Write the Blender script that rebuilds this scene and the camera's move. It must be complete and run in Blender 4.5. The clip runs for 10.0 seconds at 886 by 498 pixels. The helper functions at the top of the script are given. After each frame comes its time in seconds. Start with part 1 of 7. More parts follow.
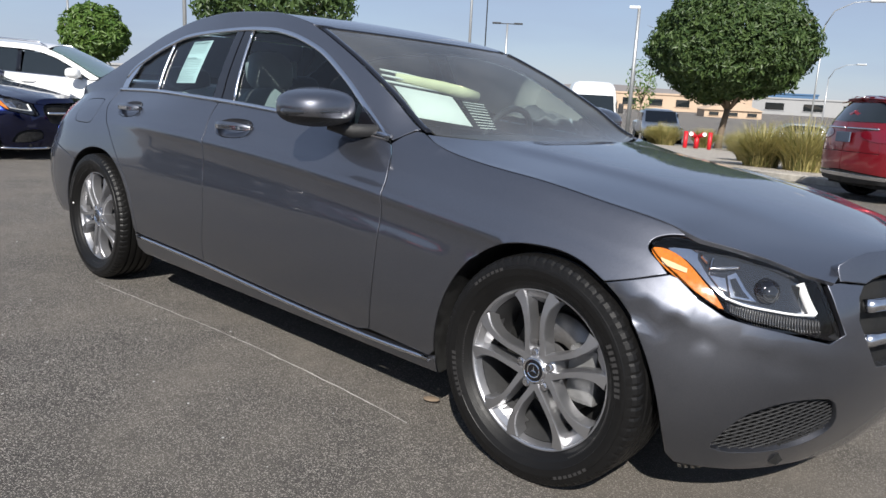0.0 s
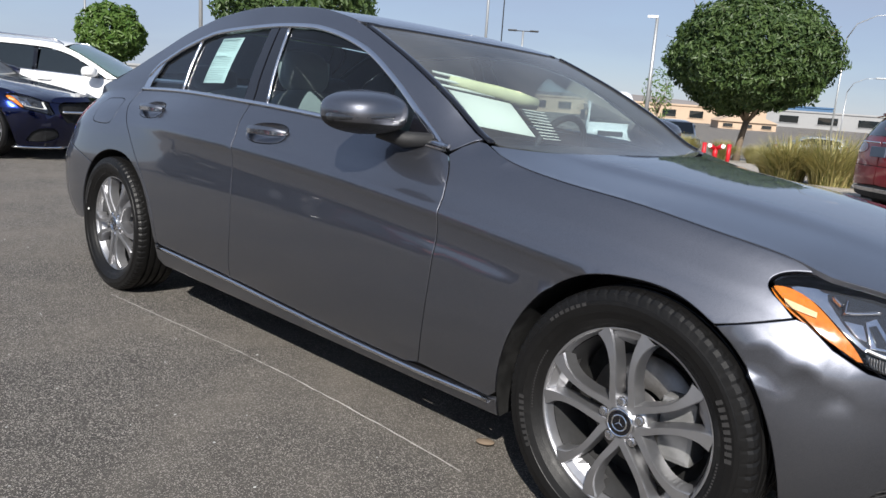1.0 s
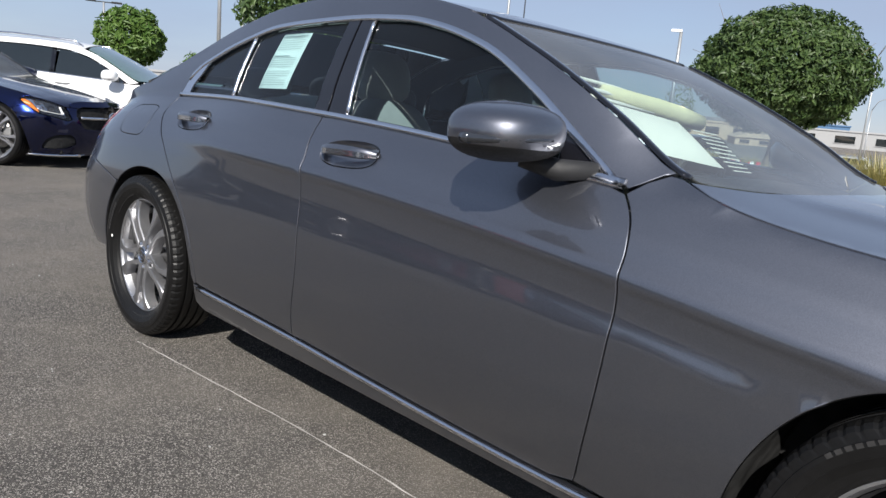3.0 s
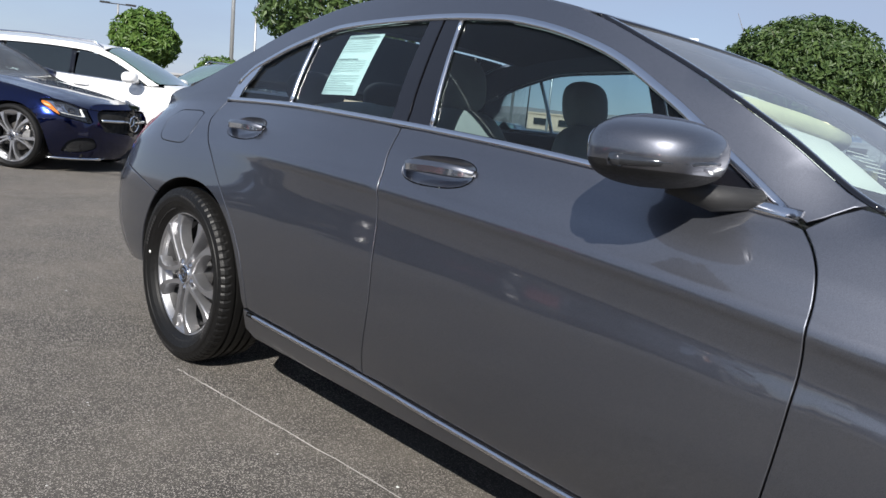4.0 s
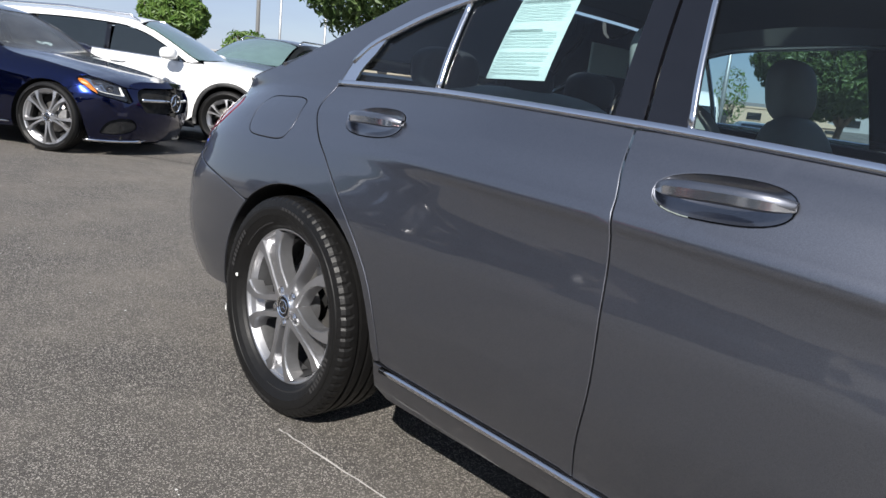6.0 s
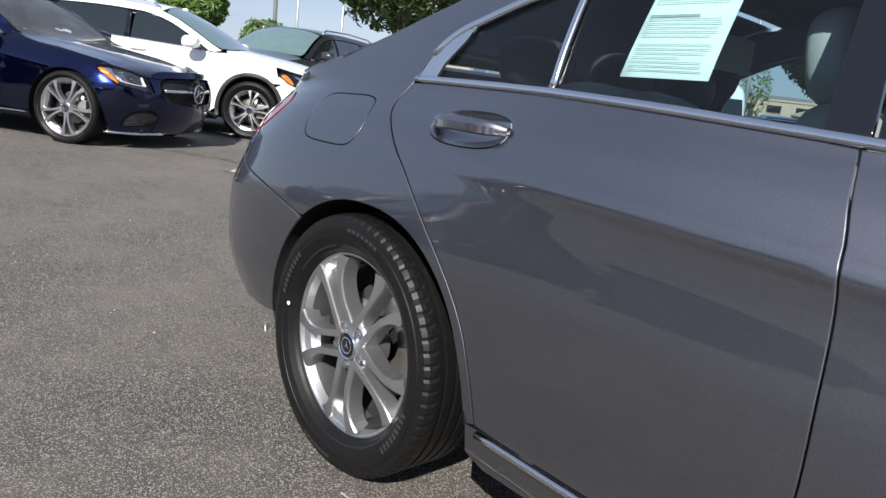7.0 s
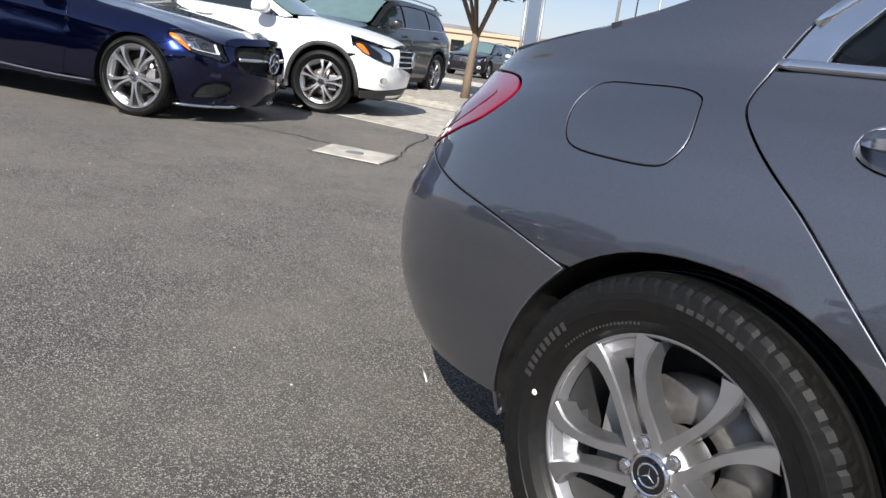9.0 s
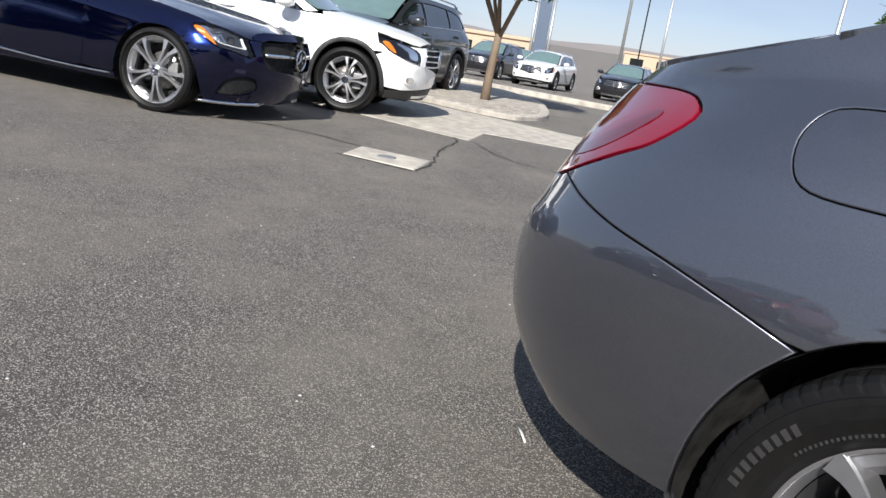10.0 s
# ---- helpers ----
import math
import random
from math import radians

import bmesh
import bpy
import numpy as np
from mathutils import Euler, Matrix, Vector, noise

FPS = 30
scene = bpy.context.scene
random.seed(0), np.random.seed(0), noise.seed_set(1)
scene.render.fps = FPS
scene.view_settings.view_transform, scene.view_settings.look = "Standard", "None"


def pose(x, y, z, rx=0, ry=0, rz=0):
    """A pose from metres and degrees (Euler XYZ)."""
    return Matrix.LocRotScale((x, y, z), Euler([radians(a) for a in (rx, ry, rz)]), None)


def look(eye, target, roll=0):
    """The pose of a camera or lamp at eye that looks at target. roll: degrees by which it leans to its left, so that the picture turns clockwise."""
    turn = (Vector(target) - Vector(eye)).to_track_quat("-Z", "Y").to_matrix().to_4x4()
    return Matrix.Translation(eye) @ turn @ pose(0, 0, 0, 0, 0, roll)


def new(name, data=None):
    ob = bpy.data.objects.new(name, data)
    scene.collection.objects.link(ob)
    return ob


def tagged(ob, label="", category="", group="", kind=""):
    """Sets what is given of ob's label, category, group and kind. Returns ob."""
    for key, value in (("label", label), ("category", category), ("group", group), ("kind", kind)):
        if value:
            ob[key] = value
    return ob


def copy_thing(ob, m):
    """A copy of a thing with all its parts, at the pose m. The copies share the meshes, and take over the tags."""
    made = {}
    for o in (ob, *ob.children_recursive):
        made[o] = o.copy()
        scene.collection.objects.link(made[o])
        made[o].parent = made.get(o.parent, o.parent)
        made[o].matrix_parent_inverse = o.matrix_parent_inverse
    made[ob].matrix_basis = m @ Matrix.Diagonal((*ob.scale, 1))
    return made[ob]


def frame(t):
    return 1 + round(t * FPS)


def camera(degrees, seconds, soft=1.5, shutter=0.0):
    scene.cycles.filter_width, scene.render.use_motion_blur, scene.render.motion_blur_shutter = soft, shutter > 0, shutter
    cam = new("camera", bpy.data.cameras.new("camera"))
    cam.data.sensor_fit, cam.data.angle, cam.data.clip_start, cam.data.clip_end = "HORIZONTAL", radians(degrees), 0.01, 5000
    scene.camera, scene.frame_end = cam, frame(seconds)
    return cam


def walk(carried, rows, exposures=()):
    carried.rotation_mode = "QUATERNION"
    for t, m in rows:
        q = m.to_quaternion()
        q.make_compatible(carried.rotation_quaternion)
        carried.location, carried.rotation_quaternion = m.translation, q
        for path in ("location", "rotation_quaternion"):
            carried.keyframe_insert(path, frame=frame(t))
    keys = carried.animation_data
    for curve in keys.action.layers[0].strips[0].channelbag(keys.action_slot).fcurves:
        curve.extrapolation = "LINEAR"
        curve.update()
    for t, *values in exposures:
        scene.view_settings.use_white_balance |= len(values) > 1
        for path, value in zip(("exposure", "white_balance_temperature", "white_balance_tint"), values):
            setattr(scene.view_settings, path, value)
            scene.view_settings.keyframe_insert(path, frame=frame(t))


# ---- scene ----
cam = camera(61.2, 10.0)
PATH = [
    (0, (2.547, -2.51, 1.097), (1.235, -1.063, 0.667), 2.87),
    (0.5, (2.399, -2.461, 1.089), (1.071, -1.025, 0.67), 3.16),
    (1, (2.234, -2.405, 1.082), (0.902, -0.972, 0.666), 3.95),
    (1.5, (2.064, -2.344, 1.073), (0.739, -0.898, 0.682), 3.77),
    (2, (1.91, -2.288, 1.067), (0.587, -0.839, 0.683), 3.57),
    (2.5, (1.716, -2.216, 1.062), (0.378, -0.783, 0.669), 4.15),
    (4, (1.17, -2.146, 1.045), (-0.202, -0.74, 0.668), 5.72),
    (4.5, (0.967, -2.116, 1.042), (-0.411, -0.723, 0.643), 4.91),
    (5, (0.783, -2.085, 1.044), (-0.606, -0.706, 0.633), 5.10),
    (6.5, (0.205, -1.962, 1.026), (-1.196, -0.612, 0.565), 5.97),
    (7, (-0.003, -1.907, 1.024), (-1.419, -0.575, 0.551), 6.16),
    (7.5, (-0.206, -1.888, 1.004), (-1.65, -0.593, 0.517), 6.53),
    (8, (-0.435, -1.895, 0.99), (-1.886, -0.615, 0.483), 7.11),
    (8.5, (-0.631, -1.876, 0.981), (-2.083, -0.606, 0.453), 7.20),
    (9, (-0.851, -1.85, 0.978), (-2.306, -0.598, 0.418), 6.99),
    (9.5, (-1.047, -1.847, 0.959), (-2.509, -0.604, 0.395), 7.98),
    (10, (-1.269, -1.851, 0.95), (-2.723, -0.599, 0.386), 8.49),
]
walk(cam, [(t, look(eye, target, roll)) for t, eye, target, roll in PATH], [(0, 0.50), (2.5, 0.54), (5.0, 0.64), (7.0, 0.74), (10.0, 0.77)])

# ---- sky, sun, exposure ----
SUN_WAY = Vector((0.80, -1.0, 1.0)).normalized()  # towards the sun
world = bpy.data.worlds.new("sky")
scene.world = world
world.use_nodes = True
wn, wl = world.node_tree.nodes, world.node_tree.links
sky = wn.new("ShaderNodeTexSky")
sky.sky_type, sky.sun_disc = "NISHITA", False
sky.sun_elevation = math.asin(SUN_WAY.z)
sky.sun_rotation = math.atan2(SUN_WAY.x, SUN_WAY.y)
sky.altitude, sky.air_density, sky.dust_density, sky.ozone_density = 1600, 1.0, 0.4, 2.2
# thin broken cloud
wtc, wmap, cloud, cramp, cmix = wn.new("ShaderNodeTexCoord"), wn.new("ShaderNodeMapping"), wn.new("ShaderNodeTexNoise"), wn.new("ShaderNodeValToRGB"), wn.new("ShaderNodeMix")
wmap.inputs["Scale"].default_value = (1.0, 1.0, 4.0)
cloud.inputs["Scale"].default_value, cloud.inputs["Detail"].default_value, cloud.inputs["Roughness"].default_value = 1.7, 7, 0.55
cramp.color_ramp.elements[0].position, cramp.color_ramp.elements[1].position = 0.47, 0.75
cramp.color_ramp.elements[0].color, cramp.color_ramp.elements[1].color = (0.70, 0.70, 0.70, 1), (0.93, 0.93, 0.93, 1)
cmix.data_type = "RGBA"
cmix.inputs["B"].default_value = (3.75, 4.5, 6.15, 1)
wl.new(wtc.outputs["Generated"], wmap.inputs["Vector"]), wl.new(wmap.outputs[0], cloud.inputs["Vector"])
wsep, wthin, wmul = wn.new("ShaderNodeSeparateXYZ"), wn.new("ShaderNodeMapRange"), wn.new("ShaderNodeMath")
# the haze thins out overhead
wthin.inputs["From Min"].default_value, wthin.inputs["From Max"].default_value = 0.2, 0.8
wthin.inputs["To Min"].default_value, wthin.inputs["To Max"].default_value = 1.0, 0.55
wmul.operation = "MULTIPLY"
wl.new(wtc.outputs["Generated"], wsep.inputs[0]), wl.new(wsep.outputs["Z"], wthin.inputs["Value"])
wl.new(cloud.outputs["Fac"], cramp.inputs[0]), wl.new(cramp.outputs[0], wmul.inputs[0]), wl.new(wthin.outputs[0], wmul.inputs[1])
wl.new(wmul.outputs[0], cmix.inputs["Factor"])
wl.new(sky.outputs[0], cmix.inputs["A"]), wl.new(cmix.outputs["Result"], wn["Background"].inputs["Color"])
wn["Background"].inputs["Strength"].default_value = 0.075
sun = new("sun", bpy.data.lights.new("sun", "SUN"))
sun.data.energy, sun.data.angle, sun.data.color = 5.0, radians(0.53), (1.0, 0.96, 0.9)
sun.matrix_basis = SUN_WAY.to_track_quat("Z", "Y").to_matrix().to_4x4()

# ---- helpers of this scene ----
from mathutils import geometry


def part(name, data, material, parent=None, label=""):
    """Links a bmesh or mesh as one object under a thing or a part."""
    if isinstance(data, bmesh.types.BMesh):
        me = bpy.data.meshes.new(name)
        data.to_mesh(me)
        data.free()
    else:
        me = data
    if material is not None and not me.materials:
        me.materials.append(material)
    ob = new(name, me)
    if parent is not None:
        ob.parent = parent
    if label:
        ob["label"] = label
    return ob


def thing(name, label, category, group="", kind="", m=None):
    ob = new(name)
    ob.empty_display_size = 0.2
    if m is not None:
        ob.matrix_basis = m
    return tagged(ob, label, category, group, kind)


def smooth(me, flag=True):
    me.polygons.foreach_set("use_smooth", [flag] * len(me.polygons))
    return me


def mesh_of(verts, faces, name="mesh", shade=True):
    me = bpy.data.meshes.new(name)
    me.from_pydata([tuple(v) for v in verts], [], [tuple(f) for f in faces])
    smooth(me, shade)
    return me


def box(bm, lo, hi, bevel=0.0, m=None):
    got = bmesh.ops.create_cube(bm, size=1)["verts"]
    c, s = (Vector(lo) + Vector(hi)) / 2, Vector(hi) - Vector(lo)
    for v in got:
        v.co = Vector((v.co.x * s.x, v.co.y * s.y, v.co.z * s.z)) + c
    if bevel:
        es = list({e for v in got for e in v.link_edges})
        got = bmesh.ops.bevel(bm, geom=es, offset=bevel, segments=2, profile=0.7, affect="EDGES")["verts"]
    if m is not None:
        bmesh.ops.transform(bm, matrix=m, verts=list(set(got)))
    return got


def boxes(*items, bevel=0.0):
    bm = bmesh.new()
    for lo, hi in items:
        box(bm, lo, hi, bevel)
    return bm


def tube(path, radius, sides=8, caps=True):
    """A tapered tube along points; radius a number or one per point."""
    path = [Vector(p) for p in path]
    rs = radius if isinstance(radius, (list, tuple)) else [radius] * len(path)
    vs, fs, ref = [], [], None
    for i, p in enumerate(path):
        d = (path[min(i + 1, len(path) - 1)] - path[max(i - 1, 0)]).normalized()
        if ref is None:
            ref = d.orthogonal().normalized()
        ref = (ref - d * ref.dot(d)).normalized()
        b = d.cross(ref)
        for k in range(sides):
            a = 2 * math.pi * k / sides
            vs.append(p + (ref * math.cos(a) + b * math.sin(a)) * rs[i])
    for i in range(len(path) - 1):
        for k in range(sides):
            a, b2 = i * sides + k, i * sides + (k + 1) % sides
            fs.append((a, b2, b2 + sides, a + sides))
    if caps:
        fs.append(tuple(reversed(range(sides))))
        fs.append(tuple(range((len(path) - 1) * sides, len(path) * sides)))
    return vs, fs


def lathe(profile, n=48, axis="y"):
    """Turns (radius, along) points about an axis."""
    vs, fs = [], []
    for r, h in profile:
        for k in range(n):
            a = 2 * math.pi * k / n
            c, s = r * math.cos(a), r * math.sin(a)
            vs.append((c, h, s) if axis == "y" else (c, s, h))
    m = len(profile)
    for i in range(m - 1):
        for k in range(n):
            a, b = i * n + k, i * n + (k + 1) % n
            fs.append((a, a + n, b + n, b) if axis == "y" else (a, b, b + n, a + n))
    return vs, fs


def spline(pts, n=6, closed=False):
    """Points along a smooth curve (Catmull-Rom) through pts."""
    p = [np.array(q, float) for q in pts]
    out, m = [], len(p)
    for i in range(m if closed else m - 1):
        a, b, c, d = (p[(i - 1) % m], p[i], p[(i + 1) % m], p[(i + 2) % m]) if closed else (p[max(i - 1, 0)], p[i], p[i + 1], p[min(i + 2, m - 1)])
        for k in range(n):
            t = k / n
            out.append(0.5 * (2 * b + (c - a) * t + (2 * a - 5 * b + 4 * c - d) * t * t + (3 * b - a - 3 * c + d) * t ** 3))
    if not closed:
        out.append(p[-1])
    return [tuple(q) for q in out]


def inside(p, poly):
    x, y = p
    hit = False
    j = len(poly) - 1
    for i in range(len(poly)):
        (xi, yi), (xj, yj) = poly[i], poly[j]
        if (yi > y) != (yj > y) and x < (xj - xi) * (y - yi) / (yj - yi) + xi:
            hit = not hit
        j = i
    return hit


def area(poly):
    return 0.5 * sum(poly[i - 1][0] * poly[i][1] - poly[i][0] * poly[i - 1][1] for i in range(len(poly)))


def densify(poly, step):
    out = []
    for i, b in enumerate(poly):
        a = poly[i - 1]
        n = max(1, math.ceil(math.dist(a, b) / step))
        out += [(a[0] + (b[0] - a[0]) * k / n, a[1] + (b[1] - a[1]) * k / n) for k in range(n)]
    return out


def inset(poly, d):
    """Moves the outline of a counter-clockwise polygon inwards."""
    n, out = len(poly), []
    for i in range(n):
        a, b, c = np.array(poly[i - 1]), np.array(poly[i]), np.array(poly[(i + 1) % n])
        u, v = b - a, c - b
        u, v = u / (np.linalg.norm(u) + 1e-9), v / (np.linalg.norm(v) + 1e-9)
        nu, nv = np.array((-u[1], u[0])), np.array((-v[1], v[0]))
        m = nu + nv
        m = m / max(0.5, (m @ m) / 2)
        out.append(tuple(b + m * d))
    return out


def tidy(poly, least=0.004):
    out = []
    for p in poly:
        if not out or math.dist(p, out[-1]) > least:
            out.append(tuple(map(float, p)))
    while math.dist(out[0], out[-1]) < least:
        out.pop()
    return out


def sheet(poly, place, step=0.03, gap=0.0018, lift=0.0, edge=0.012, holes=(), flip=1, back=True, name="panel", levels=None):
    """A pressed panel: the polygon filled and laid on a surface, with rolled edges and a turned-in flange.
    place maps the polygon's two numbers to a point. flip -1: the mirrored side of the car."""
    poly = tidy(poly)
    if area(poly) < 0:
        poly = poly[::-1]
    ring = densify(poly, step)
    roll = 0.0022 if edge > 0.006 else 0.0008
    outer = inset(ring, gap)
    inner = inset(ring, gap + roll)
    rims = [(outer, inner)]
    for h in holes:
        h = tidy(h)
        if area(h) > 0:
            h = h[::-1]
        r = densify(h, step)
        rims.append((inset(r, gap), inset(r, gap + roll)))
    pts, edges = [], []
    for _, r in rims:
        n0 = len(pts)
        pts += r
        edges += [(n0 + i, n0 + (i + 1) % len(r)) for i in range(len(r))]
    xs, ys = [p[0] for p in inner], [p[1] for p in inner]
    fill = []
    x = min(xs) + step / 2
    row = 0
    edge_pts = np.array(pts)
    while x < max(xs):
        if levels:
            column = levels(x)
        else:
            column = np.arange(min(ys) + step * (0.5 if row % 2 else 0.25), max(ys), step)
        for y in column:
            if min(ys) < y < max(ys) and inside((x, y), inner) and not any(inside((x, y), h) for _, h in rims[1:]):
                if np.min(np.sum((edge_pts - (x, y)) ** 2, 1)) > (0.28 * step if levels else 0.5 * step) ** 2:
                    fill.append((x, y))
        x += step * (1.4 if levels else 0.9)
        row += 1
    got = geometry.delaunay_2d_cdt([Vector(p) for p in pts + fill], edges, [], 0, 1e-6)
    flat, tris, orig = [tuple(v) for v in got[0]], got[2], got[3]
    keep = []
    for f in tris:
        c = (sum(flat[i][0] for i in f) / len(f), sum(flat[i][1] for i in f) / len(f))
        if inside(c, inner) and not any(inside(c, h) for _, h in rims[1:]):
            keep.append(f)

    def frame_at(p):
        e = 0.0015
        o = place(*p)
        du, dv = place(p[0] + e, p[1]) - place(p[0] - e, p[1]), place(p[0], p[1] + e) - place(p[0], p[1] - e)
        n = np.cross(du, dv)
        k = np.linalg.norm(n)
        n = n / k if k > 1e-12 else np.array((0, 0, 1.0))
        return o, n * SIDE

    SIDE = 1
    mid = flat[keep[0][0]]
    o, n = frame_at(mid)
    cen = np.array((0.0, 0.0, 0.6))
    outw = np.array((0, o[1], 0.0)) if abs(o[1]) > 0.25 and abs(n[1]) > 0.3 else (o - cen)
    if n @ outw < 0:
        SIDE = -1
    verts, norms, faces, index = [], [], [], {}
    for f in keep:
        for i in f:
            if i not in index:
                o, n = frame_at(flat[i])
                index[i] = len(verts)
                verts.append(o + n * lift)
                norms.append(n)
        faces.append(tuple(index[i] for i in f))
    # a corner whose slope jumps takes the slope of its faces
    flat_n = [np.zeros(3) for _ in verts]
    for f in faces:
        w = np.cross(verts[f[1]] - verts[f[0]], verts[f[2]] - verts[f[0]])
        for i in f:
            flat_n[i] += w if w @ norms[i] >= 0 else -w
    for i, w in enumerate(flat_n):
        k = np.linalg.norm(w)
        if k > 1e-12 and w @ norms[i] < 0.985 * k:
            norms[i] = w / k
    for out_r, in_r in rims:
        m = len(out_r)
        v0 = len(verts)
        mid_ring = [frame_at(p) for p in in_r]
        for (o, n), q in zip(mid_ring, out_r):
            o2, n2 = frame_at(q)
            t = o2 - o
            t = t / (np.linalg.norm(t) + 1e-9)
            verts += [o + n * lift, o2 + n2 * (lift - roll * 0.55), o2 + n2 * (lift - roll * 0.55), o2 + n2 * (lift - edge)]
            k = n2 * 0.7 + t * 0.7
            norms += [n, k / np.linalg.norm(k), t, t]
        for i in range(m):
            a, b = v0 + 4 * i, v0 + 4 * ((i + 1) % m)
            faces += [(a, a + 1, b + 1, b), (a + 2, a + 3, b + 3, b + 2)]
    if back:
        v0 = len(verts)
        same = {}
        for f in keep:
            for i in f:
                if i not in same:
                    same[i] = len(verts)
                    verts.append(verts[index[i]] - norms[index[i]] * (edge + lift * 0))
                    norms.append(-norms[index[i]])
            faces.append(tuple(same[i] for i in reversed(f)))
    if flip < 0:
        verts = [v * (1, -1, 1) for v in verts]
        norms = [v * (1, -1, 1) for v in norms]
        faces = [tuple(reversed(f)) for f in faces]
    # wind the faces by the normals
    fixed = []
    for f in faces:
        a, b, c = (verts[i] for i in f[:3])
        w = np.cross(b - a, c - a)
        s = sum(norms[i] for i in f)
        fixed.append(f if w @ s >= 0 else tuple(reversed(f)))
    me = mesh_of(verts, fixed, name)
    me.normals_split_custom_set_from_vertices([tuple(n) for n in norms])
    return me


# ---- materials ----
def node_mat(name):
    m = bpy.data.materials.new(name)
    m.use_nodes = True
    nt = m.node_tree
    return m, nt, nt.nodes["Principled BSDF"]


def plain(name, color, rough=0.5, metal=0.0, grain=0.06, scale=40.0, bump=0.0, bscale=200.0, coat=0.0, trans=0.0, ior=1.45, spec=0.5, coat_rough=0.03):
    """A surface with two scales of variation in colour and gloss."""
    m, nt, b = node_mat(name)
    n, l = nt.nodes, nt.links
    tc = n.new("ShaderNodeTexCoord")
    small, large = n.new("ShaderNodeTexNoise"), n.new("ShaderNodeTexNoise")
    small.inputs["Scale"].default_value, large.inputs["Scale"].default_value = scale, scale / 12
    small.inputs["Detail"].default_value = 6
    for t in (small, large):
        l.new(tc.outputs["Object"], t.inputs["Vector"])
    add = n.new("ShaderNodeMath")
    add.operation = "ADD"
    l.new(small.outputs["Fac"], add.inputs[0]), l.new(large.outputs["Fac"], add.inputs[1])
    ramp = n.new("ShaderNodeMapRange")
    ramp.inputs["From Min"].default_value, ramp.inputs["From Max"].default_value = 0.6, 1.4
    ramp.inputs["To Min"].default_value, ramp.inputs["To Max"].default_value = 1 - grain, 1 + grain
    l.new(add.outputs[0], ramp.inputs["Value"])
    mul = n.new("ShaderNodeMix")
    mul.data_type, mul.blend_type = "RGBA", "MULTIPLY"
    mul.inputs["Factor"].default_value = 1
    mul.inputs["A"].default_value = (*color, 1)
    l.new(ramp.outputs[0], mul.inputs["B"])
    l.new(mul.outputs["Result"], b.inputs["Base Color"])
    rr = n.new("ShaderNodeMapRange")
    rr.inputs["From Min"].default_value, rr.inputs["From Max"].default_value = 0.3, 0.7
    rr.inputs["To Min"].default_value, rr.inputs["To Max"].default_value = max(0, rough * (1 - grain)), min(1, rough * (1 + grain))
    l.new(small.outputs["Fac"], rr.inputs["Value"])
    l.new(rr.outputs[0], b.inputs["Roughness"])
    b.inputs["Metallic"].default_value, b.inputs["Coat Weight"].default_value = metal, coat
    b.inputs["Coat Roughness"].default_value = coat_rough
    b.inputs["Transmission Weight"].default_value, b.inputs["IOR"].default_value = trans, ior
    b.inputs["Specular IOR Level"].default_value = spec
    if bump:
        t = n.new("ShaderNodeTexNoise")
        t.inputs["Scale"].default_value, t.inputs["Detail"].default_value = bscale, 4
        l.new(tc.outputs["Object"], t.inputs["Vector"])
        bp = n.new("ShaderNodeBump")
        bp.inputs["Strength"].default_value, bp.inputs["Distance"].default_value = bump, 0.004
        l.new(t.outputs["Fac"], bp.inputs["Height"])
        l.new(bp.outputs[0], b.inputs["Normal"])
    return m


def car_paint(name, color, flake=0.25, metal=0.75, rough=0.32, coat_ior=1.5):
    """Metallic lacquer: flakes under a clear coat, with a little dust and orange peel."""
    m, nt, b = node_mat(name)
    n, l = nt.nodes, nt.links
    tc = n.new("ShaderNodeTexCoord")
    v = n.new("ShaderNodeTexVoronoi")
    v.inputs["Scale"].default_value = 1500
    l.new(tc.outputs["Object"], v.inputs["Vector"])
    dust = n.new("ShaderNodeTexNoise")
    dust.inputs["Scale"].default_value, dust.inputs["Detail"].default_value = 3, 8
    l.new(tc.outputs["Object"], dust.inputs["Vector"])
    mr = n.new("ShaderNodeMapRange")
    mr.inputs["To Min"].default_value, mr.inputs["To Max"].default_value = 1 - flake, 1 + flake
    l.new(v.outputs["Color"], mr.inputs["Value"])
    mul = n.new("ShaderNodeMix")
    mul.data_type, mul.blend_type = "RGBA", "MULTIPLY"
    mul.inputs["Factor"].default_value = 1
    mul.inputs["A"].default_value = (*color, 1)
    l.new(mr.outputs[0], mul.inputs["B"])
    l.new(mul.outputs["Result"], b.inputs["Base Color"])
    b.inputs["Metallic"].default_value, b.inputs["Roughness"].default_value = metal, rough
    b.inputs["Coat Weight"].default_value, b.inputs["Coat IOR"].default_value = 1.0, coat_ior
    cr = n.new("ShaderNodeMapRange")
    cr.inputs["From Min"].default_value, cr.inputs["From Max"].default_value = 0.35, 0.75
    cr.inputs["To Min"].default_value, cr.inputs["To Max"].default_value = 0.015, 0.045
    l.new(dust.outputs["Fac"], cr.inputs["Value"])
    l.new(cr.outputs[0], b.inputs["Coat Roughness"])
    peel = n.new("ShaderNodeTexNoise")
    peel.inputs["Scale"].default_value = 90
    l.new(tc.outputs["Object"], peel.inputs["Vector"])
    bp = n.new("ShaderNodeBump")
    bp.inputs["Strength"].default_value, bp.inputs["Distance"].default_value = 0.02, 0.002
    l.new(peel.outputs["Fac"], bp.inputs["Height"])
    l.new(bp.outputs[0], b.inputs["Coat Normal"])
    return m


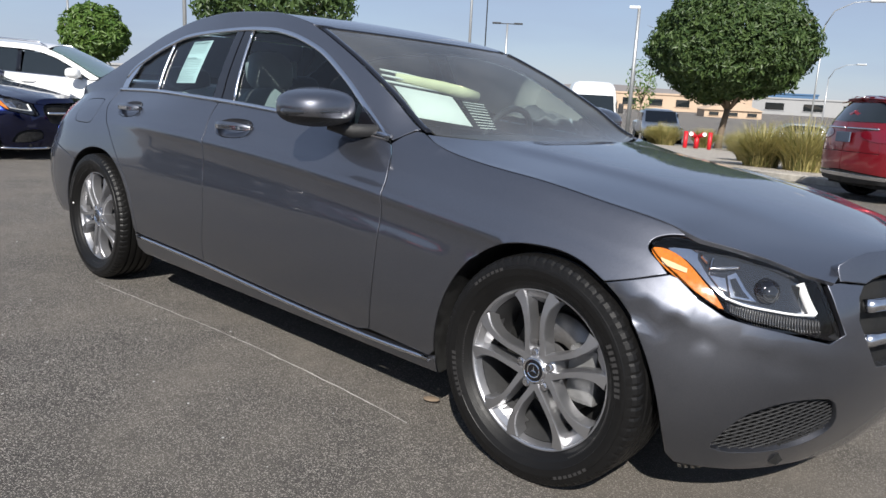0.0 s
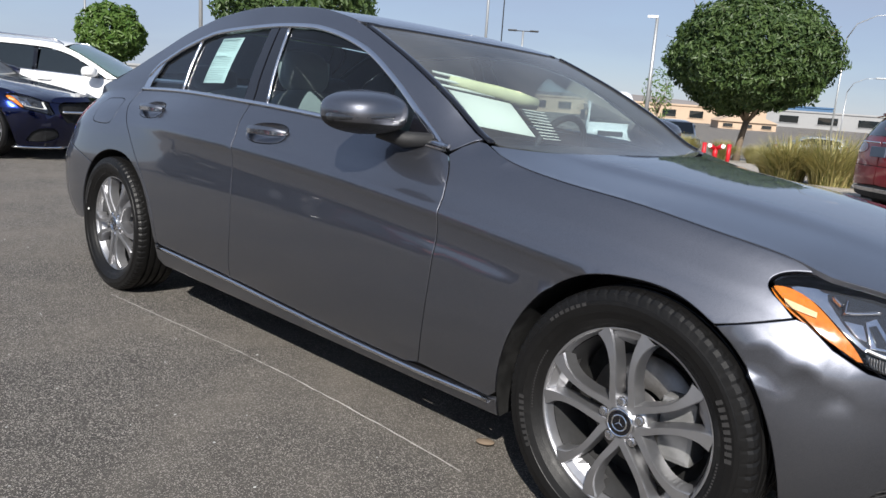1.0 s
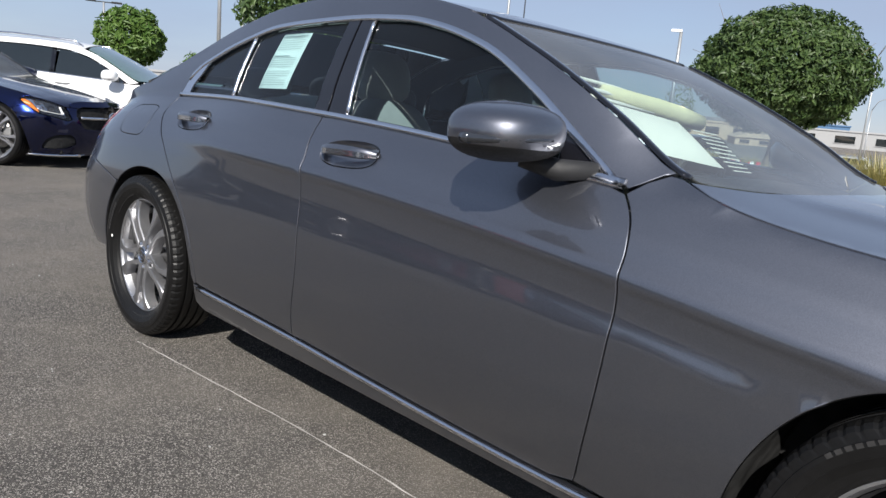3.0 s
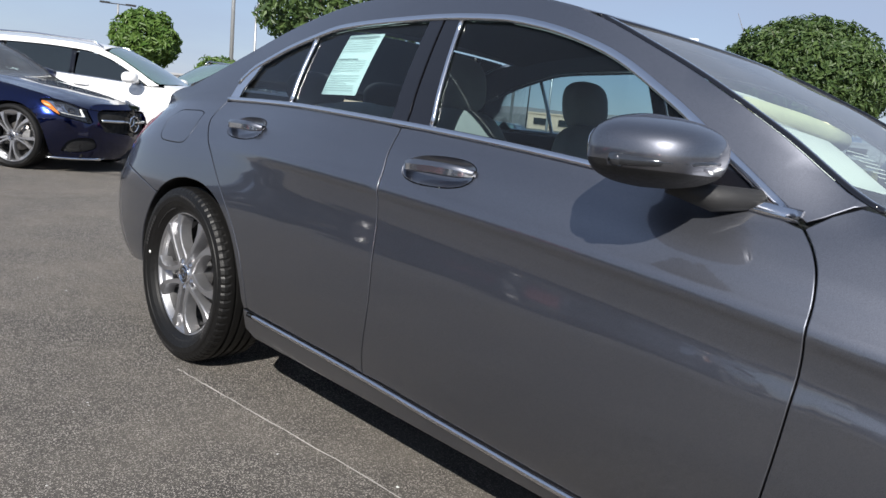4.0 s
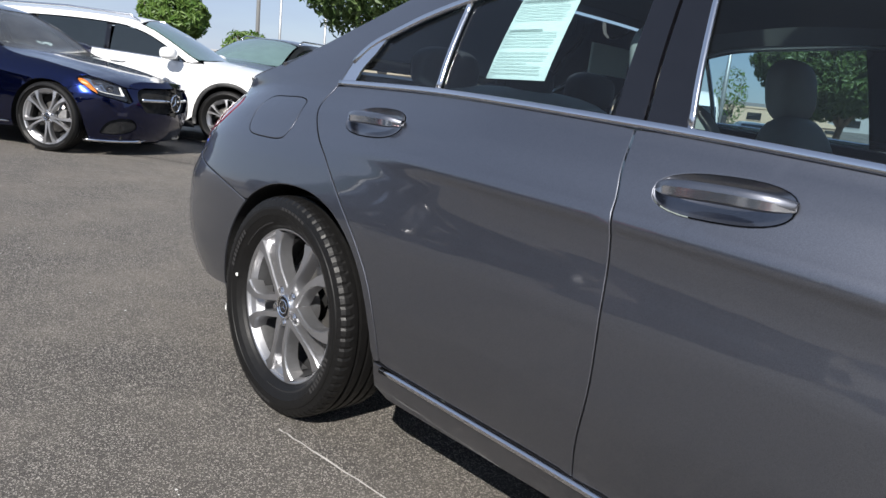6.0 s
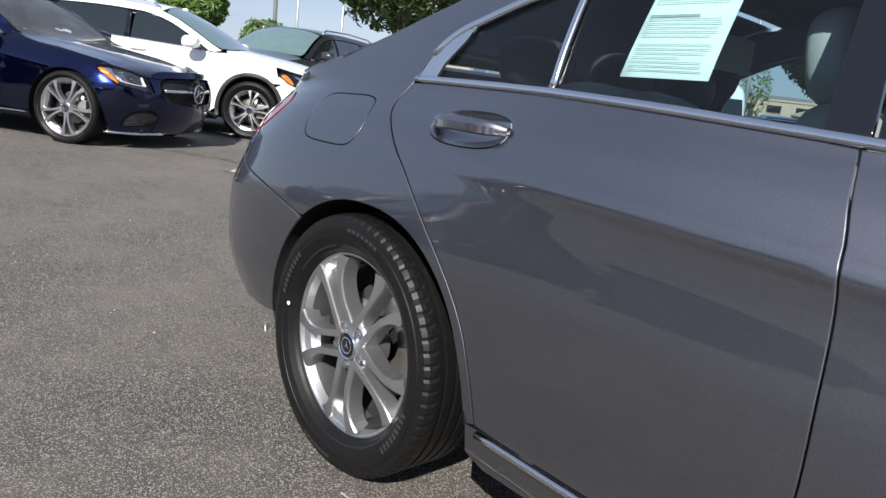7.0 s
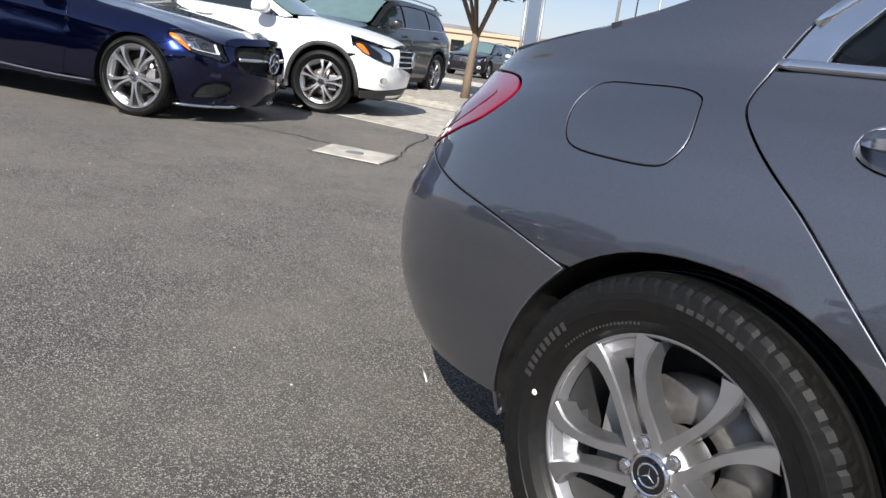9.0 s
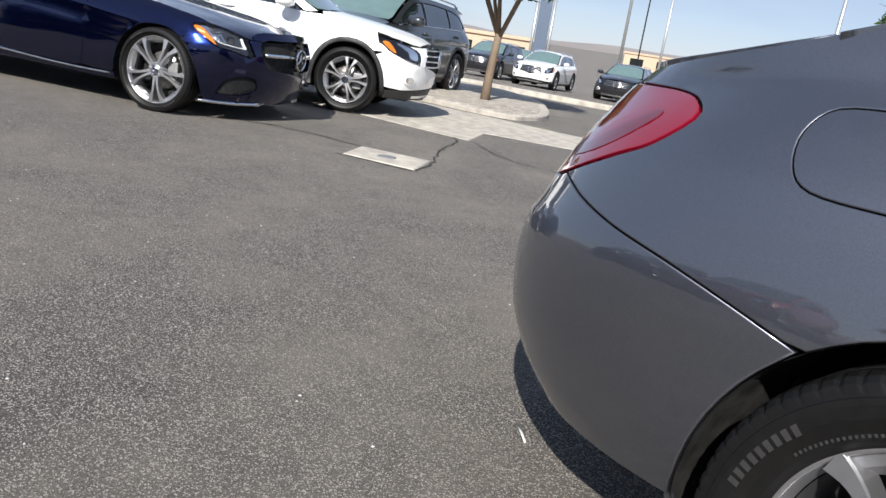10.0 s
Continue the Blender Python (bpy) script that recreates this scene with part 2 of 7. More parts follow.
def pane(name, tint, dust=0.03, ior=1.5):
    """Thin glass: tinted, clear straight through, with mirror gloss by angle."""
    m, nt, b = node_mat(name)
    n, l = nt.nodes, nt.links
    nt.nodes.remove(b)
    tr, gl, mix, fr = n.new("ShaderNodeBsdfTransparent"), n.new("ShaderNodeBsdfGlossy"), n.new("ShaderNodeMixShader"), n.new("ShaderNodeFresnel")
    tr.inputs["Color"].default_value = (*tint, 1)
    gl.inputs["Roughness"].default_value = 0.01
    fr.inputs["IOR"].default_value = ior
    tc, no, mr = n.new("ShaderNodeTexCoord"), n.new("ShaderNodeTexNoise"), n.new("ShaderNodeMapRange")
    no.inputs["Scale"].default_value, no.inputs["Detail"].default_value = 6, 8
    mr.inputs["To Min"].default_value, mr.inputs["To Max"].default_value = 0.002, 0.03
    l.new(tc.outputs["Object"], no.inputs["Vector"]), l.new(no.outputs["Fac"], mr.inputs["Value"]), l.new(mr.outputs[0], gl.inputs["Roughness"])
    l.new(fr.outputs[0], mix.inputs[0]), l.new(tr.outputs[0], mix.inputs[1]), l.new(gl.outputs[0], mix.inputs[2])
    # a thin film of dust
    df, dm, dn, dr = n.new("ShaderNodeBsdfDiffuse"), n.new("ShaderNodeMixShader"), n.new("ShaderNodeTexNoise"), n.new("ShaderNodeMapRange")
    df.inputs["Color"].default_value = (0.62, 0.62, 0.6, 1)
    dn.inputs["Scale"].default_value, dn.inputs["Detail"].default_value = 3.5, 9
    dr.inputs["From Min"].default_value, dr.inputs["From Max"].default_value = 0.3, 0.7
    dr.inputs["To Min"].default_value, dr.inputs["To Max"].default_value = dust * 0.6, dust * 1.4
    l.new(tc.outputs["Object"], dn.inputs["Vector"]), l.new(dn.outputs["Fac"], dr.inputs["Value"]), l.new(dr.outputs[0], dm.inputs[0])
    l.new(mix.outputs[0], dm.inputs[1]), l.new(df.outputs[0], dm.inputs[2])
    l.new(dm.outputs[0], n["Material Output"].inputs["Surface"])
    return m


PAINT_GREY = car_paint("grey_metallic_paint", (0.136, 0.142, 0.166), metal=1.0, rough=0.47, coat_ior=1.85)
PAINT_BLUE = car_paint("dark_blue_metallic_paint", (0.005, 0.010, 0.06), metal=1.0, rough=0.22)
PAINT_WHITE = plain("white_car_paint", (0.8, 0.8, 0.79), 0.35, 0, 0.02, 8, coat=1.0)
PAINT_RED = car_paint("red_metallic_paint", (0.26, 0.009, 0.018), metal=0.5)
PAINT_BLACK = car_paint("black_metallic_paint", (0.018, 0.02, 0.025), metal=0.5)
PAINT_DARK = car_paint("dark_grey_paint", (0.05, 0.055, 0.062), metal=0.6)
PAINT_SILVER = car_paint("silver_paint", (0.3, 0.32, 0.33), metal=0.7)
CHROME = plain("brushed_bright_trim", (0.72, 0.73, 0.76), 0.19, 1.0, 0.02, 25)
STAR = plain("polished_chrome", (0.85, 0.85, 0.86), 0.06, 1.0, 0.04, 60)
PIANO = plain("gloss_black_trim", (0.006, 0.006, 0.008), 0.06, 0, 0.1, 30, coat=0.6)
RUBBER = plain("black_rubber_seal", (0.012, 0.012, 0.012), 0.55, 0, 0.15, 80)
TYRE = plain("tyre_rubber", (0.0060, 0.0058, 0.0058), 0.46, 0, 0.12, 60, 0.10, 900, spec=0.32)
TYRE_MARK = plain("raised_tyre_lettering", (0.028, 0.027, 0.027), 0.5, 0, 0.2, 90)
PLASTIC = plain("black_grained_plastic", (0.02, 0.02, 0.021), 0.55, 0, 0.15, 90, 0.3, 900)
UNDER = plain("dark_underbody", (0.008, 0.008, 0.008), 0.8, 0, 0.3, 20)
RIM = plain("silver_painted_alloy", (0.43, 0.43, 0.445), 0.40, 0.92, 0.05, 70, coat=0.7)
# alloy colour darkened for the shade behind the spokes; lamp ribs share it
RIM_DARK = plain("shade_darkened_alloy", (0.10, 0.10, 0.103), 0.4, 0.7, 0.1, 70)
DISC = plain("machined_brake_disc", (0.22, 0.21, 0.20), 0.4, 0.8, 0.15, 120)
CALIPER = plain("cast_grey_caliper", (0.25, 0.25, 0.25), 0.5, 0.5, 0.15, 60)
RED_LENS = plain("red_lamp_lens", (0.17, 0.004, 0.016), 0.08, 0, 0.1, 60, coat=1.0)
DARK_RED = plain("dark_red_lamp_inner", (0.10, 0.002, 0.008), 0.15, 0, 0.1, 60, coat=1.0)
AMBER = plain("amber_reflector", (0.52, 0.15, 0.012), 0.12, 0, 0.35, 90, coat=1.0)
LAMP_SILVER = plain("lamp_reflector", (0.8, 0.8, 0.82), 0.12, 1.0, 0.1, 90)
PALE_AMBER = plain("pale_amber_prism", (0.75, 0.52, 0.30), 0.12, 0, 0.2, 90, coat=1.0)
SMOKE = plain("smoky_lamp_bowl", (0.05, 0.054, 0.062), 0.12, 0.6, 0.15, 50, coat=0.8)
LAMP_WHITE = plain("white_light_guide", (0.82, 0.82, 0.82), 0.3, 0, 0.05, 90, coat=0.6)
GLASS = pane("tinted_side_glass", (0.62, 0.75, 0.79), 0.003)
WINDSCREEN = pane("windscreen_glass", (0.74, 0.84, 0.82), 0.07)
LENS = pane("clear_lamp_cover", (0.95, 0.96, 0.97), 0.004)
FAR_GLASS = plain("dark_car_glass", (0.012, 0.016, 0.018), 0.04, 0, 0.1, 10, coat=1.0)
# dark car glass made paler: the sunlit look is in the base colour
PALE_GLASS = plain("sunlit_pale_windscreen", (0.10, 0.16, 0.155), 0.05, 0, 0.15, 6, coat=1.0)
LEATHER = plain("pale_grey_leather", (0.42, 0.41, 0.38), 0.55, 0, 0.08, 30, 0.25, 400)
CABIN = plain("black_cabin_plastic", (0.03, 0.032, 0.036), 0.6, 0, 0.15, 60, 0.2, 600)
HEADLINER = plain("black_headliner", (0.05, 0.053, 0.06), 0.9, 0, 0.08, 200)
PAPER = plain("white_paper", (0.82, 0.83, 0.80), 0.7, 0, 0.03, 20)
GREEN_PAPER = plain("pale_green_paper", (0.80, 0.84, 0.78), 0.7, 0, 0.04, 20)
PRINT = plain("grey_print", (0.34, 0.37, 0.36), 0.7, 0, 0.1, 60)
YELLOW = plain("pale_yellow_cloth", (0.85, 0.82, 0.55), 0.8, 0, 0.12, 20, 0.4, 60)
PLATE = plain("number_plate", (0.55, 0.6, 0.62), 0.4, 0, 0.1, 40)
GALV = plain("galvanised_steel", (0.45, 0.46, 0.46), 0.45, 0.7, 0.12, 20)
SIGN_BLUE = plain("blue_grey_sign_panel", (0.10, 0.13, 0.18), 0.4, 0.2, 0.06, 6)
RED_PLASTIC = plain("red_painted_metal", (0.5, 0.012, 0.02), 0.4, 0, 0.1, 30)
DIRT = plain("white_chip", (0.6, 0.6, 0.58), 0.8, 0, 0.1, 30)


def ground_mat(name, base, light, dark, speck, patch, bump=0.5, cell=260.0, blotch=0.26):
    """Asphalt or stone: crushed aggregate, dust drifts and worn patches at several sizes."""
    m, nt, b = node_mat(name)
    n, l = nt.nodes, nt.links
    tc = n.new("ShaderNodeTexCoord")
    vor = n.new("ShaderNodeTexVoronoi")
    vor.inputs["Scale"].default_value = cell
    wob = n.new("ShaderNodeTexNoise")
    wob.inputs["Scale"].default_value, wob.inputs["Detail"].default_value = 700, 3
    big, mid = n.new("ShaderNodeTexNoise"), n.new("ShaderNodeTexNoise")
    big.inputs["Scale"].default_value, big.inputs["Detail"].default_value, big.inputs["Roughness"].default_value = 0.8, 8, 0.6
    mid.inputs["Scale"].default_value, mid.inputs["Detail"].default_value = 7, 9
    for t in (vor, wob, big, mid):
        l.new(tc.outputs["Object"], t.inputs["Vector"])
    sep = n.new("ShaderNodeSeparateColor")
    l.new(vor.outputs["Color"], sep.inputs[0])
    ramp = n.new("ShaderNodeValToRGB")
    e = ramp.color_ramp.elements
    e[0].position, e[0].color = 0.0, (*dark, 1)
    e[1].position, e[1].color = 1.0, (*light, 1)
    for pos, c in ((0.35, base), (0.75, base), (1 - speck, light)):
        k = e.new(pos)
        k.color = (*c, 1)
    l.new(sep.outputs[0], ramp.inputs[0])
    dr = n.new("ShaderNodeMapRange")
    dr.inputs["From Min"].default_value, dr.inputs["From Max"].default_value = 0.42, 0.72
    l.new(big.outputs["Fac"], dr.inputs["Value"])
    mix = n.new("ShaderNodeMix")
    mix.data_type = "RGBA"
    mix.inputs["B"].default_value = (*patch, 1)
    fade = n.new("ShaderNodeMath")
    fade.operation = "MULTIPLY"
    fade.inputs[1].default_value = 0.8
    l.new(dr.outputs[0], fade.inputs[0]), l.new(fade.outputs[0], mix.inputs["Factor"]), l.new(ramp.outputs[0], mix.inputs["A"])
    mr = n.new("ShaderNodeMapRange")
    mr.inputs["From Min"].default_value, mr.inputs["From Max"].default_value = 0.3, 0.7
    mr.inputs["To Min"].default_value, mr.inputs["To Max"].default_value = 1 - blotch, 1 + blotch
    l.new(mid.outputs["Fac"], mr.inputs["Value"])
    mul = n.new("ShaderNodeMix")
    mul.data_type, mul.blend_type = "RGBA", "MULTIPLY"
    mul.inputs["Factor"].default_value = 1
    l.new(mix.outputs["Result"], mul.inputs["A"]), l.new(mr.outputs[0], mul.inputs["B"])
    l.new(mul.outputs["Result"], b.inputs["Base Color"])
    b.inputs["Roughness"].default_value = 0.85
    hb = n.new("ShaderNodeMath")
    hb.operation = "ADD"
    l.new(vor.outputs["Distance"], hb.inputs[0]), l.new(wob.outputs["Fac"], hb.inputs[1])
    bp = n.new("ShaderNodeBump")
    bp.inputs["Strength"].default_value, bp.inputs["Distance"].default_value = bump, 0.004
    l.new(hb.outputs[0], bp.inputs["Height"]), l.new(bp.outputs[0], b.inputs["Normal"])
    return m


ASPHALT = ground_mat("sun_bleached_asphalt", (0.088, 0.080, 0.071), (0.42, 0.385, 0.345), (0.014, 0.0135, 0.013), 0.11, (0.215, 0.190, 0.160), 1.0, 320.0, 0.10)
CONCRETE = ground_mat("pale_concrete", (0.36, 0.33, 0.29), (0.44, 0.41, 0.36), (0.28, 0.26, 0.22), 0.05, (0.42, 0.39, 0.33), 0.2, 400)
GRAVEL = ground_mat("pale_gravel", (0.34, 0.31, 0.27), (0.5, 0.46, 0.4), (0.16, 0.14, 0.12), 0.15, (0.38, 0.34, 0.29), 1.0, 45)
CRACK = plain("dark_crack_sealant", (0.03, 0.029, 0.028), 0.8, 0, 0.2, 60)
LINE = plain("worn_chalk_line", (0.45, 0.43, 0.40), 0.8, 0, 0.3, 120)
BARK = plain("grey_brown_bark", (0.16, 0.12, 0.085), 0.9, 0, 0.3, 30, 0.8, 60)
DESERT = plain("dry_hill", (0.20, 0.185, 0.18), 0.95, 0, 0.15, 0.02)
ADOBE = plain("tan_stucco", (0.48, 0.36, 0.26), 0.9, 0, 0.08, 3)
METAL_WALL = plain("pale_metal_wall", (0.36, 0.36, 0.36), 0.6, 0.2, 0.06, 2)
BLUE_WALL = plain("blue_metal_wall", (0.08, 0.16, 0.28), 0.6, 0.2, 0.06, 2)


def leaf_mat(name, a, b2, dry=None):
    m, nt, b = node_mat(name)
    n, l = nt.nodes, nt.links
    g = n.new("ShaderNodeNewGeometry")
    ramp = n.new("ShaderNodeValToRGB")
    e = ramp.color_ramp.elements
    e[0].color, e[1].color = (*a, 1), (*b2, 1)
    if dry:
        e.new(0.8).color = (*dry, 1)
    l.new(g.outputs["Random Per Island"], ramp.inputs[0])
    l.new(ramp.outputs[0], b.inputs["Base Color"])
    b.inputs["Roughness"].default_value = 0.5
    b.inputs["Transmission Weight"].default_value = 0.0
    tl, mx = n.new("ShaderNodeBsdfTranslucent"), n.new("ShaderNodeMixShader")
    l.new(ramp.outputs[0], tl.inputs["Color"])
    mx.inputs[0].default_value = 0.3
    l.new(b.outputs[0], mx.inputs[1]), l.new(tl.outputs[0], mx.inputs[2])
    l.new(mx.outputs[0], n["Material Output"].inputs["Surface"])
    return m


LEAF = leaf_mat("green_leaves", (0.032, 0.066, 0.018), (0.10, 0.155, 0.045))
LEAF_LIGHT = leaf_mat("light_green_leaves", (0.06, 0.13, 0.02), (0.14, 0.22, 0.05))
GRASS = leaf_mat("dry_clump_grass", (0.14, 0.17, 0.04), (0.46, 0.40, 0.15), (0.55, 0.46, 0.2))

# ---- body shapes ----
def pchip(xs, ys):
    """Smooth monotone curve through points, as a function of one number."""
    xs, ys = [float(v) for v in xs], [float(v) for v in ys]
    k = len(xs)
    h = [xs[i + 1] - xs[i] for i in range(k - 1)]
    d = [(ys[i + 1] - ys[i]) / h[i] for i in range(k - 1)]
    m = [d[0]] + [0.0] * (k - 2) + [d[-1]]
    for i in range(1, k - 1):
        if d[i - 1] * d[i] > 0:
            w1, w2 = 2 * h[i] + h[i - 1], h[i] + 2 * h[i - 1]
            m[i] = (w1 + w2) / (w1 / d[i - 1] + w2 / d[i])

    def f(x):
        x = min(max(float(x), xs[0]), xs[-1])
        lo, hi = 0, k - 1
        while hi - lo > 1:
            mid = (lo + hi) // 2
            if xs[mid] <= x:
                lo = mid
            else:
                hi = mid
        t = (x - xs[lo]) / h[lo]
        return ((1 + 2 * t) * (1 - t) ** 2 * ys[lo] + t * (1 - t) ** 2 * h[lo] * m[lo]
                + t * t * (3 - 2 * t) * ys[lo + 1] + t * t * (t - 1) * h[lo] * m[lo + 1])
    return f


class Shape:
    """A car body: half width over length and height, and a top over length and width. x ahead, z up."""

    def __init__(self, belt, rail_y, rail_z, crest, nose, tail, profile, x0=1.2, x1=-1.3, bow=(5.0, 1.6), stern=(6.5, 1.8), half=0.876):
        self.belt, self.ry, self.rz, self.crest = pchip(*zip(*belt)), pchip(*zip(*rail_y)), pchip(*zip(*rail_z)), pchip(*zip(*crest))
        self.nose, self.tail, self.profile = pchip(*zip(*nose)), pchip(*zip(*tail)), profile
        self.x0, self.x1, self.bow, self.stern, self.half = x0, x1, bow, stern, half
        self.cache = {}

    def section(self, x):
        k = round(x, 3)
        if k not in self.cache:
            zb, zr, yr = float(self.belt(k)), float(self.rz(k)), float(self.ry(k))
            low, up, rear = self.profile
            t = min(1.0, max(0.0, (-0.6 - k) / 0.85))
            t = t * t * (3 - 2 * t)
            keys = [(z, w * self.half) for z, w in low] + [(zb - dz, (w + (wr - w) * t) * self.half) for (dz, w), (_, wr) in zip(up, rear)]
            wb, gap = keys[-1][1], zr - zb
            if gap > 0.02:
                for s in (0.25, 0.5, 0.75, 0.93):
                    keys.append((zb + s * gap, wb + (yr - wb) * s + 0.02 * min(1, gap / 0.3) * s * (1 - s) * 4 * 0.6))
                keys.append((zr, yr))
            else:
                keys.append((zb + max(gap, 0.01), wb - 0.012))
            self.cache[k] = pchip(*zip(*keys))
        return self.cache[k]

    def ends(self, x, z):
        if x > self.x0:
            q = min(1.0, (x - self.x0) / (float(self.nose(z)) - self.x0))
            n, m = self.bow
            return (1 - q ** n) ** (1 / m) * (1 - 0.02 * q * q)
        if x < self.x1:
            q = min(1.0, (self.x1 - x) / (-float(self.tail(z)) + self.x1))
            n, m = self.stern
            return (1 - q ** n) ** (1 / m) * (1 - 0.01 * q * q)
        return 1.0

    def width(self, x, z):
        a = math.floor(x * 50) / 50
        t = (x - a) * 50
        wa, wb = float(self.section(a)(z)), float(self.section(a + 0.02)(z))
        return (wa + (wb - wa) * t) * self.ends(x, z)

    def side(self, x, z):
        return np.array((x, -self.width(x, z), z))

    def end(self, a, z):
        """Round the nose (a from 0 to 1) or the tail (a from 0 to -1), to the middle line."""
        q = 1 - (1 - abs(a)) ** 2
        x = self.x0 + q * (float(self.nose(z)) - self.x0) if a > 0 else self.x1 + q * (float(self.tail(z)) - self.x1)
        return self.side(x, z)

    def unend(self, x, z):
        if x > self.x0:
            return 1 - math.sqrt(max(0, 1 - (x - self.x0) / (float(self.nose(z)) - self.x0)))
        return -(1 - math.sqrt(max(0, 1 - (self.x1 - x) / (self.x1 - float(self.tail(z))))))

    def top(self, x, y):
        yr, zr, zc = float(self.ry(x)), float(self.rz(x)), float(self.crest(x))
        s = min(1.0, abs(y) / yr)
        return np.array((x, y, zr + (zc - zr) * (1 - s ** 2.2)))


LOW = [(0.12, 0.90), (0.18, 0.930), (0.25, 0.960), (0.3, 0.976), (0.37, 0.988), (0.48, 0.996), (0.60, 0.9955)]
UP = [(0.235, 0.985), (0.195, 0.9865), (0.172, 0.9905), (0.158, 0.987), (0.13, 0.968), (0.085, 0.944), (0.05, 0.915), (0.0, 0.868)]
REAR = [(0.235, 0.972), (0.195, 0.960), (0.172, 0.952), (0.158, 0.945), (0.13, 0.926), (0.085, 0.89), (0.05, 0.85), (0.0, 0.80)]
SEDAN = Shape(
    belt=[(-2.6, 0.80), (-2.4, 0.855), (-2.2, 0.908), (-1.8, 0.968), (-1.4, 0.988), (-1.0, 0.994), (-0.4, 0.98), (0.0, 0.962), (0.3, 0.942), (0.75, 0.902), (1.06, 0.868), (1.33, 0.838), (1.52, 0.808), (1.7, 0.777), (1.79, 0.748), (1.9, 0.727), (2.01, 0.686), (2.06, 0.666), (2.25, 0.60)],
    rail_y=[(-2.5, 0.60), (-2.25, 0.66), (-2.0, 0.70), (-1.75, 0.665), (-1.5, 0.615), (-1.2, 0.575), (-0.9, 0.562), (-0.6, 0.562), (-0.3, 0.575), (0.0, 0.605), (0.3, 0.645), (0.6, 0.685), (0.78, 0.705), (0.88, 0.738), (0.95, 0.748), (1.1, 0.749), (1.33, 0.748), (1.52, 0.744), (1.7, 0.728), (1.79, 0.722), (1.9, 0.668), (2.011, 0.588), (2.062, 0.525), (2.1, 0.45), (2.15, 0.33), (2.25, 0.2)],
    rail_z=[(-2.6, 0.865), (-2.4, 0.902), (-2.2, 0.945), (-2.0, 0.983), (-1.75, 1.055), (-1.5, 1.165), (-1.2, 1.285), (-0.9, 1.355), (-0.6, 1.38), (-0.3, 1.372), (0.0, 1.325), (0.3, 1.212), (0.6, 1.06), (0.78, 0.95), (0.95, 0.895), (1.1, 0.87), (1.33, 0.845), (1.52, 0.815), (1.7, 0.783), (1.79, 0.755), (1.9, 0.732), (2.01, 0.690), (2.06, 0.671), (2.25, 0.61)],
    crest=[(-2.6, 0.89), (-2.4, 0.935), (-2.2, 0.978), (-2.0, 1.010), (-1.85, 1.052), (-1.5, 1.195), (-1.2, 1.315), (-1.0, 1.368), (-0.7, 1.398), (-0.45, 1.399), (-0.2, 1.375), (0.05, 1.325), (0.3, 1.227), (0.6, 1.073), (0.8, 0.966), (0.9, 0.935), (1.0, 0.917), (1.2, 0.890), (1.5, 0.850), (1.8, 0.798), (2.0, 0.752), (2.1, 0.732), (2.18, 0.695), (2.25, 0.64)],
    nose=[(0.1, 2.06), (0.2, 2.13), (0.3, 2.175), (0.45, 2.21), (0.6, 2.215), (0.7, 2.19), (0.78, 2.14), (0.9, 2.05)],
    tail=[(0.1, -2.33), (0.25, -2.44), (0.33, -2.54), (0.42, -2.595), (0.52, -2.605), (0.62, -2.58), (0.72, -2.535), (0.82, -2.50), (0.95, -2.44), (1.1, -2.40)],
    profile=(LOW, UP, REAR), stern=(5.0, 2.0))

# ---- wheels ----
def tyre_mesh(R=0.328, lip=0.231, w=0.112, n=180):
    s = R / 0.328
    prof = [(lip - 0.008, -w * 0.66), (lip + 0.0035, -w * 0.735), (lip + 0.010, -w * 0.80), (lip + 0.024, -w * 0.90), (lip + 0.040, -w * 0.965), (lip + 0.0415, -w * 0.98), (R - 0.038 * s, -w), (R - 0.030 * s, -w * 0.99), (R - 0.0285 * s, -w * 0.965),
            (R - 0.012, -w * 0.93), (R - 0.004, -w * 0.84), (R - 0.001, -w * 0.74), (R, -w * 0.62)]
    for g in (-0.052, -0.018, 0.018, 0.052):
        y = g / 0.112 * w
        prof += [(R, y - 0.006), (R - 0.007, y - 0.0045), (R - 0.007, y + 0.0045), (R, y + 0.006)]
    prof += [(r, -y) for r, y in reversed(prof[:13])]
    vs, fs = lathe(prof, n)
    out = []
    for i, v in enumerate(vs):
        ring, k = divmod(i, n)
        r, y = prof[ring]
        if abs(y) > w * 0.68 and r > R - 0.014 and k % 4 == 0:
            f = (r - 0.003) / r
            v = (v[0] * f, v[1], v[2] * f)
        out.append(v)
    return mesh_of(out, fs, "tyre", n < 200)


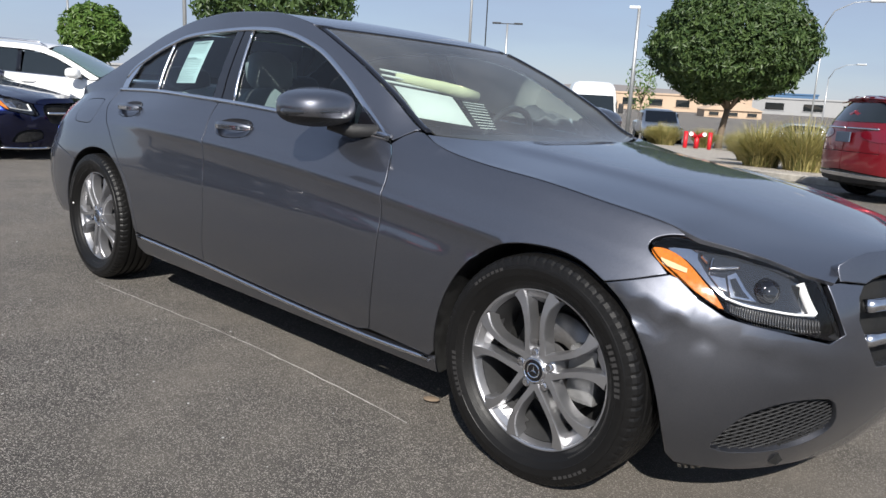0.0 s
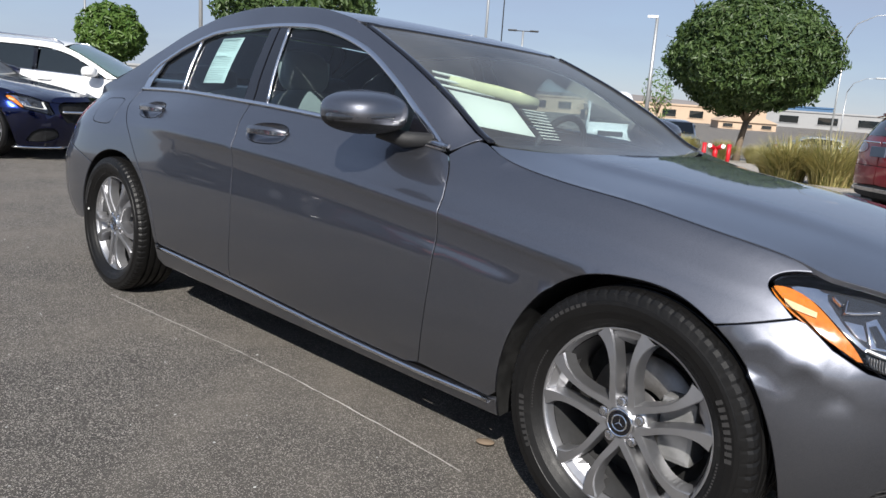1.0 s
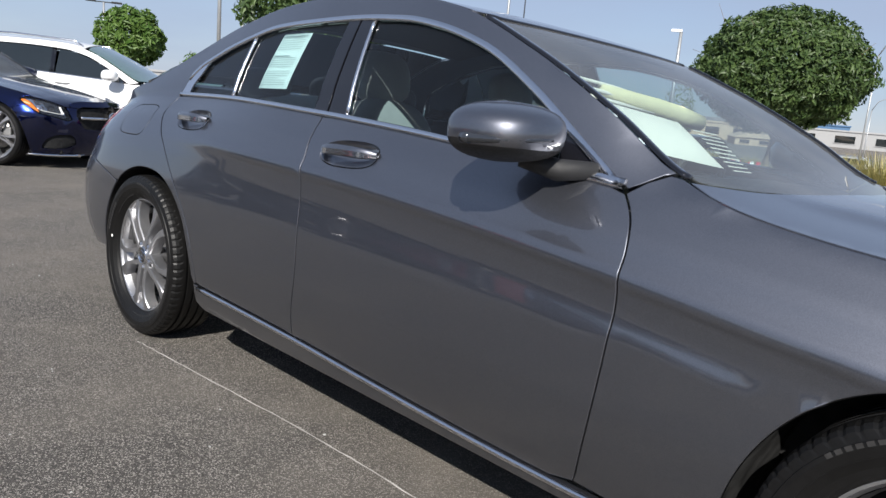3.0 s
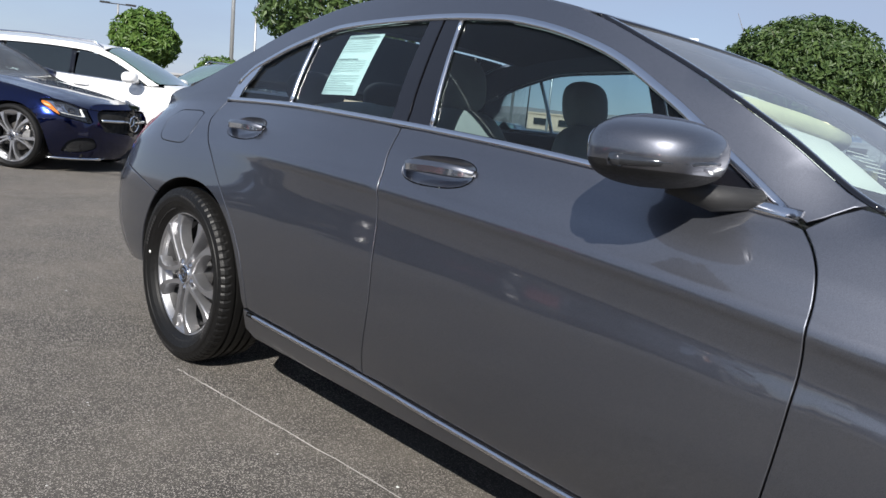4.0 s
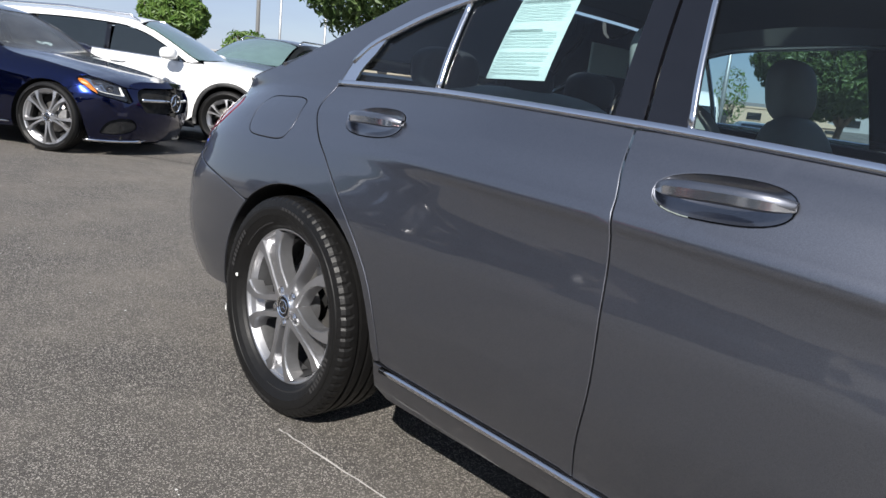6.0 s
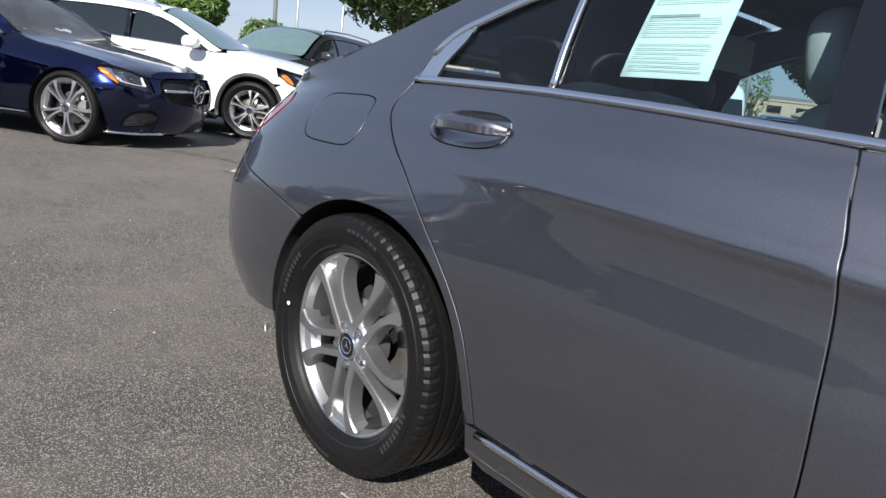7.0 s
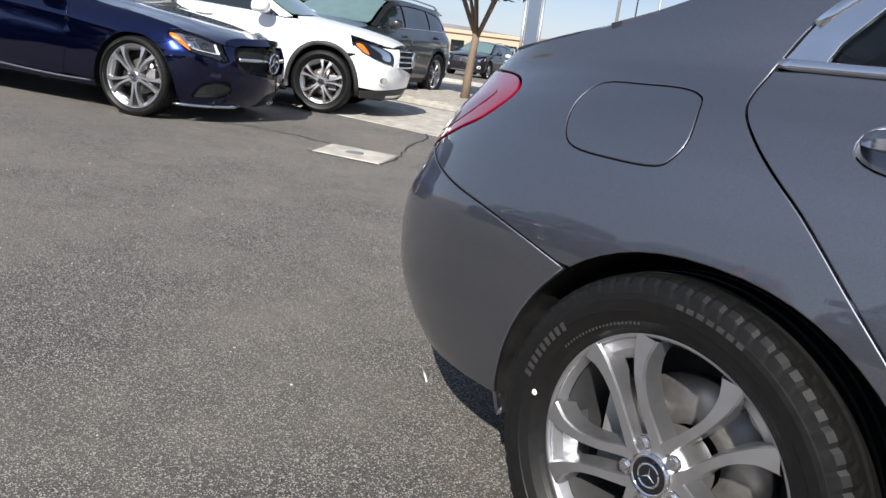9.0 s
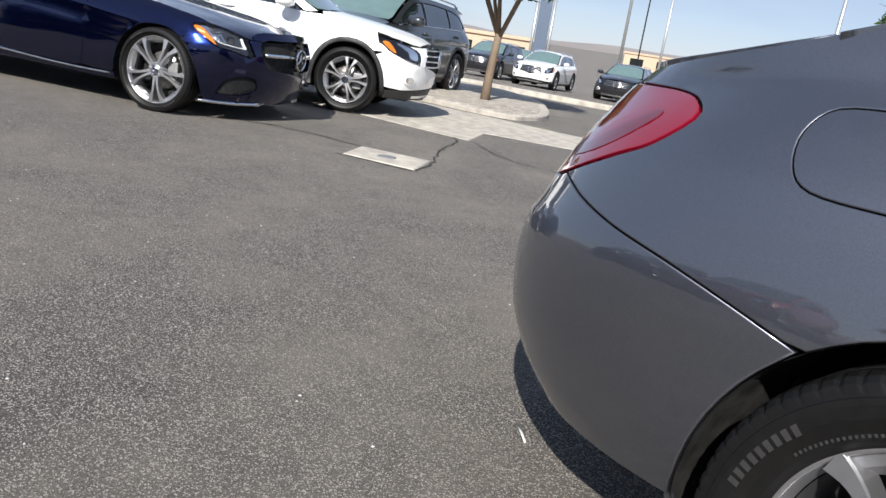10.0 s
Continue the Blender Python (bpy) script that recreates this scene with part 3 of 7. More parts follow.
def spoke_mesh(way, r0=0.040, r1=0.226, wide=0.0090, deep=0.045, bow=(29, 27.5, 25.5, 24, 22.5, 21.5), face=(-0.080, -0.083, -0.086, -0.086, -0.083, -0.079)):
    """One spoke, bowed to one side (way -1 or 1), with chamfered shoulders."""
    n = 16
    f_ang, f_y = pchip(np.linspace(0, 1, len(bow)), bow), pchip(np.linspace(0, 1, len(face)), face)
    cen = []
    for i in range(n):
        t = i / (n - 1)
        r = r0 + (r1 - r0) * t
        a = math.radians(90 + way * float(f_ang(t)))
        cen.append((np.array((r * math.cos(a), 0, r * math.sin(a))), float(f_y(t)), t))
    vs, fs = [], []
    for i, (c, y, t) in enumerate(cen):
        d = cen[min(i + 1, n - 1)][0] - cen[max(i - 1, 0)][0]
        d = d / np.linalg.norm(d)
        side = np.array((-d[2], 0, d[0]))
        w = wide * (1.2 - 0.3 * math.sin(math.pi * min(1, t * 1.1))) * (1 + 0.9 * t ** 6)
        for u, h in ((-1.3, deep), (-1.08, 0.005), (-0.9, 0.0), (0.9, 0.0), (1.08, 0.005), (1.3, deep)):
            vs.append(c + side * u * w + np.array((0, y + h, 0)))
    for i in range(n - 1):
        for k in range(5):
            a = i * 6 + k
            fs.append((a, a + 1, a + 7, a + 6))
    return vs, fs


def star_mesh(r=0.022, depth=0.004, ring=0.0022):
    """A three-armed star in a ring, a plain emblem shape facing -y."""
    vs, fs = [], []
    for k in range(3):
        a = math.radians(90 + 120 * k)
        tip = (r * math.cos(a), -depth * 0.3, r * math.sin(a))
        w = r * 0.13
        for s in (-1, 1):
            i = len(vs)
            b = (s * w * math.sin(a), -depth * 0.2, -s * w * math.cos(a))
            vs += [tip, b, (0, -depth, 0)]
            fs.append((i, i + 1, i + 2) if s < 0 else (i, i + 2, i + 1))
    i0 = len(vs)
    prof = [(r - ring, 0), (r - ring, -depth * 0.7), (r, -depth), (r + ring, -depth * 0.7), (r + ring, 0)]
    v2, f2 = lathe(prof, 40)
    vs += v2
    fs += [tuple(i0 + j for j in f) for f in f2]
    return mesh_of(vs, fs, "emblem", False)


def arc_marks(r0, r1, y, a0, a1, count, fill=0.6, bow=0.0):
    """Raised strokes on a tyre wall in place of lettering."""
    vs, fs = [], []
    for k in range(count):
        a, b = a0 + (a1 - a0) * k / count, a0 + (a1 - a0) * (k + fill) / count
        i = len(vs)
        for ang in (a, b):
            for r in (r0, r1):
                vs.append((r * math.cos(ang), y, r * math.sin(ang)))
        fs.append((i, i + 1, i + 3, i + 2))
    return vs, fs


WHEEL_CACHE = {}


def wheel(car, x, y, z, side, kind="twin", spin=0.0, scale=1.0, dark=False, detail=True):
    """side -1: the car's right."""
    key = (kind, detail)
    if key not in WHEEL_CACHE:
        c = {}
        rimp = [(0.2335, -0.070), (0.2345, -0.076), (0.231, -0.0795), (0.2255, -0.078), (0.2215, -0.070), (0.2145, -0.052)]
        vs, fs = lathe(rimp, 72)
        c["rim"] = mesh_of(vs, fs, "rim")
        big = 1.135 if kind == "wide" else 1.0
        c["tyre"] = tyre_mesh(lip=0.231 * big, n=280 if detail else 60)
        # spokes with the web that joins each pair at the rim
        vs, fs = [], []
        if kind == "twin":
            bows = [(-1, (2, 17, 23.5, 25.2, 24.0, 20.5)), (1, (2, 17, 23.5, 25.2, 24.0, 20.5))]
            count = 5
        elif kind in ("five", "wide"):
            bows = [(-1, (14, 9, 8, 9, 11, 13)), (1, (14, 9, 8, 9, 11, 13))]
            count = 5
        else:
            bows = [(-1, (14, 10, 8, 8, 9, 10)), (1, (14, 10, 8, 8, 9, 10))]
            count = 6
        for k in range(count):
            rot = 2 * math.pi * k / count
            ca, sa = math.cos(rot), math.sin(rot)
            for way, bow in bows:
                v, f = spoke_mesh(way, bow=bow)
                i = len(vs)
                vs += [(p[0] * ca - p[2] * sa, p[1], p[0] * sa + p[2] * ca) for p in v]
                fs += [tuple(i + j for j in (g if way > 0 else g)) for g in f]
        # sunk webs at the rim between the pairs
        for k in range(count):
            mid = 90 + 360 / count * (k + 0.5)
            half = 180 / count - (20.5 if kind == "twin" else 13 if count == 5 else 10)
            i = len(vs)
            for j in range(7):
                ang = math.radians(mid - half + 2 * half * j / 6)
                for rr, yy in ((0.228, -0.072), (0.205, -0.060), (0.186 + 0.012 * abs(j - 3) / 3, -0.040), (0.186 + 0.012 * abs(j - 3) / 3, -0.005)):
                    vs.append((rr * math.cos(ang), yy, rr * math.sin(ang)))
            for j in range(6):
                for t in range(3):
                    fs.append((i + 4 * j + t, i + 4 * j + t + 1, i + 4 * j + t + 5, i + 4 * j + t + 4))
        c["spokes"] = mesh_of(vs, fs, "spokes", False)
        vs, fs = lathe([(0.213, -0.052), (0.205, -0.03), (0.198, 0.02), (0.198, 0.062)], 48)
        c["barrel"] = mesh_of(vs, fs, "barrel")
        vs, fs = lathe([(0.0, -0.079), (0.040, -0.079), (0.043, -0.070), (0.060, -0.067), (0.064, -0.058), (0.066, -0.0)], 40)
        c["hub"] = mesh_of(vs, fs, "hub")
        vs, fs = lathe([(0.0, -0.0868), (0.029, -0.0868), (0.0335, -0.084), (0.0345, -0.078), (0.0345, -0.068)], 40)
        c["cap"] = mesh_of(vs, fs, "hub_cap")
        c["star"] = star_mesh(0.0195, 0.003, 0.0016)
        vs, fs = lathe([(0.0, -0.0755), (0.0085, -0.0755), (0.0095, -0.073), (0.0095, -0.069), (0.0135, -0.0685), (0.014, -0.066)], 8)
        c["bolt"] = mesh_of(vs, fs, "wheel_bolt", False)
        vs, fs = lathe([(0.06, 0.03), (0.147, 0.03), (0.148, 0.034), (0.148, 0.052), (0.06, 0.052)], 48)
        c["disc"] = mesh_of(vs, fs, "brake_disc")
        bm = bmesh.new()
        box(bm, (0.065, -0.015, -0.08), (0.155, 0.075, 0.08), 0.012)
        me = bpy.data.meshes.new("brake_caliper")
        bm.to_mesh(me)
        bm.free()
        c["caliper"] = me
        vs, fs = lathe([(0.0, 0.06), (0.215, 0.06)], 40)
        c["shield"] = mesh_of(vs, fs, "dust_shield")
        vs, fs = [], []
        for a in (arc_marks(0.268, 0.285, -0.1112, math.radians(-38), math.radians(-8), 9, 0.62), arc_marks(0.268, 0.285, -0.1112, math.radians(142), math.radians(172), 9, 0.62),
                  arc_marks(0.2905, 0.299, -0.1125, math.radians(72), math.radians(96), 7, 0.7), arc_marks(0.2905, 0.299, -0.1125, math.radians(252), math.radians(276), 7, 0.7),
                  arc_marks(0.2475, 0.2525, -0.0985, math.radians(-95), math.radians(-40), 30, 0.55), arc_marks(0.2475, 0.2525, -0.0985, math.radians(110), math.radians(150), 22, 0.55)):
            i = len(vs)
            vs += a[0]
            fs += [tuple(i + j for j in f) for f in a[1]]
        c["marks"] = mesh_of(vs, fs, "tyre_marks", False)
        for nm in ("rim", "spokes", "barrel"):
            for v in c[nm].vertices:
                v.co.x, v.co.z = v.co.x * big, v.co.z * big
        vs, fs = lathe([(0.0305, -0.0862), (0.032, -0.0885), (0.0345, -0.0885), (0.036, -0.085), (0.036, -0.075)], 40)
        c["ring"] = mesh_of(vs, fs, "cap_ring")
        WHEEL_CACHE[key] = c
    c = WHEEL_CACHE[key]
    turn = pose(x, y, z, 0, 0, 180 if side > 0 else 0) @ pose(0, 0, 0, 0, spin, 0) @ Matrix.Scale(scale, 4)
    rim = part("wheel", c["rim"], RIM, car)
    rim.matrix_basis = turn
    part("tyre", c["tyre"], TYRE, rim, "black road tyre with grooved tread")
    part("spokes", c["spokes"], RIM, rim)
    part("barrel", c["barrel"], RIM_DARK, rim)
    part("hub", c["hub"], RIM, rim)
    part("hub_cap", c["cap"], PIANO, rim, "black hub cap")
    st = part("emblem", c["star"], STAR, rim, "chrome three-armed emblem")
    st.matrix_basis = pose(0, -0.0855, 0, 0, -spin, 0)
    part("cap_ring", c["ring"], STAR, rim, "chrome ring")
    part("dust_shield", c["shield"], UNDER, rim)
    if detail:
        for k in range(5):
            a = math.radians(90 + 36 + 72 * k)
            b = part("wheel_bolt", c["bolt"], CHROME, rim)
            b.matrix_basis = pose(0.0505 * math.cos(a), -0.010, 0.0505 * math.sin(a))
        tagged(part("tyre_lettering", c["marks"], TYRE_MARK, rim, "raised grey lettering strokes"), kind="stuff")
    part("brake_disc", c["disc"], DISC, rim, "bare steel brake disc")
    cp = part("brake_caliper", c["caliper"], CALIPER, rim)
    cp.matrix_basis = pose(0, 0, 0, 0, -spin, 0) @ (pose(0, 0, 0) if x > 0 else pose(0, 0, 0, 0, 180, 0))
    return rim


def arch(cx, hw, top, base, n=26, a0=0.0, a1=180.0, p=2.25):
    """Points over a wheel arch, from the front foot to the rear foot."""
    out = []
    for i in range(n + 1):
        a = math.radians(a0 + (a1 - a0) * i / n)
        c, s = math.cos(a), math.sin(a)
        out.append((cx + hw * math.copysign(abs(c) ** (2 / p), c), base + (top - base) * abs(s) ** (2 / p)))
    return out


def liner(outline, shape, side, name="arch_liner"):
    vs, fs = [], []
    for x, z in outline:
        y = shape.width(x, z)
        vs += [(x, side * (y - 0.004), z), (x, side * (y - 0.04), z + 0.004), (x, side * 0.5, z + 0.01)]
    for i in range(len(outline) - 1):
        for k in range(2):
            a = i * 3 + k
            fs.append((a, a + 1, a + 4, a + 3))
    return mesh_of(vs, fs, name)


def strip(line, place, width, lift, flip=1, thick=0.006, name="trim"):
    """A bright bead along a line on a surface: centre line in the surface's two numbers."""
    vs, fs, prev = [], [], None
    pts = [place(*p) for p in line]
    for i, p in enumerate(line):
        e = 0.002
        n = np.cross(place(p[0] + e, p[1]) - place(p[0] - e, p[1]), place(p[0], p[1] + e) - place(p[0], p[1] - e))
        n = n / np.linalg.norm(n)
        if n[1] * pts[i][1] < 0 and abs(n[1]) > 0.2:
            n = -n
        elif abs(n[1]) <= 0.2 and n[2] < 0:
            n = -n
        d = pts[min(i + 1, len(pts) - 1)] - pts[max(i - 1, 0)]
        d = d / np.linalg.norm(d)
        s = np.cross(n, d)
        w = width[i] if isinstance(width, (list, tuple)) else width
        for u, h in ((-1, -thick), (-1, 0.4 * thick), (-0.6, thick), (0.6, thick), (1, 0.4 * thick), (1, -thick)):
            vs.append((pts[i] + s * u * w / 2 + n * (lift + h)) * (1, flip, 1))
    m = len(line)
    for i in range(m - 1):
        for k in range(5):
            a = i * 6 + k
            fs.append((a, a + 6, a + 7, a + 1) if flip > 0 else (a, a + 1, a + 7, a + 6))
    fs += [tuple(range(6)), tuple(range((m - 1) * 6, m * 6))]
    return mesh_of(vs, fs, name)


def ellipse(cx, cy, a, b, n=28, p=2.0, tilt=0.0):
    out = []
    for i in range(n):
        t = 2 * math.pi * i / n
        c, s = math.cos(t), math.sin(t)
        x, y = a * math.copysign(abs(c) ** (2 / p), c), b * math.copysign(abs(s) ** (2 / p), s)
        out.append((cx + x * math.cos(tilt) - y * math.sin(tilt), cy + x * math.sin(tilt) + y * math.cos(tilt)))
    return out


def bowl(cx, cz, a, b, place, depth, flip, tilt=0.0, p=2.4, name="handle_bowl"):
    vs, fs, rings, n = [], [], 7, 32
    for i in range(rings):
        t = i / (rings - 1)
        for x, z in ellipse(cx, cz, a * (1 - t) + 1e-4, b * (1 - t) + 1e-4, n, p, tilt):
            o = place(x, z)
            vs.append((o + np.array((0, depth * (1 - (1 - t) ** 2.2), 0))) * (1, flip, 1))
    for i in range(rings - 1):
        for k in range(n):
            q, r = i * n + k, i * n + (k + 1) % n
            fs.append((q, r, r + n, q + n) if flip < 0 else (q, q + n, r + n, r))
    return mesh_of(vs, fs, name)


def superblob(c, size, p=(2.6, 2.6), cut=None, n=28, m=16):
    """A rounded body; cut(v) may move its points."""
    vs, fs = [], []
    for j in range(m + 1):
        v = -math.pi / 2 + math.pi * j / m
        for i in range(n):
            u = 2 * math.pi * i / n
            pw = lambda q, e: math.copysign(abs(q) ** (2 / e), q)
            x, y, z = pw(math.cos(v), p[1]) * pw(math.cos(u), p[0]), pw(math.cos(v), p[1]) * pw(math.sin(u), p[0]), pw(math.sin(v), p[1])
            q = np.array((x, y, z))
            if cut:
                q = np.array(cut(q))
            vs.append(q * size + np.array(c))
    for j in range(m):
        for i in range(n):
            a, b = j * n + i, j * n + (i + 1) % n
            fs.append((a, b, b + n, a + n))
    return vs, fs


def flipped(vs, fs, side):
    """side -1 keeps the car's right; 1 mirrors to its left."""
    if side < 0:
        return vs, fs
    return [(v[0], -v[1], v[2]) for v in vs], [tuple(reversed(f)) for f in fs]


# ---- the lie of the land ----
SLOPE = 0.026


def fall(x, y):
    """The lot drains away from the lane, a little steeper beyond the planted islands."""
    u = 0.94 * y - 0.35 * x
    return -SLOPE * (min(35.0, max(-15.0, y)) + 0.87) - 0.02 * min(48.0, max(0.0, u - 12))


# ---- the grey saloon ----
SEAM_A = [(0.700, 0.896), (0.732, 0.862), (0.756, 0.816), (0.767, 0.744), (0.769, 0.634), (0.754, 0.46), (0.731, 0.31), (0.718, 0.262)]
SEAM_B = [(-0.396, 0.976), (-0.379, 0.924), (-0.352, 0.826), (-0.340, 0.70), (-0.333, 0.50), (-0.347, 0.375), (-0.350, 0.290)]
SEAM_R = [(-1.462, 0.982), (-1.466, 0.945), (-1.455, 0.915), (-1.40, 0.866), (-1.30, 0.795), (-1.21, 0.715), (-1.10, 0.612), (-1.02, 0.505), (-0.98, 0.40), (-0.962, 0.316)]
SILL = [(-0.965, 0.309), (-0.36, 0.290), (0.0, 0.270), (0.5, 0.247), (0.72, 0.243), (0.98, 0.246), (1.1, 0.247)]
F_ARCH = arch(1.405, 0.378, 0.681, 0.19, n=72)
R_ARCH = arch(-1.395, 0.402, 0.69, 0.24, n=34)
DLO = [(-1.458, 0.992), (-1.425, 1.062), (-1.368, 1.118), (-1.30, 1.15), (-1.19, 1.196), (-1.06, 1.237), (-0.9, 1.275), (-0.70, 1.291), (-0.40, 1.304), (-0.20, 1.298), (-0.068, 1.28), (0.152, 1.221), (0.364, 1.115), (0.538, 1.005), (0.692, 0.906)]
BUMP_SEAM = [(-1.660, 0.604), (-1.780, 0.631), (-1.90, 0.653), (-2.027, 0.670), (-2.14, 0.689), (-2.20, 0.702), (-2.262, 0.713)]
TAIL_LAMP = [(-1.980, 0.868), (-2.036, 0.815), (-2.10, 0.785), (-2.19, 0.745), (-2.28, 0.708), (-2.37, 0.69), (-2.41, 0.75), (-2.405, 0.83), (-2.37, 0.882), (-2.28, 0.902), (-2.15, 0.906), (-2.06, 0.906), (-2.005, 0.896)]
HEAD_LAMP = [(1.689, 0.727), (1.691, 0.738), (1.708, 0.749), (1.741, 0.755), (1.791, 0.752), (1.900, 0.730), (2.011, 0.688), (2.034, 0.669), (2.066, 0.610), (2.090, 0.546), (2.077, 0.533), (2.003, 0.564), (1.899, 0.592), (1.835, 0.625), (1.777, 0.664), (1.727, 0.696)]
FUEL = [(-1.759, 0.922), (-1.663, 0.931), (-1.595, 0.934), (-1.556, 0.929), (-1.536, 0.914), (-1.517, 0.862), (-1.526, 0.827), (-1.553, 0.810), (-1.633, 0.805), (-1.727, 0.808), (-1.767, 0.835), (-1.783, 0.884)]


def cut_line(line, lo, hi):
    return [p for p in line if lo <= p[0] <= hi]


def saloon(paint, m, label, name="saloon_car", shape=SEDAN, wheels="twin", hero=True, lamp_dark=False, sticker=True):
    car = thing(name, label, "car", m=m)
    S = shape
    side, top = S.side, S.top
    belt = lambda x: float(S.belt(x))
    sill = pchip(*zip(*SILL))
    fuel = spline(FUEL, 4, True)
    seam_a, seam_b, seam_r = spline(SEAM_A, 5), spline(SEAM_B, 5), spline(SEAM_R, 5)
    dlo, bump_seam = spline(DLO, 4), spline(BUMP_SEAM, 4)
    tail_lamp, head_lamp = spline(TAIL_LAMP, 3, True), spline(HEAD_LAMP, 3, True)
    fr, re = lambda p: (S.unend(*p), p[1]), lambda p: (S.unend(*p), p[1])
    step = 0.03 if hero else 0.06
    below = (0.012, 0.03, 0.05, 0.068, 0.085, 0.108, 0.13, 0.144, 0.158, 0.172, 0.184, 0.197, 0.215, 0.235) if hero else (0.03, 0.085, 0.13, 0.158, 0.172, 0.2)

    def lines(x):
        """Heights of the rows of a side panel, laid along the belt line and the fold under it."""
        b0 = belt(x)
        low = b0 - 0.235
        up = max(0.02, float(S.rz(x)) - b0)
        return [b0 - d for d in below] + list(np.arange(low - step, 0.1, -step)) + [b0 + up * k / 5 for k in range(1, 5)] + ([b0] if up > 0.03 else [])
    rim_of = lambda a, b, n=24: [(a + (b - a) * i / n, float(S.rz(a + (b - a) * i / n)) - 0.0008) for i in range(n + 1)]
    for s in (-1, 1):
        flip = -s
        arch_f = [p for p in F_ARCH if p[1] > 0.247 or p[0] > 1.4]
        # front wing
        wing_arch = [p for p in F_ARCH if not (p[0] > 1.4 and p[1] < 0.627) and p[1] > 0.247]
        wing = [p for p in reversed(seam_a)] + [(0.735, 0.925), (0.772, 0.945)] + rim_of(0.80, 1.785, 28) + [*spline([(1.765, 0.7572), (1.725, 0.7555), (1.699, 0.7485), (1.685, 0.737), (1.686, 0.722), (1.70, 0.709), (1.722, 0.694)], 3), (1.752, 0.667), (1.70, 0.650), (1.654, 0.637), (1.609, 0.6245)] + wing_arch + [(1.0, 0.246)]
        part("front_wing", sheet(wing, side, step, flip=flip, levels=lines), paint, car)
        handles = []
        for dn, fore, aft, hx in (("front_door", seam_a, seam_b, -0.170), ("rear_door", seam_b, seam_r, -1.153)):
            xa, xb = aft[0][0], fore[0][0]
            topline = [(xb + (xa - xb) * i / 20, belt(xb + (xa - xb) * i / 20) - 0.002) for i in range(1, 20)]
            xa2, xb2 = aft[-1][0], fore[-1][0]
            low = [(xa2 + (xb2 - xa2) * i / 16, float(sill(xa2 + (xb2 - xa2) * i / 16)) + 0.004) for i in range(1, 16)]
            hz = belt(hx) - 0.090
            hole = ellipse(hx, hz, 0.122, 0.037, 28, 2.5, 0.03)
            poly = [fore[0]] + topline + list(aft) + low + list(reversed(fore[1:]))
            door = part(dn, sheet(poly, side, step, flip=flip, holes=[hole], levels=lines), paint, car)
            part("handle_bowl", bowl(hx, hz, 0.122, 0.037, side, 0.030, flip, 0.03, 2.5), paint, door)
            # grip with a bright face strip
            vs, fs, sv, sf = [], [], [], []
            n = 22
            for i in range(n):
                t = -1 + 2 * i / (n - 1)
                x = hx + 0.003 + t * 0.121
                y0 = S.width(x, hz)
                out = 0.034 * (1 - abs(t) ** 4) + 0.005
                z = hz + 0.006 + 0.004 * (1 - t * t) + 0.003 * t
                w = 0.0165 * (1 - 0.5 * abs(t) ** 6)
                for k in range(10):
                    a = 2 * math.pi * k / 10
                    vs.append((x, -(y0 + out - 0.008 + 0.009 * math.cos(a)) * flip, z + w * math.sin(a)))
                for u in (-1, 1):
                    sv.append((x, -(y0 + out + 0.0022 * (1 - abs(t) ** 6) - 0.0006) * flip, z + 0.0075 * w / 0.0165 * u - 0.004))
            for i in range(n - 1):
                for k in range(10):
                    a, b = i * 10 + k, i * 10 + (k + 1) % 10
                    fs.append((a, b, b + 10, a + 10) if flip > 0 else (a, a + 10, b + 10, b))
                sf.append((2 * i, 2 * i + 1, 2 * i + 3, 2 * i + 2))
            hd = part("door_handle", mesh_of(vs, fs), paint, door)
            part("handle_strip", mesh_of(sv, sf), CHROME, door, "bright metal strip")
        # side frame with rear quarter
        cx, cz = -2.16, 0.83
        round_lamp = [(x + 0.0025 * (x - cx) / math.hypot(x - cx, z - cz), z + 0.0025 * (z - cz) / math.hypot(x - cx, z - cz)) for x, z in tail_lamp]
        far = min(range(len(tail_lamp)), key=lambda i: tail_lamp[i][0])
        lamp_hole = [p for p in round_lamp[far:] if p[0] > -2.24] + [p for p in round_lamp[:far] if p[0] > -2.255]
        quarter_arch = [p for p in R_ARCH if not (p[0] < -1.4 and p[1] < 0.607) and p[1] > 0.305]
        quarter = list(reversed(seam_r)) + dlo[1:-1] + [(0.700, 0.905), (0.725, 0.918), (0.76, 0.942)] + rim_of(0.78, -2.24, 72) + lamp_hole + list(reversed(bump_seam))[1:-1] + \
            list(reversed(quarter_arch)) + [(-0.985, 0.31)]
        quart = part("rear_quarter", sheet(quarter, side, step, flip=flip, holes=[fuel], levels=lines), paint, car)
        part("fuel_flap", sheet(fuel, side, step, gap=0.0006, flip=flip), paint, quart)
        # sill with bright strip
        low = [(1.028, 0.250), (1.024, 0.19)] + [(x, 0.190 + 0.02 * (0.9 - x) / 1.9) for x in np.linspace(0.95, -0.95, 14)] + [(-1.0, 0.235), (-0.99, 0.309)]
        up = [(x, float(sill(x)) - 0.001) for x in np.linspace(-0.95, 1.0, 18)]
        part("sill", sheet(low + up, side, step, flip=flip), paint, car)
        part("sill_strip", strip([(x, float(sill(x)) - 0.010) for x in np.linspace(-0.955, 1.0, 40)], side, 0.015, 0.003, flip), CHROME, car, "bright metal strip")
        # bumpers
        rb = [p for p in R_ARCH if p[0] < -1.4 and p[1] < 0.607] + [(-1.80, 0.292), (-1.9, 0.282), (-2.05, 0.272), (-2.2, 0.262), (-2.3, 0.255)]
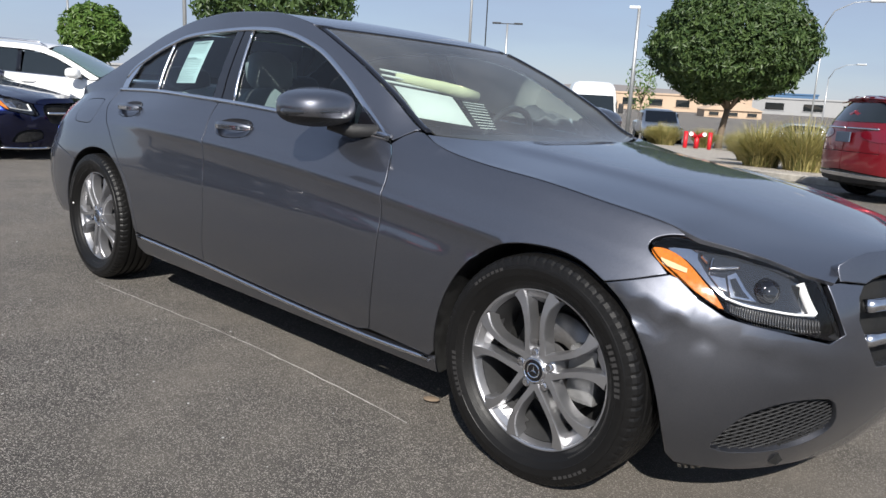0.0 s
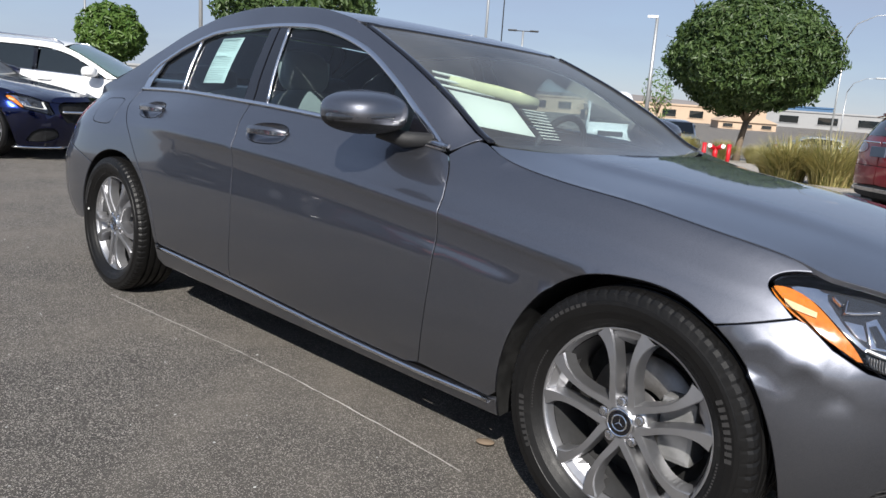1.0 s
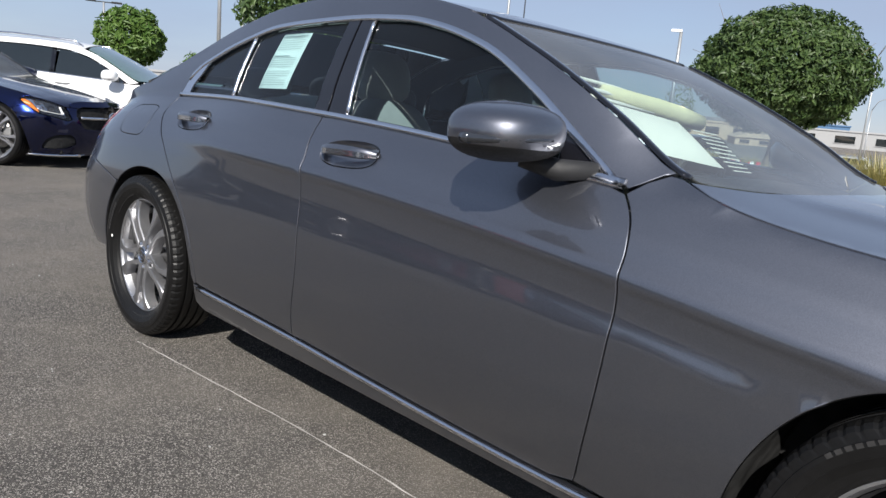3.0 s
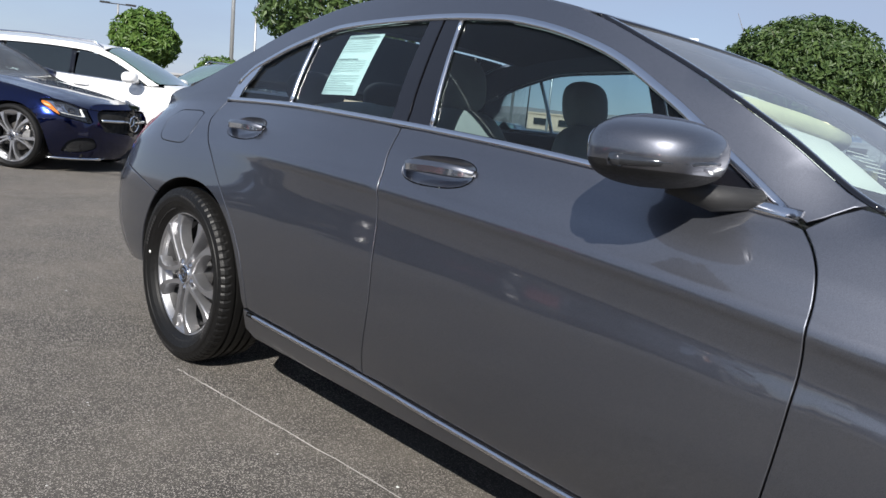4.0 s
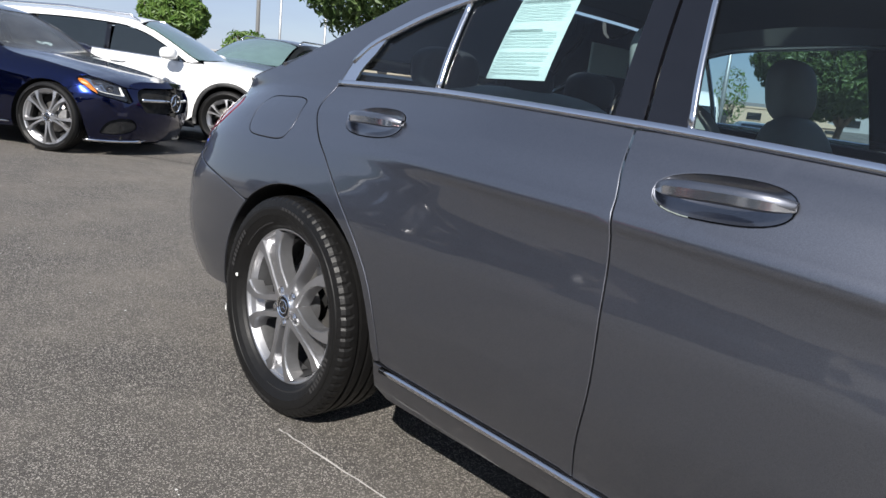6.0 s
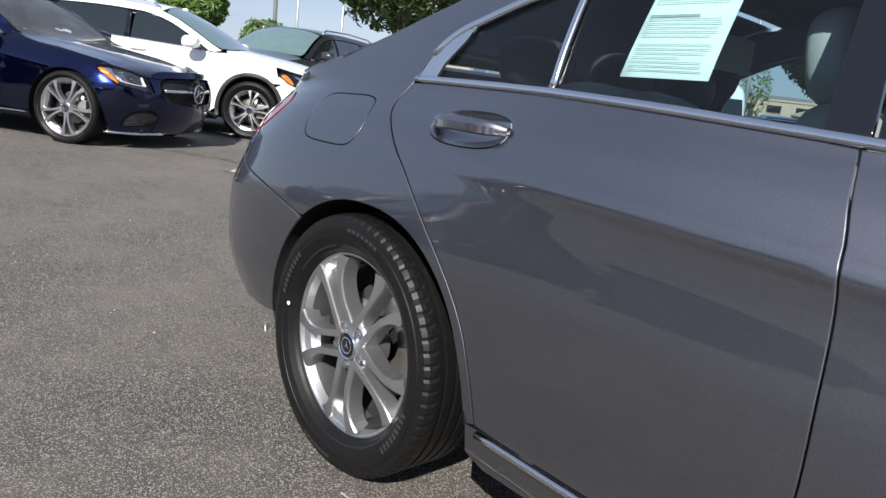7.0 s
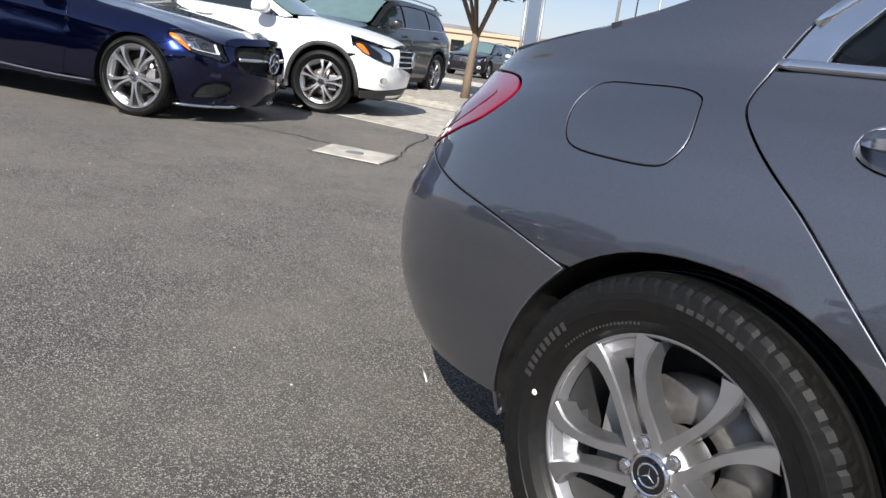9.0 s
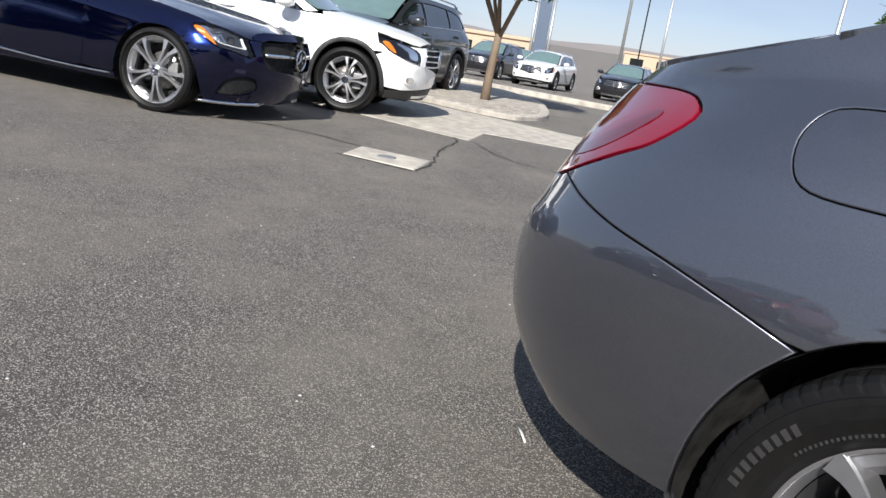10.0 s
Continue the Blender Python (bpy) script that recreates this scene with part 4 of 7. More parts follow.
        rb = [re(p) for p in reversed(rb)] + [re(p) for p in bump_seam] + [re(p) for p in spline([(-2.27, 0.708), (-2.32, 0.692), (-2.385, 0.682)], 3)] + [(-0.999, 0.69), (-0.999, 0.255), (-0.85, 0.255)]
        part("rear_bumper", sheet(rb, S.end, step * 1.2, flip=flip), paint, car)
        fog = spline([(1.886, 0.229), (1.92, 0.29), (1.961, 0.339), (2.027, 0.373), (2.087, 0.370), (2.095, 0.32), (2.085, 0.275), (2.06, 0.245), (2.02, 0.224), (1.95, 0.216)], 3, True)
        fb = [p for p in F_ARCH if p[0] > 1.4 and p[1] < 0.620]
        fb = [(1.80, 0.160), (1.92, 0.143), (2.02, 0.138), (2.09, 0.136)][::-1] + fb
        gr = [(2.102, 0.664), (2.103, 0.635), (2.114, 0.579), (2.134, 0.517), (2.151, 0.448)]
        fbp = [fr(p) for p in fb] + [fr(p) for p in [(1.609, 0.6245), (1.652, 0.6375), (1.70, 0.6515), (1.754, 0.6685), (1.775, 0.663), (1.832, 0.620), (1.897, 0.586), (2.0, 0.558), (2.077, 0.527), (2.096, 0.546), (2.071, 0.612), (2.042, 0.668), (2.062, 0.672)]] + \
            [fr(p) for p in gr] + [(0.999, 0.42), (0.999, 0.15)]
        bum = part("front_bumper", sheet(fbp, S.end, step, flip=flip, holes=[[fr(p) for p in fog]], edge=0.03), paint, car)
        # fog opening: dark pocket and crossing bars
        pocket = sheet([fr(p) for p in fog], S.end, 0.04, lift=-0.05, gap=-0.004, flip=flip, back=False)
        part("fog_pocket", pocket, UNDER, bum)
        vs, fs = [], []
        fp = [fr(p) for p in fog]
        a0, a1 = min(p[0] for p in fp), max(p[0] for p in fp)
        for fam in (-1, 1):
            for k in range(-14, 40):
                c0 = 0.20 + k * 0.0135
                run = []
                for i in range(60):
                    a = a0 + (a1 - a0) * i / 59
                    z = c0 + (fam * 0.42 + 0.12) * (a - a0)
                    if inside((a, z), fp):
                        run.append((a, z))
                    elif run:
                        break
                if len(run) > 1:
                    pts = [S.end(*p) for p in run]
                    nn = np.array((0.6, -0.8, 0))
                    q = [(p - nn * (0.018 if fam > 0 else 0.021)) * (1, flip, 1) for p in pts]
                    v, f = tube(q, 0.0022, 4)
                    i0 = len(vs)
                    vs += v
                    fs += [tuple(i0 + j for j in g) for g in f]
        part("fog_grille", mesh_of(vs, fs, "fog_grille", False), PLASTIC, bum, "black mesh of crossing bars")
        # tail lamp
        tl = part("tail_lamp", sheet([re(p) for p in tail_lamp], S.end, step, gap=0.001, flip=flip, lift=0.002), RED_LENS, car, "red moulded lamp")
        inner = spline([(-2.06, 0.856), (-2.13, 0.80), (-2.22, 0.758), (-2.30, 0.742), (-2.30, 0.765), (-2.22, 0.785), (-2.14, 0.83), (-2.08, 0.868)], 3, True)
        part("lamp_band", sheet([re(p) for p in inner], S.end, 0.03, gap=0, lift=0.0035, edge=0.002, flip=flip, back=False), DARK_RED, tl)
        # head lamp: pocket, amber, reflector, projector, guide, cover
        hl = part("head_lamp", sheet([fr(p) for p in head_lamp], S.end, step, gap=0.001, lift=-0.055, flip=flip, back=False), PIANO, car, "clear head lamp with amber side")
        vs, fs = [], []
        loop = [fr(p) for p in head_lamp]
        for p in loop:
            o = S.end(*p)
            vs += [o * (1, flip, 1), (o - np.array((0.45, -0.6, 0)) * 0.07) * (1, flip, 1)]
        for i in range(len(loop)):
            a, b = 2 * i, 2 * ((i + 1) % len(loop))
            fs.append((a, b, b + 1, a + 1))
        part("lamp_wall", mesh_of(vs, fs), PIANO, hl)
        lay = lambda name, pts, lift, mat, label="", k=3: part(name, sheet([fr(p) for p in (spline(pts, k, True) if k > 1 else pts)], S.end, 0.012, gap=0, lift=lift, edge=0.004, flip=flip, back=False), mat, hl, label)
        lay("amber_reflector", [(1.69, 0.723), (1.70, 0.7285), (1.72, 0.728), (1.749, 0.719), (1.781, 0.701), (1.819, 0.672), (1.856, 0.64), (1.876, 0.618), (1.886, 0.602), (1.848, 0.622), (1.796, 0.649), (1.751, 0.675), (1.715, 0.7)], -0.010, AMBER, "orange reflector")
        lay("amber_prism", [(1.72, 0.706), (1.752, 0.697), (1.785, 0.687), (1.787, 0.677), (1.756, 0.684), (1.73, 0.691)], -0.006, PALE_AMBER, "pale amber prism", 1)
        lay("reflector", [(1.724, 0.735), (1.787, 0.738), (1.86, 0.730), (1.925, 0.716), (1.976, 0.700), (2.008, 0.674), (2.056, 0.597), (2.036, 0.593), (1.993, 0.602), (1.941, 0.612), (1.892, 0.625), (1.857, 0.65), (1.815, 0.683), (1.773, 0.712)], -0.022, LAMP_SILVER, "mirror bright reflector")
        lay("lamp_bowl", [(1.791, 0.729), (1.852, 0.732), (1.907, 0.72), (1.967, 0.696), (2.001, 0.67), (2.029, 0.606), (1.991, 0.609), (1.939, 0.621), (1.895, 0.632), (1.866, 0.653), (1.832, 0.682)], -0.020, SMOKE, "smoky inner bowl")
        lay("lamp_facet", [(1.834, 0.683), (1.869, 0.679), (1.885, 0.648), (1.868, 0.653)], -0.018, LAMP_SILVER, "bright facet", 1)
        lay("lamp_fin", [(1.87, 0.684), (1.885, 0.693), (1.918, 0.655), (1.945, 0.628), (1.894, 0.634)], -0.016, LAMP_SILVER, "clear fin", 1)
        lay("lamp_fin", [(1.878, 0.676), (1.888, 0.680), (1.912, 0.652), (1.930, 0.634), (1.902, 0.638)], -0.014, SMOKE, "dark core of the fin", 1)
        for line in (((1.828, 0.694), (1.850, 0.696), (1.886, 0.702)), ((1.831, 0.692), (1.828, 0.706), (1.827, 0.717)), ((1.800, 0.722), (1.822, 0.705))):
            part("lamp_bracket", strip([fr(p) for p in spline(line, 4)], S.end, 0.007, -0.012, flip), LAMP_SILVER, hl, "bright bracket")
        for a, b, w in (((2.004, 0.672), (2.046, 0.598), 0.019),):
            part("light_guide", strip([fr((a[0] + (b[0] - a[0]) * t, a[1] + (b[1] - a[1]) * t)) for t in np.linspace(0, 1, 8)], S.end, w, -0.010, flip), LAMP_WHITE, hl, "white light guide")
        low_line = spline([(2.046, 0.597), (2.014, 0.599), (1.972, 0.607), (1.925, 0.616), (1.886, 0.629)], 4)
        part("light_guide", strip([fr(p) for p in low_line], S.end, 0.006, -0.010, flip), LAMP_WHITE, hl, "white light guide")
        o = S.end(*fr((1.967, 0.640))) * (1, flip, 1)
        for r, mat, off in ((0.034, PIANO, -0.020), (0.024, SMOKE, -0.012)):
            v, f = lathe([(0.001, -0.012), (r * 0.7, -0.008), (r, 0), (r * 1.05, 0.02)], 24)
            ob = part("projector", mesh_of(v, f), mat, hl)
            ob.matrix_basis = Matrix.Translation(o + np.array((0.8, flip * -0.5, 0)) * off) @ pose(0, 0, 0, 0, 0, 62 if flip > 0 else 118)
        lay("lamp_strip", [(1.889, 0.62), (1.915, 0.613), (1.973, 0.602), (2.015, 0.593), (2.057, 0.584), (2.065, 0.557), (2.036, 0.549), (1.98, 0.563), (1.925, 0.583), (1.898, 0.603)], -0.016, PIANO, "ribbed dark strip")
        if hero:
            for i in range(34):
                t = i / 33
                xu, zu = 1.897 + 0.160 * t, 0.6165 - 0.034 * t
                part("lamp_rib", strip([fr((xu, zu)), fr((xu + 0.004, zu - 0.016 - 0.008 * min(1, 3 * t))), fr((xu + 0.007, max(0.553, zu - 0.018 - 0.016 * min(1, 3 * t))))], S.end, 0.0022, -0.013, flip, 0.002), RIM_DARK, hl)
        cover = part("lamp_cover", sheet([fr(p) for p in head_lamp], S.end, step, gap=0.0015, lift=0.001, flip=flip, back=False), LENS, hl, "clear lamp cover")
        cover.visible_shadow = False
        part("arch_liner", liner(F_ARCH, S, s), UNDER, car)
        part("arch_liner", liner(R_ARCH, S, s), UNDER, car)
        # windows: inset panes, bright surround, black posts
        lid = pchip(*zip(*DLO))
        zg = lambda x: belt(x) + 0.010
        ins = lambda x: float(lid(x)) - 0.018
        rear_q = [(-1.40, zg(-1.40))] + [(x, ins(x)) for x in np.linspace(-1.385, -1.035, 14)] + [(-1.012, zg(-1.012))]
        rear_w = [(-0.998, zg(-0.998))] + [(x, ins(x)) for x in np.linspace(-1.018, -0.485, 14)] + [(-0.455, zg(-0.455))]
        front_w = [(-0.290, zg(-0.29))] + [(x, ins(x)) for x in np.linspace(-0.352, 0.62, 30)] + [(0.63, zg(0.63))]
        for nm, poly in (("quarter_window", rear_q), ("rear_window_pane", rear_w), ("front_window_pane", front_w)):
            g = part(nm, sheet(poly, side, 0.06, gap=-0.004, lift=-0.010, edge=0.003, flip=flip, back=False), GLASS, car, "tinted window glass")
        post = [(-0.455, zg(-0.455) - 0.01)] + [(-0.485, ins(-0.485) + 0.006), (-0.425, ins(-0.42) + 0.006)] + [(-0.385, zg(-0.385) - 0.01)]
        part("door_post", sheet(post, side, 0.05, gap=0.0015, lift=-0.001, flip=flip), PIANO, car, "gloss black post cover")
        post = [(-0.380, zg(-0.38) - 0.01), (-0.420, ins(-0.42) + 0.006), (-0.352, ins(-0.352) + 0.006), (-0.292, zg(-0.292) - 0.01)]
        part("door_post", sheet(post, side, 0.05, gap=0.0015, lift=-0.001, flip=flip), PIANO, car, "gloss black post cover")
        part("window_divider", strip([(-1.005 - 0.022 * t, zg(-1.0) + t * (ins(-1.02) - zg(-1.0))) for t in np.linspace(0, 1, 10)], side, 0.016, -0.002, flip, 0.004), CHROME, car, "pale window divider")
        part("window_seal", strip([(-0.288 - 0.064 * t, zg(-0.29) + t * (ins(-0.352) - zg(-0.29))) for t in np.linspace(0, 1, 10)], side, 0.012, -0.002, flip, 0.004), CHROME, car, "pale window edge")
        tri = [(0.50, zg(0.5) - 0.005), (0.50, ins(0.5)), (0.63, zg(0.63))]
        part("mirror_base", sheet(tri, side, 0.05, gap=0, lift=-0.004, flip=flip), PIANO, car, "gloss black mirror foot")
        part("window_trim", strip([(x, float(lid(x)) - 0.008) for x in np.linspace(-1.425, 0.66, 90)], side, 0.020, 0.002, flip, 0.005), CHROME, car, "bright trim over the windows")
        part("belt_trim", strip([(x, belt(x) + 0.004) for x in np.linspace(-1.455, 0.69, 80)], side, [0.017 + 0.010 * max(0, (x - 0.3) / 0.4) for x in np.linspace(-1.455, 0.69, 80)], 0.003, flip, 0.006), CHROME, car, "bright trim along the belt line")
        corner = [(-1.455, 0.988), (-1.425, 1.055), (-1.37, 1.108), (-1.31, 1.138), (-1.335, 1.085), (-1.375, 1.03), (-1.388, 0.995)]
        part("trim_corner", sheet(corner, side, 0.03, gap=0, lift=0.003, edge=0.008, flip=flip), CHROME, car, "wide bright trim corner")
        # door mirror
        def shell(q):
            x, y, z = q
            return (x * (1.0 if x > 0 else 0.55), y, z * (1 - 0.20 * max(0, -y)) * (1 - 0.12 * max(0, x)) + 0.05 * y)
        vs, fs = superblob((0.445, -0.905, 0.998), (0.14, 0.128, 0.068), (2.8, 2.9), shell)
        upper, lower = [], []
        for f in fs:
            zc = sum(vs[i][2] for i in f) / 4
            (upper if zc > 0.972 else lower).append(f)
        v2, f2 = flipped(vs, upper, s)
        mir = part("door_mirror", mesh_of(v2, f2), paint, car, "body coloured mirror housing")
        v2, f2 = flipped(vs, lower, s)
        part("mirror_shell", mesh_of(v2, f2), PLASTIC, mir, "black lower shell")
        vs, fs = superblob((0.374, -0.905, 0.998), (0.003, 0.085, 0.040), (3, 3))
        part("mirror_glass", mesh_of(*flipped(vs, fs, s)), STAR, mir, "silvered glass")
        band = []
        for t in np.linspace(0, 1, 18):
            a = math.radians(-100 + 105 * t)
            band.append((0.445 + 0.1385 * abs(math.cos(a)) ** (2 / 2.3), -0.905 + 0.1265 * math.copysign(abs(math.sin(a)) ** (2 / 2.3), math.sin(a)), 0.985 + 0.004 * t + 0.006 * math.sin(a)))
        vs, fs = tube(band, [0.0125 - 0.0095 * t for t in np.linspace(0, 1, 18)], 8)
        part("indicator", mesh_of(*flipped(vs, fs, s)), SMOKE, mir, "smoky indicator strip")
        vs, fs = tube([(0.48, -0.86, 0.945), (0.54, -0.80, 0.925), (0.61, -0.745, 0.932)], [0.022, 0.026, 0.02], 10)
        part("mirror_arm", mesh_of(*flipped(vs, fs, s)), PLASTIC, mir)
    # bonnet, windscreen, roof, rear screen, boot
    ry = lambda x: float(S.ry(x))
    bon = [(0.80, -ry(0.80)), (0.815, -ry(0.815))] + [(x, -ry(x) - 0.004) for x in np.linspace(0.87, 1.79, 28)] + [(1.90, -0.669), (2.011, -0.588), (2.060, -0.528), (2.056, -0.46), (2.070, -0.34), (2.090, -0.2), (2.10, 0)]
    edge_x = [(0.84, -0.66), (0.90, -0.5), (0.945, -0.3), (0.965, 0)]
    bon = spline(edge_x[::-1], 4) + bon[1:]
    bon = bon + [(x, -y) for x, y in reversed(bon[1:-1])]

    def bonnet_top(x, y):
        o = top(x, y)
        fold = abs(y) - (0.50 - 0.10 * (x - 0.8))
        o[2] += 0.010 * (1 / (1 + math.exp(fold / 0.025))) * min(1, max(0, (x - 0.85) / 0.2)) * min(1, max(0, (1.95 - x) / 0.4))
        return o
    part("bonnet", sheet(bon, bonnet_top, step * 1.3), paint, car)
    ws = [(0.815, -0.672), (0.60, -ry(0.60) + 0.03), (0.30, -ry(0.30) + 0.03), (0.10, -ry(0.10) + 0.035), (0.085, -0.5), (0.11, -0.3), (0.12, 0)]
    ws = [(0.955, 0.0), (0.93, -0.3), (0.885, -0.5), (0.83, -0.65)] + spline(ws[:4], 5) + spline(ws[4:], 4)
    ws = ws + [(x, -y) for x, y in reversed(ws[1:-1])]
    w = part("windscreen", sheet(ws, top, 0.06, gap=0.001, lift=-0.004, edge=0.004, back=False), WINDSCREEN, car, "clear windscreen")
    for s in (1, -1):
        part("windscreen_seal", strip([(x, -s * (ry(x) - 0.02)) for x in np.linspace(0.80, 0.10, 30)], top, 0.024, 0.0, 1, 0.004), PIANO, car, "black screen edge")
    part("windscreen_header", strip([(0.108 - 0.03 * (y / 0.55) ** 2, y) for y in np.linspace(-0.57, 0.57, 24)], top, 0.03, -0.002, 1, 0.003), PIANO, car, "black screen edge")
    roof = [(0.095 - 0.03 * (y / 0.55) ** 2, y) for y in np.linspace(-ry(0.06) + 0.004, ry(0.06) - 0.004, 16)] + [(x, ry(x) - 0.001) for x in np.linspace(0.0, -1.12, 20)] + [(-1.16 - 0.03 * (1 - (y / 0.55) ** 2), y) for y in np.linspace(0.55, -0.55, 14)] + [(x, -ry(x) + 0.001) for x in np.linspace(-1.12, 0.0, 20)]
    part("roof", sheet(roof, top, step * 1.5), paint, car)
    rw = [(-1.19 - 0.03 * (1 - (y / 0.55) ** 2), y) for y in np.linspace(-0.53, 0.53, 14)] + [(x, ry(x) - 0.035) for x in np.linspace(-1.22, -1.72, 10)] + [(-1.80 - 0.05 * (1 - (y / 0.6) ** 2), y) for y in np.linspace(0.58, -0.58, 14)] + [(x, -ry(x) + 0.035) for x in np.linspace(-1.72, -1.22, 10)]
    g = part("rear_screen", sheet(rw, top, 0.07, gap=0.001, lift=-0.003, edge=0.004, back=False), GLASS, car, "tinted rear screen")
    for s in (1, -1):
        pil = [(x, s * (ry(x) - 0.001)) for x in np.linspace(-1.13, -1.82, 16)] + [(-1.80, s * 0.59)] + [(x, s * (ry(x) - 0.034)) for x in np.linspace(-1.74, -1.20, 12)] + [(-1.19, s * 0.545)]
        part("rear_pillar", sheet(pil, top, 0.04, gap=0.0005), paint, car)
    lid_y = lambda x: min(ry(x) + 0.003, S.width(x, float(S.rz(x)) - 0.001) + 0.001)
    boot = [(-1.84 - 0.05 * (1 - (y / 0.6) ** 2), y) for y in np.linspace(-0.66, 0.66, 18)] + [(x, lid_y(x)) for x in np.linspace(-1.9, -2.22, 8)] + [(-2.28, 0.85 * lid_y(-2.28)), (-2.34, 0.55 * lid_y(-2.28)), (-2.37, 0.25 * lid_y(-2.28)), (-2.375, 0), (-2.37, -0.25 * lid_y(-2.28)), (-2.34, -0.55 * lid_y(-2.28)), (-2.28, -0.85 * lid_y(-2.28))] + [(x, -lid_y(x)) for x in np.linspace(-2.22, -1.9, 8)]

    def deck(x, y):
        o = top(x, y)
        o[2] += 0.004 * max(0, (-x - 2.2) / 0.2) ** 1.5
        return o
    part("boot_lid", sheet(boot, deck, step * 1.4), paint, car)
    for s in (1, -1):
        face = [re((-2.415, 0.70)), re((-2.415, 0.80)), re((-2.385, 0.884)), re((-2.275, 0.909)), re((-2.255, 0.928)), (-0.999, 0.945), (-0.999, 0.70)]
        part("boot_face", sheet(face, S.end, 0.05, flip=-s), paint, car)
    # nose panel over the grille
    for s in (1, -1):
        nose = [fr(p) for p in ((2.061, 0.6735), (2.052, 0.700), (2.050, 0.713), (2.062, 0.728), (2.085, 0.742))] + [(0.999, 0.757), (0.999, 0.695)] + [fr(p) for p in ((2.122, 0.684), (2.112, 0.676), (2.104, 0.6655))]
        part("nose_panel", sheet(nose, S.end, 0.02, gap=0.001, flip=s, edge=0.03), paint, car)
    # grille
    gp = [(0.999, 0.69), (0.999, 0.42)] + [fr(p) for p in ((2.148, 0.44), (2.128, 0.54), (2.116, 0.61), (2.100, 0.664))]
    for s in (1, -1):
        gr_ob = part("grille", sheet(gp, S.end, 0.05, lift=-0.035, gap=-0.006, flip=s, back=False), UNDER, car, "dark grille with bright slats")
        for z in ((0.52, 0.61) if hero else (0.565,)):
            vs, fs = tube([(S.end(a, z) - np.array((0.012, 0, 0))) * (1, s, 1) for a in np.linspace(0.70 if z > 0.6 else 0.72, 0.985, 12)], 0.019, 8)
            part("grille_slat", mesh_of(vs, fs), CHROME, gr_ob)
    st = part("emblem", star_mesh(0.085, 0.012, 0.007), STAR, car, "chrome three-armed emblem")
    st.matrix_basis = pose(float(S.nose(0.57)) + (0.005 if hero else 0.03), 0, 0.57 if hero else 0.55, 0, 0, 90)
    if not hero:
        for s in (1, -1):
            part("splitter", strip([(a, 0.165 - 0.02 * a) for a in np.linspace(0.36, 0.985, 16)], S.end, 0.022, 0.012, s, 0.010), CHROME, car, "bright lower lip")
    # underbody and cabin tub
    bm = boxes(((-2.2, -0.55, 0.17), (2.0, 0.55, 0.40)), ((-0.95, -0.72, 0.19), (0.95, 0.72, 0.36)), ((0.80, -0.60, 0.40), (2.0, 0.60, 0.66)), ((-2.2, -0.60, 0.4), (-1.75, 0.60, 0.85)))
    part("underbody", bm, UNDER, car)
    wy = 0.773
    for x in (1.42, -1.42):
        for s in (-1, 1):
            wheel(car, x, s * wy, 0.328, s, wheels, spin=(-41 if x > 0 else 4), detail=hero or s < 0)
    return car


